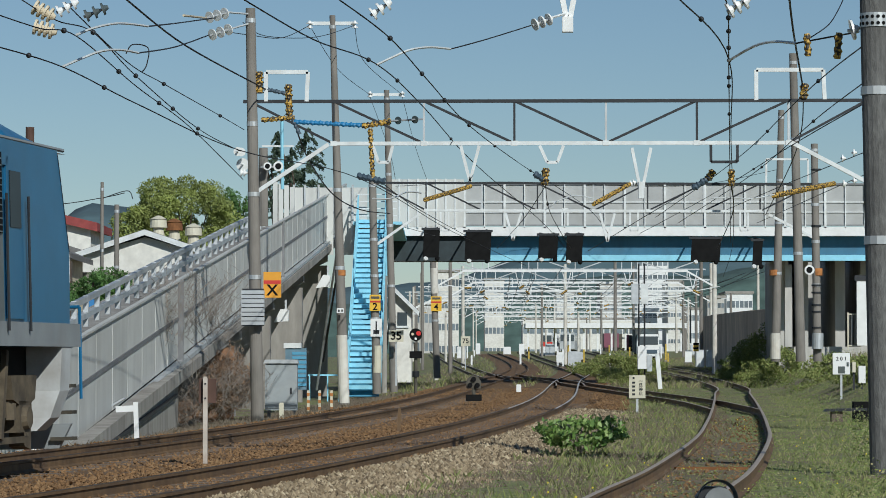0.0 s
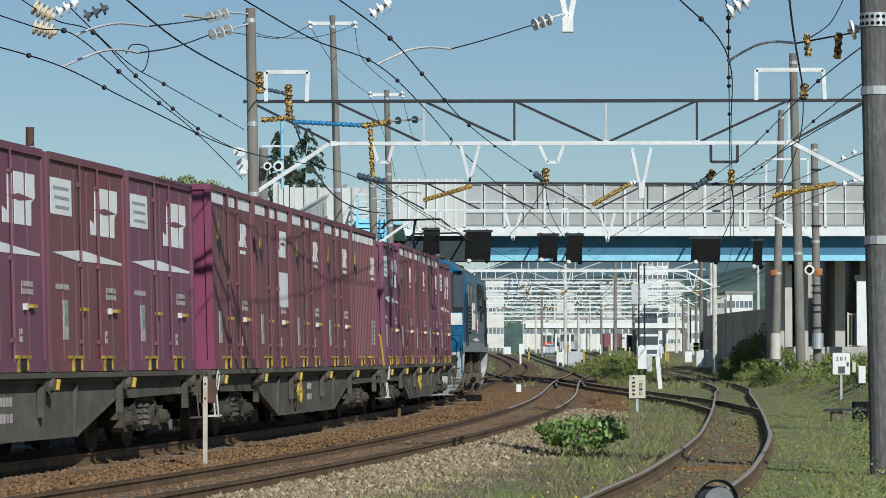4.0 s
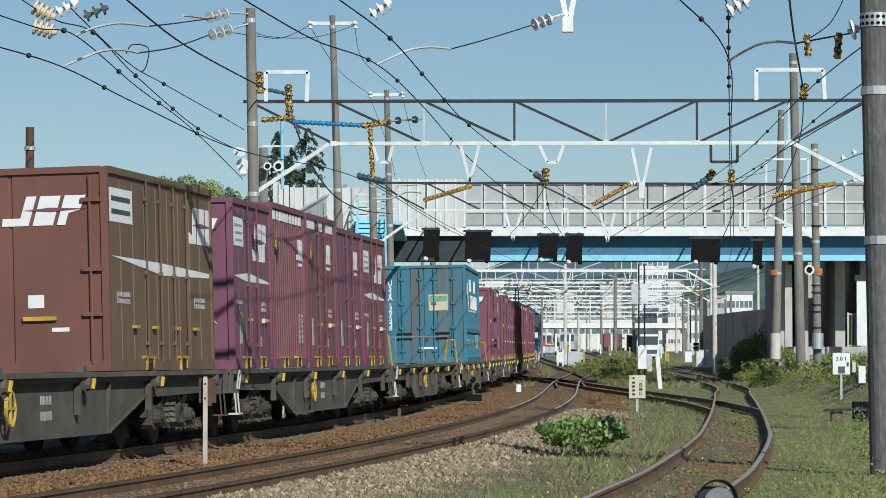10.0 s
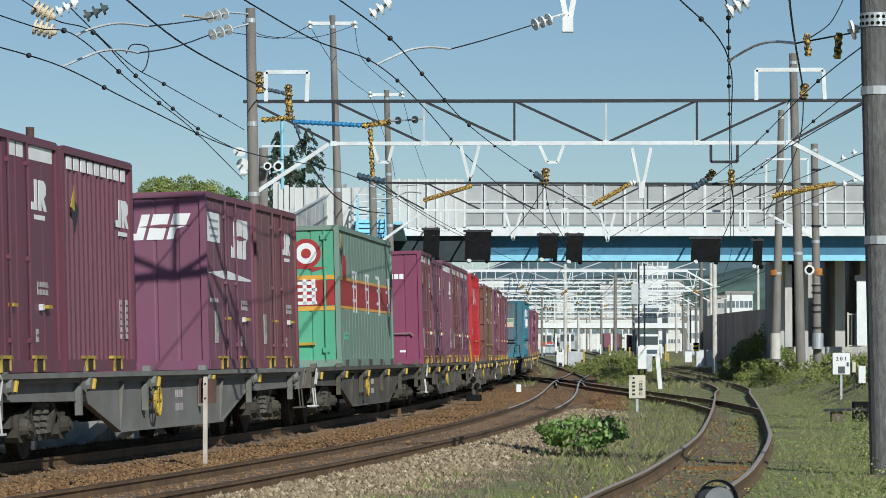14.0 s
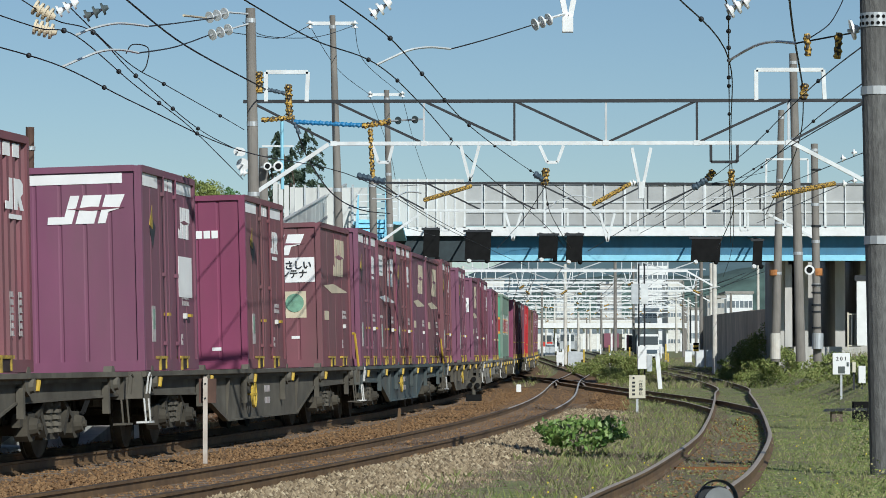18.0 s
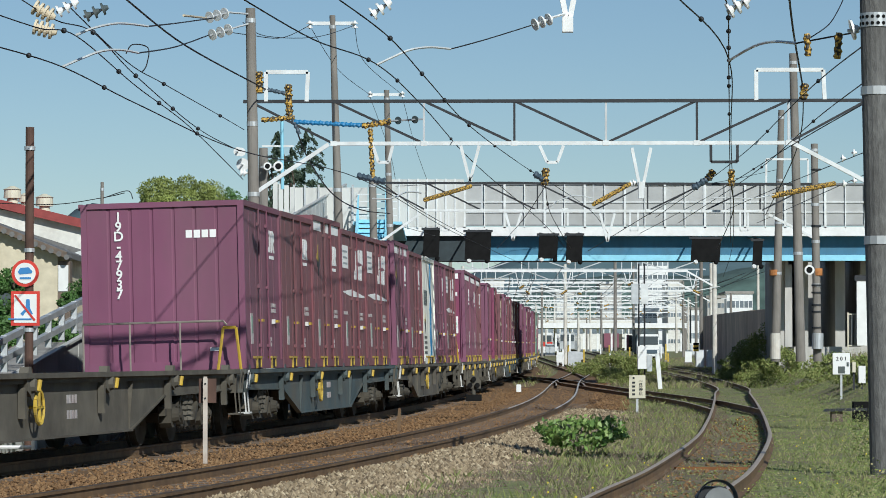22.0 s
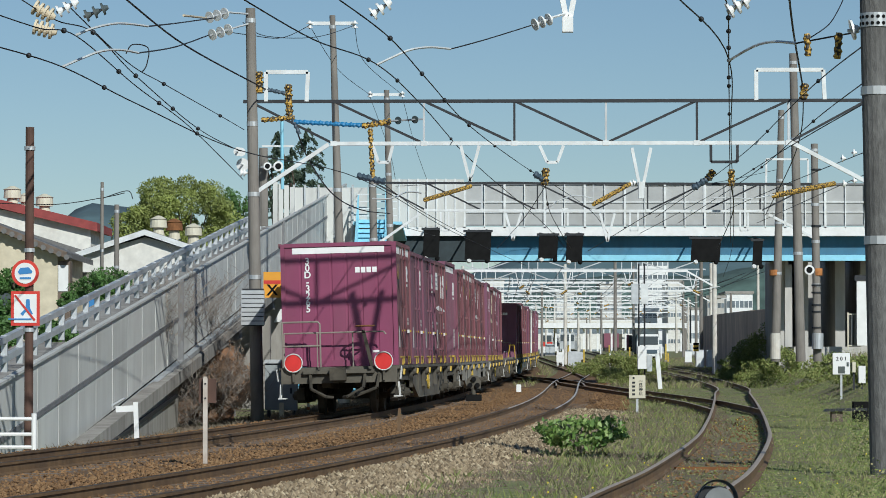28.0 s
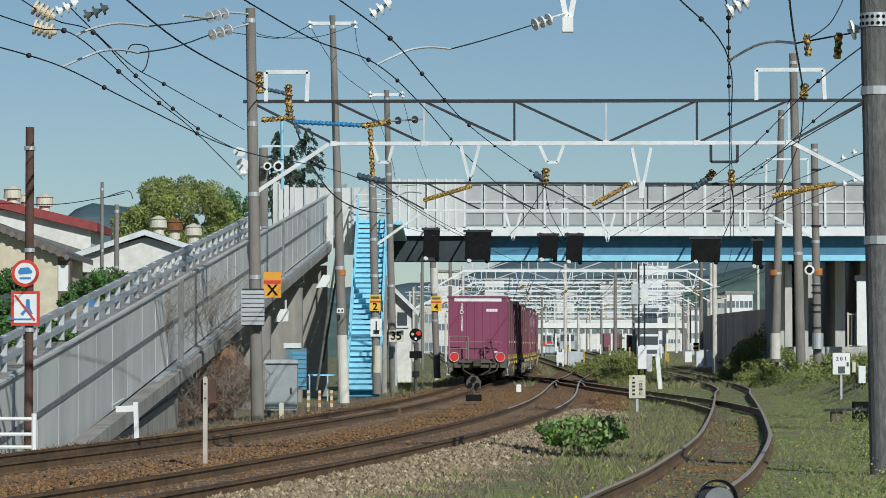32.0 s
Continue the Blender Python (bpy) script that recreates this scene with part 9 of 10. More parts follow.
house(-23.01, -17.23, 160, -1.0, 6.64, 8.11, M_PLASTER, M_ROOFTILE, "pale house with a dark grey lean-to roof", ridge=0.2, depth=6, barge=M_ROOFTILE)
yh = house(-18.69, -15.11, 130, -1.0, 5.65, 6.98, M_YPLASTER, M_ROOFTILE, "pale yellow house with a brown-grey tiled roof", ridge=0.08, windows=((-16.92, 4.08, 1.0, 1.0),), barge=M_SLEEPER)
for k in range(14):
    f = k / 13
    bm = bm_new(); rod(bm, ((-60 + 180 * f - 784) * 130 / 5869, -0.5, 0.905 + (663 - 381 - 75 * f) * 130 / 5869), ((-60 + 180 * f - 784) * 130 / 5869, 0.4, 0.905 + (663 - 381 - 75 * f) * 130 / 5869), 0.11, seg=8); part("verge_tile", bm, M_ROOFTILE, yh)
bm = bm_new(); box(bm, -15.08, -14.69, -0.05, 0.6, 4.17, 5.19); part("white_panel", bm, M_WHITE, yh, "white side panel")
bm = bm_new(); box(bm, -15.11, -14.62, 0.0, 0.8, -1.0, 5.36); part("side_wall", bm, M_SLEEPER, yh, "dark side wall")
house(-2.75, -1.64, 172, 0.5, 4.37, 5.34, M_PLASTER, M_ROOFTILE, "cream house with a dark roof near the tracks", ridge=0.1, depth=6, windows=((-2.11, 3.78, 0.5, 0.7),))
for x, y, d, s in ((21, 362, 177, 1.0), (43, 366, 180, 0.75), (78, 376, 177, 1.0), (280, 414, 154, 0.85), (342, 428, 154, 0.85), (308, 419, 155, 0.85)):
    k2 = d / 5869
    th = thing("roof_ventilator", Matrix.Translation(((x - 784) * k2, d, 0.905 + (663 - y) * k2)), "rusty cream round roof ventilator", "ventilator", "roof ventilators")
    bm = bm_new(); rod(bm, (0, 0, -0.15), (0, 0, 0.34 * s), 0.36 * s, 0.27 * s, 14); part("flue", bm, M_CREAM, th)
    bm = bm_new(); rod(bm, (0, 0, 0.34 * s), (0, 0, 0.8 * s), 0.48 * s, 0.44 * s, 16); part("cowl", bm, M_RUSTC if x == 308 else M_CREAM, th)
    bm = bm_new(); rod(bm, (0, 0, 0.8 * s), (0, 0, 1.0 * s), 0.5 * s, 0.1 * s, 16); part("cap", bm, M_RUSTC if x == 308 else M_CREAM, th)
for x, y0, d in ((180, 322, 120), (206, 362, 118)):
    concrete_pole(((x - 784) * d / 5869, d, -1.0), ((x - 784) * d / 5869, d, 0.905 + (663 - y0) * d / 5869), 0.075 if d > 118.5 else 0.1, 0.06 if d > 118.5 else 0.085, "slim grey utility pole among the houses", "utility poles")
wire([(-12.37, 120.0, 7.27), (-11.45, 120.0, 7.56), (-11.24, 120.0, 7.27)], 0.02)
wire([(-16.15, 120.0, 7.11), (-14.00, 120.0, 7.07), (-12.32, 120.0, 7.31), (-11.35, 118.0, 7.37)], 0.02)


def leaf_cloud(n, centre, radii, size, seed, shape=None, flat=0.0):
    """Many small leaf clumps spread over lobes of a crown, as one mesh."""
    rng = np.random.default_rng(seed)
    m = 46
    lobes = rng.normal(size=(m, 3))
    lobes /= np.linalg.norm(lobes, axis=1)[:, None]
    lobes[:, 2] = np.where(lobes[:, 2] < -0.3, lobes[:, 2] * 0.8, lobes[:, 2])
    lobes *= rng.uniform(0.5, 0.85, (m, 1))
    pick = rng.integers(0, m, n)
    d = rng.normal(size=(n, 3))
    d /= np.linalg.norm(d, axis=1)[:, None]
    rad = rng.uniform(0.14, 0.32, m)[pick] * rng.uniform(0.7, 1.05, n)
    p = lobes[pick] + d * rad[:, None]
    if shape is not None:
        p = shape(rng, n)
    p = p * np.array(radii) + np.array(centre)
    u = rng.normal(size=(n, 3)); u /= np.linalg.norm(u, axis=1)[:, None]
    v = np.cross(u, d + rng.normal(size=(n, 3)) * 0.5); v /= np.linalg.norm(v, axis=1)[:, None] + 1e-9
    s = size * rng.uniform(0.6, 1.3, (n, 1))
    quad = np.stack([p - u * s, p - v * s * 0.55, p + u * s, p + v * s * 0.55], axis=1).reshape(-1, 3)
    me = bpy.data.meshes.new("crown")
    me.from_pydata(quad.tolist(), [], [(4 * i, 4 * i + 1, 4 * i + 2, 4 * i + 3) for i in range(n)])
    return me


def tree(base, centre, radii, n, size, material, label, seed, name="tree", shape=None):
    th = thing(name, Matrix.Translation(base), label, "tree")
    b, c = Vector(base), Vector(centre)
    bm = bm_new(); rod(bm, (0, 0, 0), (c - b) * 0.75, 0.25, 0.14, 10); part("trunk", bm, M_BARK, th)
    rng = random.Random(seed)
    for k in range(6 if name == "tree" else 2):
        e = (c - b) + Vector((rng.uniform(-0.6, 0.6) * radii[0], rng.uniform(-0.6, 0.6) * radii[1], rng.uniform(-0.1, 0.5) * radii[2]))
        bm = bm_new(); rod(bm, (c - b) * rng.uniform(0.5, 0.72), e, 0.1, 0.03, 7); part("limb", bm, M_BARK, th)
    me = leaf_cloud(n, c - b, radii, size, seed, shape)
    me.materials.append(material)
    part("crown", me, None, th)


tree((-16.03, 205, -0.5), (-16.05, 205.0, 10.38), (3.7, 3.0, 3.1), 34000, 0.085, M_CROWN, "broad bright yellow-green tree beyond the houses", 2)
tree((-13.56, 210, -0.5), (-13.33, 210.0, 11.05), (1.5, 1.5, 2.1), 7000, 0.085, M_SHRUB, "dark green tree behind the ramp", 5)
tree((-18.82, 203, -0.5), (-18.90, 203.0, 9.67), (1.7, 1.6, 2.0), 8000, 0.085, M_CROWN, "yellow-green tree beyond the houses", 8)


def cone_shape(rng, n):
    """Drooping feathery branches round a leader."""
    nb = 44
    k = rng.integers(0, nb, n)
    h = (k + 0.5) / nb
    a = rng.uniform(0, 2 * np.pi, nb)[k] + rng.normal(size=n) * 0.13
    r = rng.uniform(0.05, 1.0, n)
    reach = (0.12 + 0.88 * (1 - h) ** 0.75) * rng.uniform(0.55, 1.1, nb)[k]
    z = h * 2 - 1 + 0.10 * r - 0.24 * r * r + rng.normal(size=n) * 0.02
    return np.stack([r * reach * np.cos(a), r * reach * np.sin(a), z], axis=1)


for x, yt, w, hh, sd in ((490, 234, 1.5, 1.9, 3), (542, 228, 2.1, 2.2, 4), (516, 262, 1.7, 1.7, 9)):
    zt = 0.905 + (663 - yt) * 160 / 5869
    tree(((x - 784) * 160 / 5869, 160, 0), ((x - 784) * 160 / 5869, 160, zt - hh), (w, w, hh), 6500, 0.06, M_CONIFER, "dark feathery conifer behind the ramp", sd, "conifer", cone_shape)
for x, y, w, d, sd in ((165, 510, 0.8, 105, 1), (195, 508, 0.85, 106, 2), (215, 515, 0.6, 107, 3), (119, 533, 0.36, 98, 4), (18, 500, 0.62, 92, 5), (20, 555, 0.75, 88, 6), (95, 582, 0.4, 82, 7), (10, 590, 0.7, 80, 8), (110, 600, 0.5, 80, 9)):
    k2 = d / 5869
    c = ((x - 784) * k2, d, 0.905 + (663 - y) * k2)
    tree((c[0], d, -0.8), c, (w, w, w * 0.8), 2200, 0.055, M_SHRUB, "rounded clipped dark green garden shrub", sd, "garden_shrub")
th = thing("blue_cover", Matrix.Translation((-11.02, 104.0, 2.95)), "blue plastic sheet among the garden shrubs", "sheet")
bm = bm_new(); prism(bm, [(-0.3, -0.4), (0.3, -0.4), (0.2, 0.1), (0.0, 0.4), (-0.15, 0.15)], "y", -0.1, 0.1); part("sheet", bm, M_SIGNBLUE, th)


# ================= vegetation and stones on the ground =================
def island_mat(name, cols, rough=0.9):
    m = bpy.data.materials.new(name)
    m.use_nodes = True
    n, l = m.node_tree.nodes, m.node_tree.links
    g = n.new("ShaderNodeNewGeometry")
    r = n.new("ShaderNodeValToRGB")
    els = r.color_ramp.elements
    while len(els) < len(cols):
        els.new(0.5)
    for i, c in enumerate(cols):
        els[i].position, els[i].color = i / (len(cols) - 1), (*c, 1)
    l.new(g.outputs["Random Per Island"], r.inputs[0])
    l.new(r.outputs[0], n["Principled BSDF"].inputs["Base Color"])
    n["Principled BSDF"].inputs["Roughness"].default_value = rough
    return m


M_STONE_R = island_mat("rusty_stones", ((0.107, 0.059, 0.026), (0.208, 0.114, 0.048), (0.259, 0.148, 0.065), (0.158, 0.087, 0.038), (0.293, 0.184, 0.089)))
M_STONE_G = island_mat("grey_stones", ((0.097, 0.069, 0.040), (0.249, 0.187, 0.114), (0.378, 0.295, 0.182), (0.173, 0.123, 0.071), (0.540, 0.439, 0.290)))
M_BLADES = leafy(island_mat("grass_blades", ((0.121, 0.162, 0.041), (0.230, 0.270, 0.074), (0.351, 0.338, 0.135), (0.176, 0.223, 0.061), (0.486, 0.419, 0.230)), 0.7))
M_WEED = leafy(island_mat("weed_leaves", ((0.161, 0.218, 0.052), (0.253, 0.305, 0.081), (0.345, 0.345, 0.127), (0.196, 0.253, 0.063)), 0.7))
M_DRY = leafy(island_mat("dry_grass", ((0.184, 0.138, 0.092), (0.276, 0.230, 0.172), (0.138, 0.115, 0.075), (0.230, 0.172, 0.138)), 0.8))
M_LEAVES = leafy(island_mat("broad_leaves", ((0.084, 0.168, 0.036), (0.156, 0.264, 0.060), (0.240, 0.360, 0.096), (0.360, 0.444, 0.168)), 0.5))
M_TWIG = mat("dry_twig", (0.23, 0.195, 0.165), 0.9, var=0.3)
M_FLOWER = mat("yellow_flowers", (0.75, 0.62, 0.05), 0.6, var=0.1)
rng = np.random.default_rng(5)


def place_along(pts, n, o0, o1, y0, y1):
    """Random plan places beside a line, between two offsets and two distances."""
    arr = np.array([(p.x, p.y) for p in pts])
    i = np.where((arr[:-1, 1] > y0) & (arr[:-1, 1] < y1))[0]
    w = 1.0 / arr[i, 1] ** 1.2
    k = rng.choice(i, n, p=w / w.sum())
    d = arr[k + 1] - arr[k]
    t = rng.uniform(0, 1, (n, 1))
    d2 = d / np.linalg.norm(d, axis=1)[:, None]
    return arr[k] + d * t + np.stack([d2[:, 1], -d2[:, 0]], 1) * rng.uniform(o0, o1, (n, 1))


def scatter_stones(name, xy, z, size, material, label):
    n = len(xy)
    base = np.array([(1, 0, 0), (-0.9, 0.2, 0), (0.1, 1, 0.1), (0, -1, -0.1), (0.1, 0.1, 0.8), (0, 0, -0.8)])
    s = size * rng.uniform(0.55, 1.35, (n, 1, 1)) * rng.uniform(0.7, 1.25, (n, 1, 3))
    jit = base[None] * s + rng.normal(size=(n, 6, 3)) * size * 0.22
    a = rng.uniform(0, 6.28, n)
    c, sn = np.cos(a)[:, None], np.sin(a)[:, None]
    x = jit[..., 0] * c - jit[..., 1] * sn
    y = jit[..., 0] * sn + jit[..., 1] * c
    v = np.stack([x + xy[:, :1], y + xy[:, 1:], jit[..., 2] + z[:, None]], -1).reshape(-1, 3)
    tri = np.array([(0, 2, 4), (2, 1, 4), (1, 3, 4), (3, 0, 4), (2, 0, 5), (1, 2, 5), (3, 1, 5), (0, 3, 5)])
    f = (tri[None] + 6 * np.arange(n)[:, None, None]).reshape(-1, 3)
    me = bpy.data.meshes.new(name)
    me.from_pydata(v.tolist(), [], f.tolist())
    me.materials.append(material)
    stuff(name, me, None, label, "stones")


def rises(xy):
    return np.array([rise(y) for y in xy[:, 1]])


p = place_along(MAIN, 36000, -1.7, 2.0, 24, 130)
scatter_stones("main_line_ballast", p, rises(p) - 0.135 + 0.008 * rng.normal(size=len(p)), 0.026, M_STONE_R, "rust-brown crushed stone ballast around the main line")
p = np.concatenate([place_along(LOOP, 24000, -1.6, 0.9, 24, 130), place_along(LOOP, 3000, 0.9, 2.2, 84, 150)])
scatter_stones("loop_ballast", p, rises(p) - 0.135 + 0.008 * rng.normal(size=len(p)), 0.026, M_STONE_R, "rust-brown crushed stone ballast around the second track")
p = place_along(SIDING, 900, -0.5, 0.5, 24, 75)
scatter_stones("siding_stones", p, rises(p) - 0.155, 0.025, M_STONE_R, "scattered brown stones between the siding rails")
p = place_along(LOOP, 34000, 0.75, 2.75, 22, 84)
dist = np.array([min((Vector(q) - w).length for w in LOOP[18:70:2]) for q in p])
scatter_stones("shoulder_stones", p, rises(p) - np.interp(dist, [0.9, 1.3, 2.0, 2.7], [0.11, 0.12, 0.165, 0.235]), 0.05, M_STONE_G, "pale grey crushed stones on the ballast shoulder")


def scatter_blades(name, xy, h, w, material, label, lift=-0.02, bend=0.35):
    n = len(xy)
    z = np.array([ground_z(x, y) for x, y in xy]) - 0.03 + lift
    a = rng.uniform(0, 6.28, n)
    hh = h * rng.uniform(0.45, 1.3, n)
    ww = w * rng.uniform(0.6, 1.4, n)
    dx, dy = np.cos(a) * ww, np.sin(a) * ww * 0.4
    lx, ly = rng.normal(size=n) * bend * hh, rng.normal(size=n) * bend * hh
    v = np.stack([np.stack([xy[:, 0] - dx, xy[:, 1] - dy, z], -1), np.stack([xy[:, 0] + dx, xy[:, 1] + dy, z], -1),
                  np.stack([xy[:, 0] + lx * 0.4 + dx * 0.5, xy[:, 1] + ly * 0.4, z + hh * 0.6], -1), np.stack([xy[:, 0] + lx, xy[:, 1] + ly, z + hh], -1)], 1).reshape(-1, 3)
    f = [(4 * i, 4 * i + 1, 4 * i + 2) for i in range(n)] + [(4 * i, 4 * i + 2, 4 * i + 3) for i in range(n)]
    me = bpy.data.meshes.new(name)
    me.from_pydata(v.tolist(), [], f)
    me.materials.append(material)
    stuff(name, me, None, label, "grass")


def patchy(xy, scale, cut):
    k = np.array([noise.noise((x * scale, y * scale, 7.0)) for x, y in xy])
    return xy[k > cut]


p = patchy(patchy(place_along(SIDING, 90000, -2.4, 5.5, 24, 120), 0.9, -0.05), 2.7, -0.12)
near = np.array([min(abs((Vector(q) - w).length - 0.56) for w in SIDING[14:130:2]) for q in p])
scatter_blades("grass", p[near > 0.09], 0.06, 0.004, M_BLADES, "patchy green grass around the siding")
p = patchy(patchy(place_along(SIDING, 50000, 1.2, 7.0, 24, 190), 0.6, -0.05), 2.2, -0.05)
scatter_blades("tall_grass", p, 0.11, 0.0042, M_BLADES, "taller green weeds on the bank beside the siding")
p = patchy(place_along(LOOP, 42000, 2.1, 4.6, 24, 90), 0.8, -0.1)
scatter_blades("dry_grass", p, 0.10, 0.003, M_DRY, "dry grey-brown grass beside the ballast shoulder")
p = patchy(place_along(LOOP, 18000, 2.0, 4.2, 30, 140), 0.7, 0.1)
scatter_blades("verge_grass", p, 0.15, 0.0045, M_BLADES, "green weeds between the two tracks")
p = place_along(MAIN, 22000, -4.2, -2.2, 45, 125)
scatter_blades("left_dry_grass", p[(p[:, 1] > 62) | (rng.random(len(p)) < 0.25)], 0.15, 0.004, M_DRY, "tall dry grass beside the main line")
for nm, m, lb, cut in (("yard_weeds", M_BLADES, "green weeds in the far yard", -0.02), ("yard_dry_grass", M_DRY, "dry brown grass in the far yard", 0.05)):
    p = np.concatenate([patchy(place_along(MAIN, n, a, b, 132, 330), 0.22, cut) for n, a, b in ((6000, -6.0, -1.6), (2000, 1.4, 2.2), (26000, 5.4, 18.0))])
    gap = np.array([min((Vector(q) - w).length for w in SIDING[90::3]) for q in p])
    scatter_blades(nm, p[gap > 1.1], 0.26, 0.012, m, lb)
p = patchy(place_along(SIDING, 16000, -0.45, 0.45, 24, 46), 1.3, -0.1)
scatter_blades("siding_weeds", p, 0.07, 0.004, M_BLADES, "short green weeds between the siding rails")
p = place_along(SIDING, 90, -2.0, 4.5, 26, 75)
bm = bm_new()
for x, y in p:
    bmesh.ops.create_icosphere(bm, subdivisions=1, radius=0.008 + 0.006 * rng.random(), matrix=Matrix.Translation((x, y, ground_z(x, y) + 0.08)))
stuff("flowers", bm, M_FLOWER, "tiny yellow flowers in the grass", "flowers")


def scatter_leaves(name, xy, h, size, material, label):
    """Small broad leaves lying at all heights of a low ground cover."""
    n = len(xy)
    z = np.array([ground_z(x, y) for x, y in xy]) - 0.03 + h * rng.uniform(0, 1, n) ** 1.5
    c = np.stack([xy[:, 0], xy[:, 1], z], -1)
    u = rng.normal(size=(n, 3)); u[:, 2] *= 0.5
    u /= np.linalg.norm(u, axis=1)[:, None]
    v = np.cross(u, rng.normal(size=(n, 3))); v /= np.linalg.norm(v, axis=1)[:, None]
    sz = size * rng.uniform(0.5, 1.4, (n, 1))
    q = np.stack([c - u * sz, c - v * sz * 0.5, c + u * sz, c + v * sz * 0.5], 1).reshape(-1, 3)
    me = bpy.data.meshes.new(name)
    me.from_pydata(q.tolist(), [], [(4 * i, 4 * i + 1, 4 * i + 2, 4 * i + 3) for i in range(n)])
    me.materials.append(material)
    stuff(name, me, None, label, "weeds")


M_COVER = leafy(island_mat("ground_cover", ((0.112, 0.168, 0.042), (0.210, 0.280, 0.070), (0.336, 0.364, 0.126), (0.168, 0.238, 0.063), (0.420, 0.378, 0.196), (0.266, 0.336, 0.098)), 0.7))
p = patchy(patchy(place_along(SIDING, 230000, -2.6, 7.0, 24, 150), 0.8, -0.06), 3.1, -0.12)
near = np.array([min(abs((Vector(q) - w).length - 0.56) for w in SIDING[14:150:2]) for q in p])
scatter_leaves("ground_cover", p[near > 0.1], 0.10, 0.014, M_COVER, "low leafy weeds around the siding")
p = patchy(place_along(SIDING, 90000, 1.8, 9.5, 30, 190), 0.45, 0.05)
scatter_leaves("tall_weeds", p, 0.4, 0.022, M_COVER, "taller leafy weeds on the bank beside the siding")


def leaf_bush(centre, radii, n, size, label, seed, material, name="bush"):
    th = thing(name, Matrix.Translation(centre), label, "bush", "bushes")
    rr = random.Random(seed)
    for k in range(9 if name == "bush" else 3):
        bm = bm_new(); e = Vector((rr.uniform(-0.8, 0.8) * radii[0], rr.uniform(-0.8, 0.8) * radii[1], rr.uniform(0.5, 0.9) * radii[2]))
        part("stem", tube([Vector((0, 0, -0.1)), e * 0.5 + Vector((0, 0, 0.05)), e], 0.008, 5), M_TWIG, th); bm.free()
    me = leaf_cloud(n, (0, 0, radii[2] * 0.45), (radii[0] * 1.15, radii[1] * 1.15, radii[2] * 0.75), size, seed)
    me.materials.append(material)
    part("leaves", me, None, th)


leaf_bush((1.93, 46.5, -0.09), (0.62, 0.45, 0.36), 1250, 0.046, "low bush with broad bright green leaves", 3, M_LEAVES)
leaf_bush((1.61, 47.0, 0.00), (0.25, 0.25, 0.24), 260, 0.05, "low bush with broad bright green leaves", 4, M_LEAVES)
leaf_bush((2.38, 47.0, 0.04), (0.22, 0.25, 0.26), 260, 0.05, "low bush with broad bright green leaves", 5, M_LEAVES)
for x, y, d, w, h, sd in ((1090, 640, 150, 0.8, 0.5, 12), (1300, 618, 165, 1.3, 0.55, 13), (1325, 588, 150, 0.5, 0.45, 14), (1420, 625, 118, 0.9, 0.7, 15), (1470, 620, 120, 1.0, 0.8, 16), (1500, 640, 105, 0.7, 0.6, 17), (1312, 612, 158, 1.2, 0.6, 42), (1345, 606, 156, 1.0, 0.6, 43), (1340, 610, 140, 1.0, 0.7, 19), (1540, 640, 100, 0.8, 0.8, 20), (1308, 0, 164, 1.2, 1.5, 53), (1332, 0, 160, 1.1, 1.9, 54), (1356, 0, 156, 1.0, 2.1, 55), (1385, 0, 138, 0.9, 1.3, 56), (1340, 0, 150, 1.1, 1.0, 58), (1040, 0, 190, 1.1, 0.8, 61), (1068, 0, 182, 1.2, 1.1, 62), (1098, 0, 176, 1.2, 1.3, 63), (1126, 0, 170, 1.1, 1.2, 64), (1085, 0, 160, 0.9, 0.7, 65), (1148, 0, 210, 1.2, 0.8, 69), (1050, 625, 200, 1.0, 0.6, 23)):
    k2 = d / 5869
    leaf_bush(((x - 784) * k2, d, ground_z((x - 784) * k2, d) - 0.05), (w, w, h), int(2600 + 2200 * max(0, h - 0.7)), 0.035 if h < 0.75 else 0.055, "tangled green weeds on the bank", sd, M_WEED, "weed_clump")


def twig_tangle(name, centre, size, n, seed, label):
    rr = random.Random(seed)
    bm = bm_new()
    for i in range(n):
        a = Vector(centre) + Vector((rr.uniform(-1, 1) * size[0], rr.uniform(-1, 1) * size[1], rr.uniform(-1, 0.2) * size[2]))
        for k in range(4):
            b = a + Vector((rr.uniform(-0.35, 0.35), rr.uniform(-0.2, 0.2), rr.uniform(0.05, 0.42)))
            rod(bm, a, b, 0.006, 0.004, 4, caps=False)
            a = b
    stuff(name, bm, M_TWIG, label, "twigs")


twig_tangle("dry_shrub", (-5.43, 82.0, 0.53), (0.7, 0.6, 0.8), 170, 3, "tangle of bare dry twigs under the ramp")
twig_tangle("bare_creeper", (-5.69, 72.0, 2.17), (0.8, 0.15, 0.7), 110, 4, "bare creeper twigs over the barrier wall")
twig_tangle("bare_creeper", (-5.64, 82.0, 2.35), (0.6, 0.15, 0.7), 90, 5, "bare creeper twigs over the barrier wall")
twig_tangle("dry_shrub", (-5.72, 74.0, 0.19), (0.6, 0.4, 0.5), 90, 6, "tangle of bare dry twigs under the ramp")

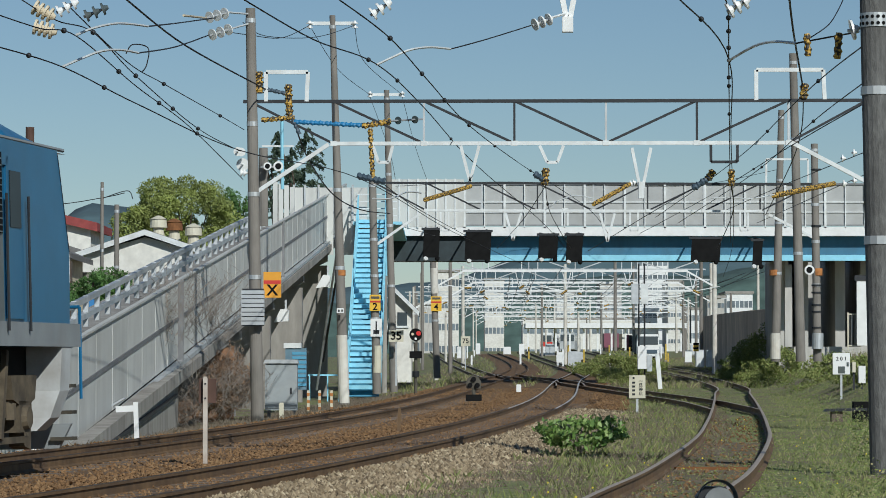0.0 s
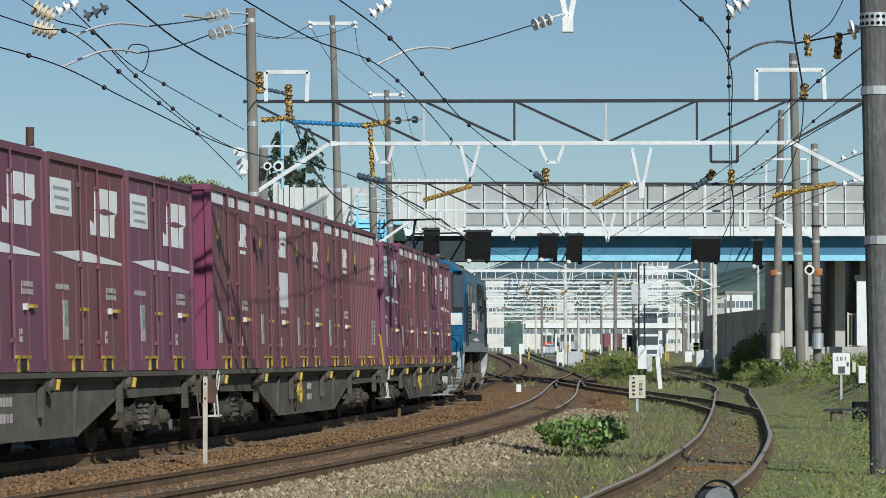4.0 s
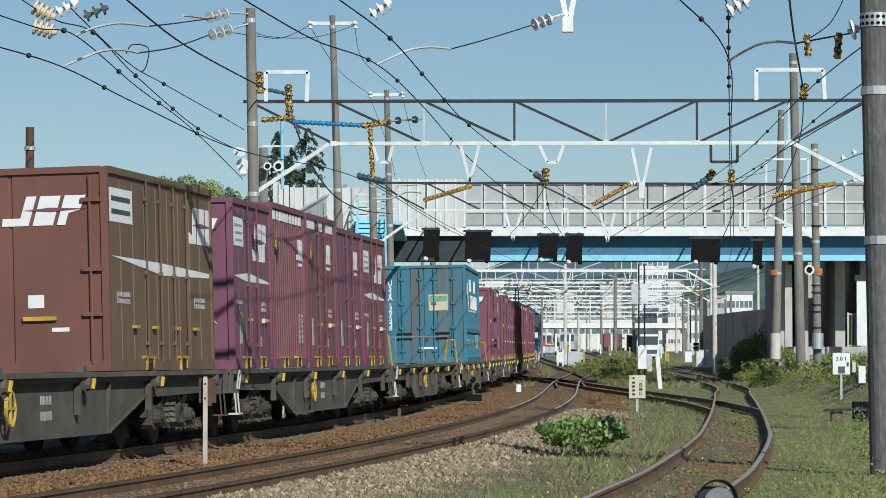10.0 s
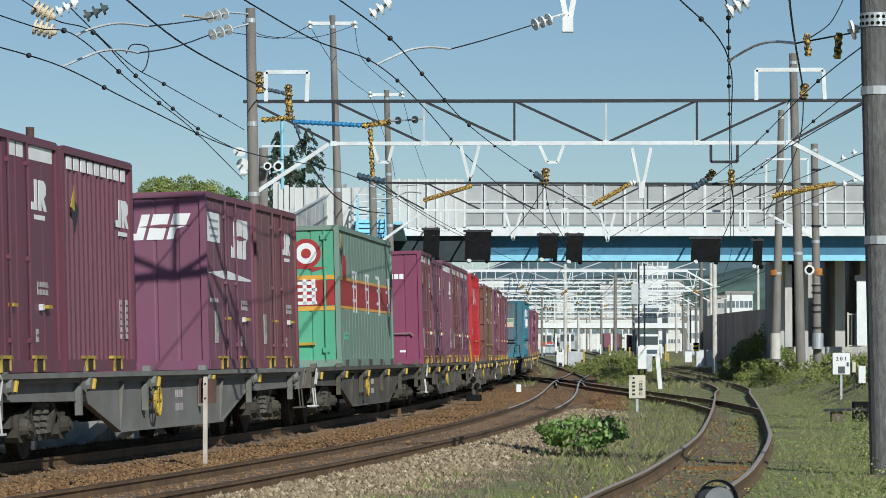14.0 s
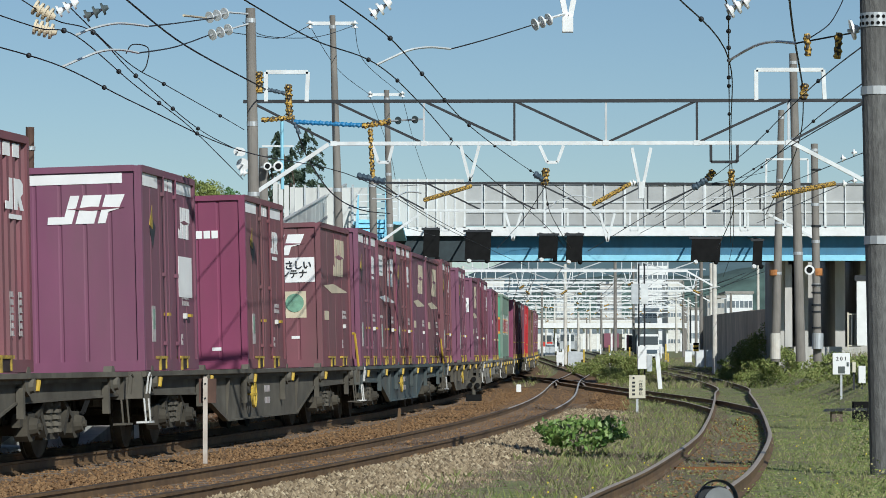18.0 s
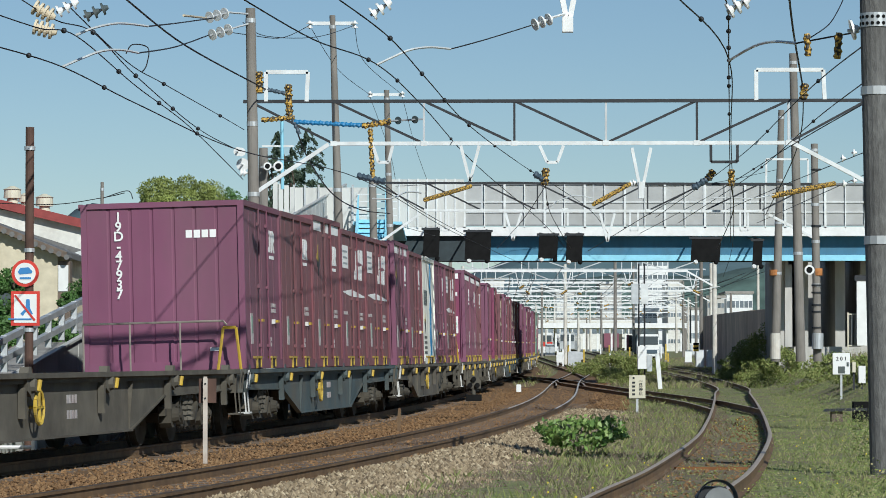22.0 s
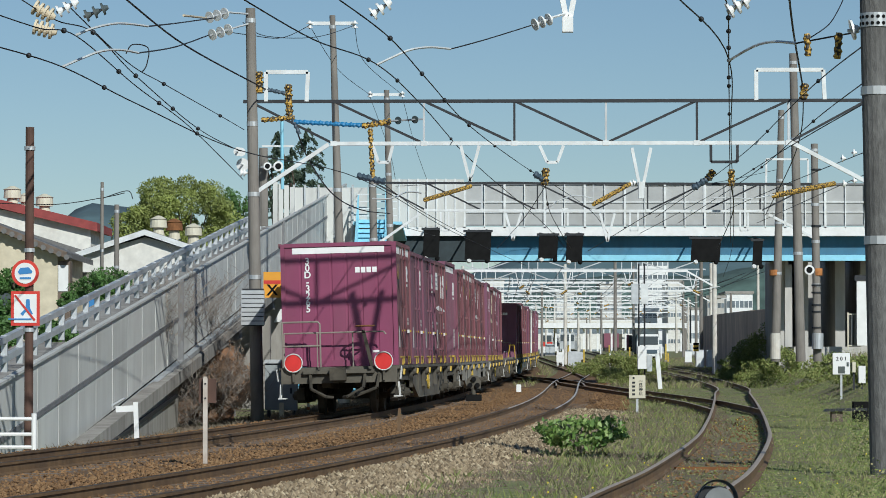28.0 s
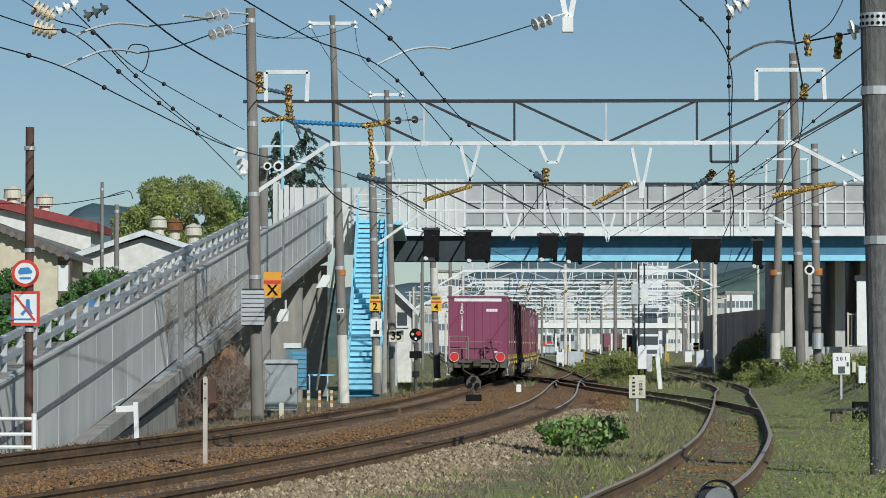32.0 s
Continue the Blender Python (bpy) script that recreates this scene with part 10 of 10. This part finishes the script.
M_DEAD = leafy(island_mat("dead_leaves", ((0.20, 0.115, 0.065), (0.30, 0.175, 0.10), (0.38, 0.25, 0.16), (0.24, 0.16, 0.11)), 0.85))
for x, y, d, w, h, sd in ((350, 690, 80, 0.5, 0.75, 31), (385, 660, 84, 0.6, 0.8, 32), (412, 690, 84, 0.5, 0.7, 33), (325, 725, 76, 0.45, 0.45, 34), (372, 640, 82, 0.5, 0.7, 35), (402, 625, 86, 0.5, 0.8, 36), (425, 660, 88, 0.45, 0.8, 37), (362, 700, 78, 0.5, 0.6, 38)):
    k2 = d / 5869
    leaf_bush(((x - 784) * k2, d, 0.905 + (663 - y) * k2 - h * 0.6), (w, 0.4, h), 2400, 0.028, "brown dead creeper under the ramp", sd, M_DEAD, "dead_bush")

# sleepers, set flush in the ballast
bm = bm_new(); box(bm, -1.05, 1.05, -0.11, 0.11, -0.2, -0.118)
SLEEPER = mesh_of("sleeper", bm, M_SLEEPER)
for pts, nm, y0, y1 in ((MAIN, "ballast_bed_main", 30, 104), (LOOP, "ballast_bed_loop", 26, 92)):
    bed = bpy.data.objects[nm]
    acc = 0.0
    for a, b in zip(pts, pts[1:]):
        if not y0 < a.y < y1:
            continue
        d = b - a
        acc += d.length
        n = 0
        while acc > 0.66:
            acc -= 0.66
            c = b - d.normalized() * acc
            ob = part("sleeper", SLEEPER, None, bed)
            ob.matrix_basis = Matrix.Translation((c.x, c.y, rise(c.y))) @ Matrix.Rotation(-math.atan2(d.x, d.y), 4, "Z")


bed = structure("siding_bed", (lambda b: (strip(b, SIDING[16:52], [(-0.5, -0.16), (0.5, -0.16)]), b)[1])(bm_new()), M_SOIL, "bare brown soil between the siding rails")
bm = bm_new(); prism(bm, [(-0.42, -0.07), (0.4, -0.09), (0.46, 0.02), (0.38, 0.09), (-0.36, 0.08), (-0.45, 0.0)], "z", -0.16, -0.125)
plank = part("sleeper", bm, M_RUSTC, bed, "split rust-orange sleeper")
k = min(range(len(SIDING)), key=lambda i: abs(SIDING[i].y - 40.6))
plank.matrix_basis = Matrix.Translation((SIDING[k].x - 0.05, SIDING[k].y, rise(40.6))) @ Matrix.Rotation(-0.12, 4, "Z")


# ================= movement =================
def motions():
    key_train()


motions()
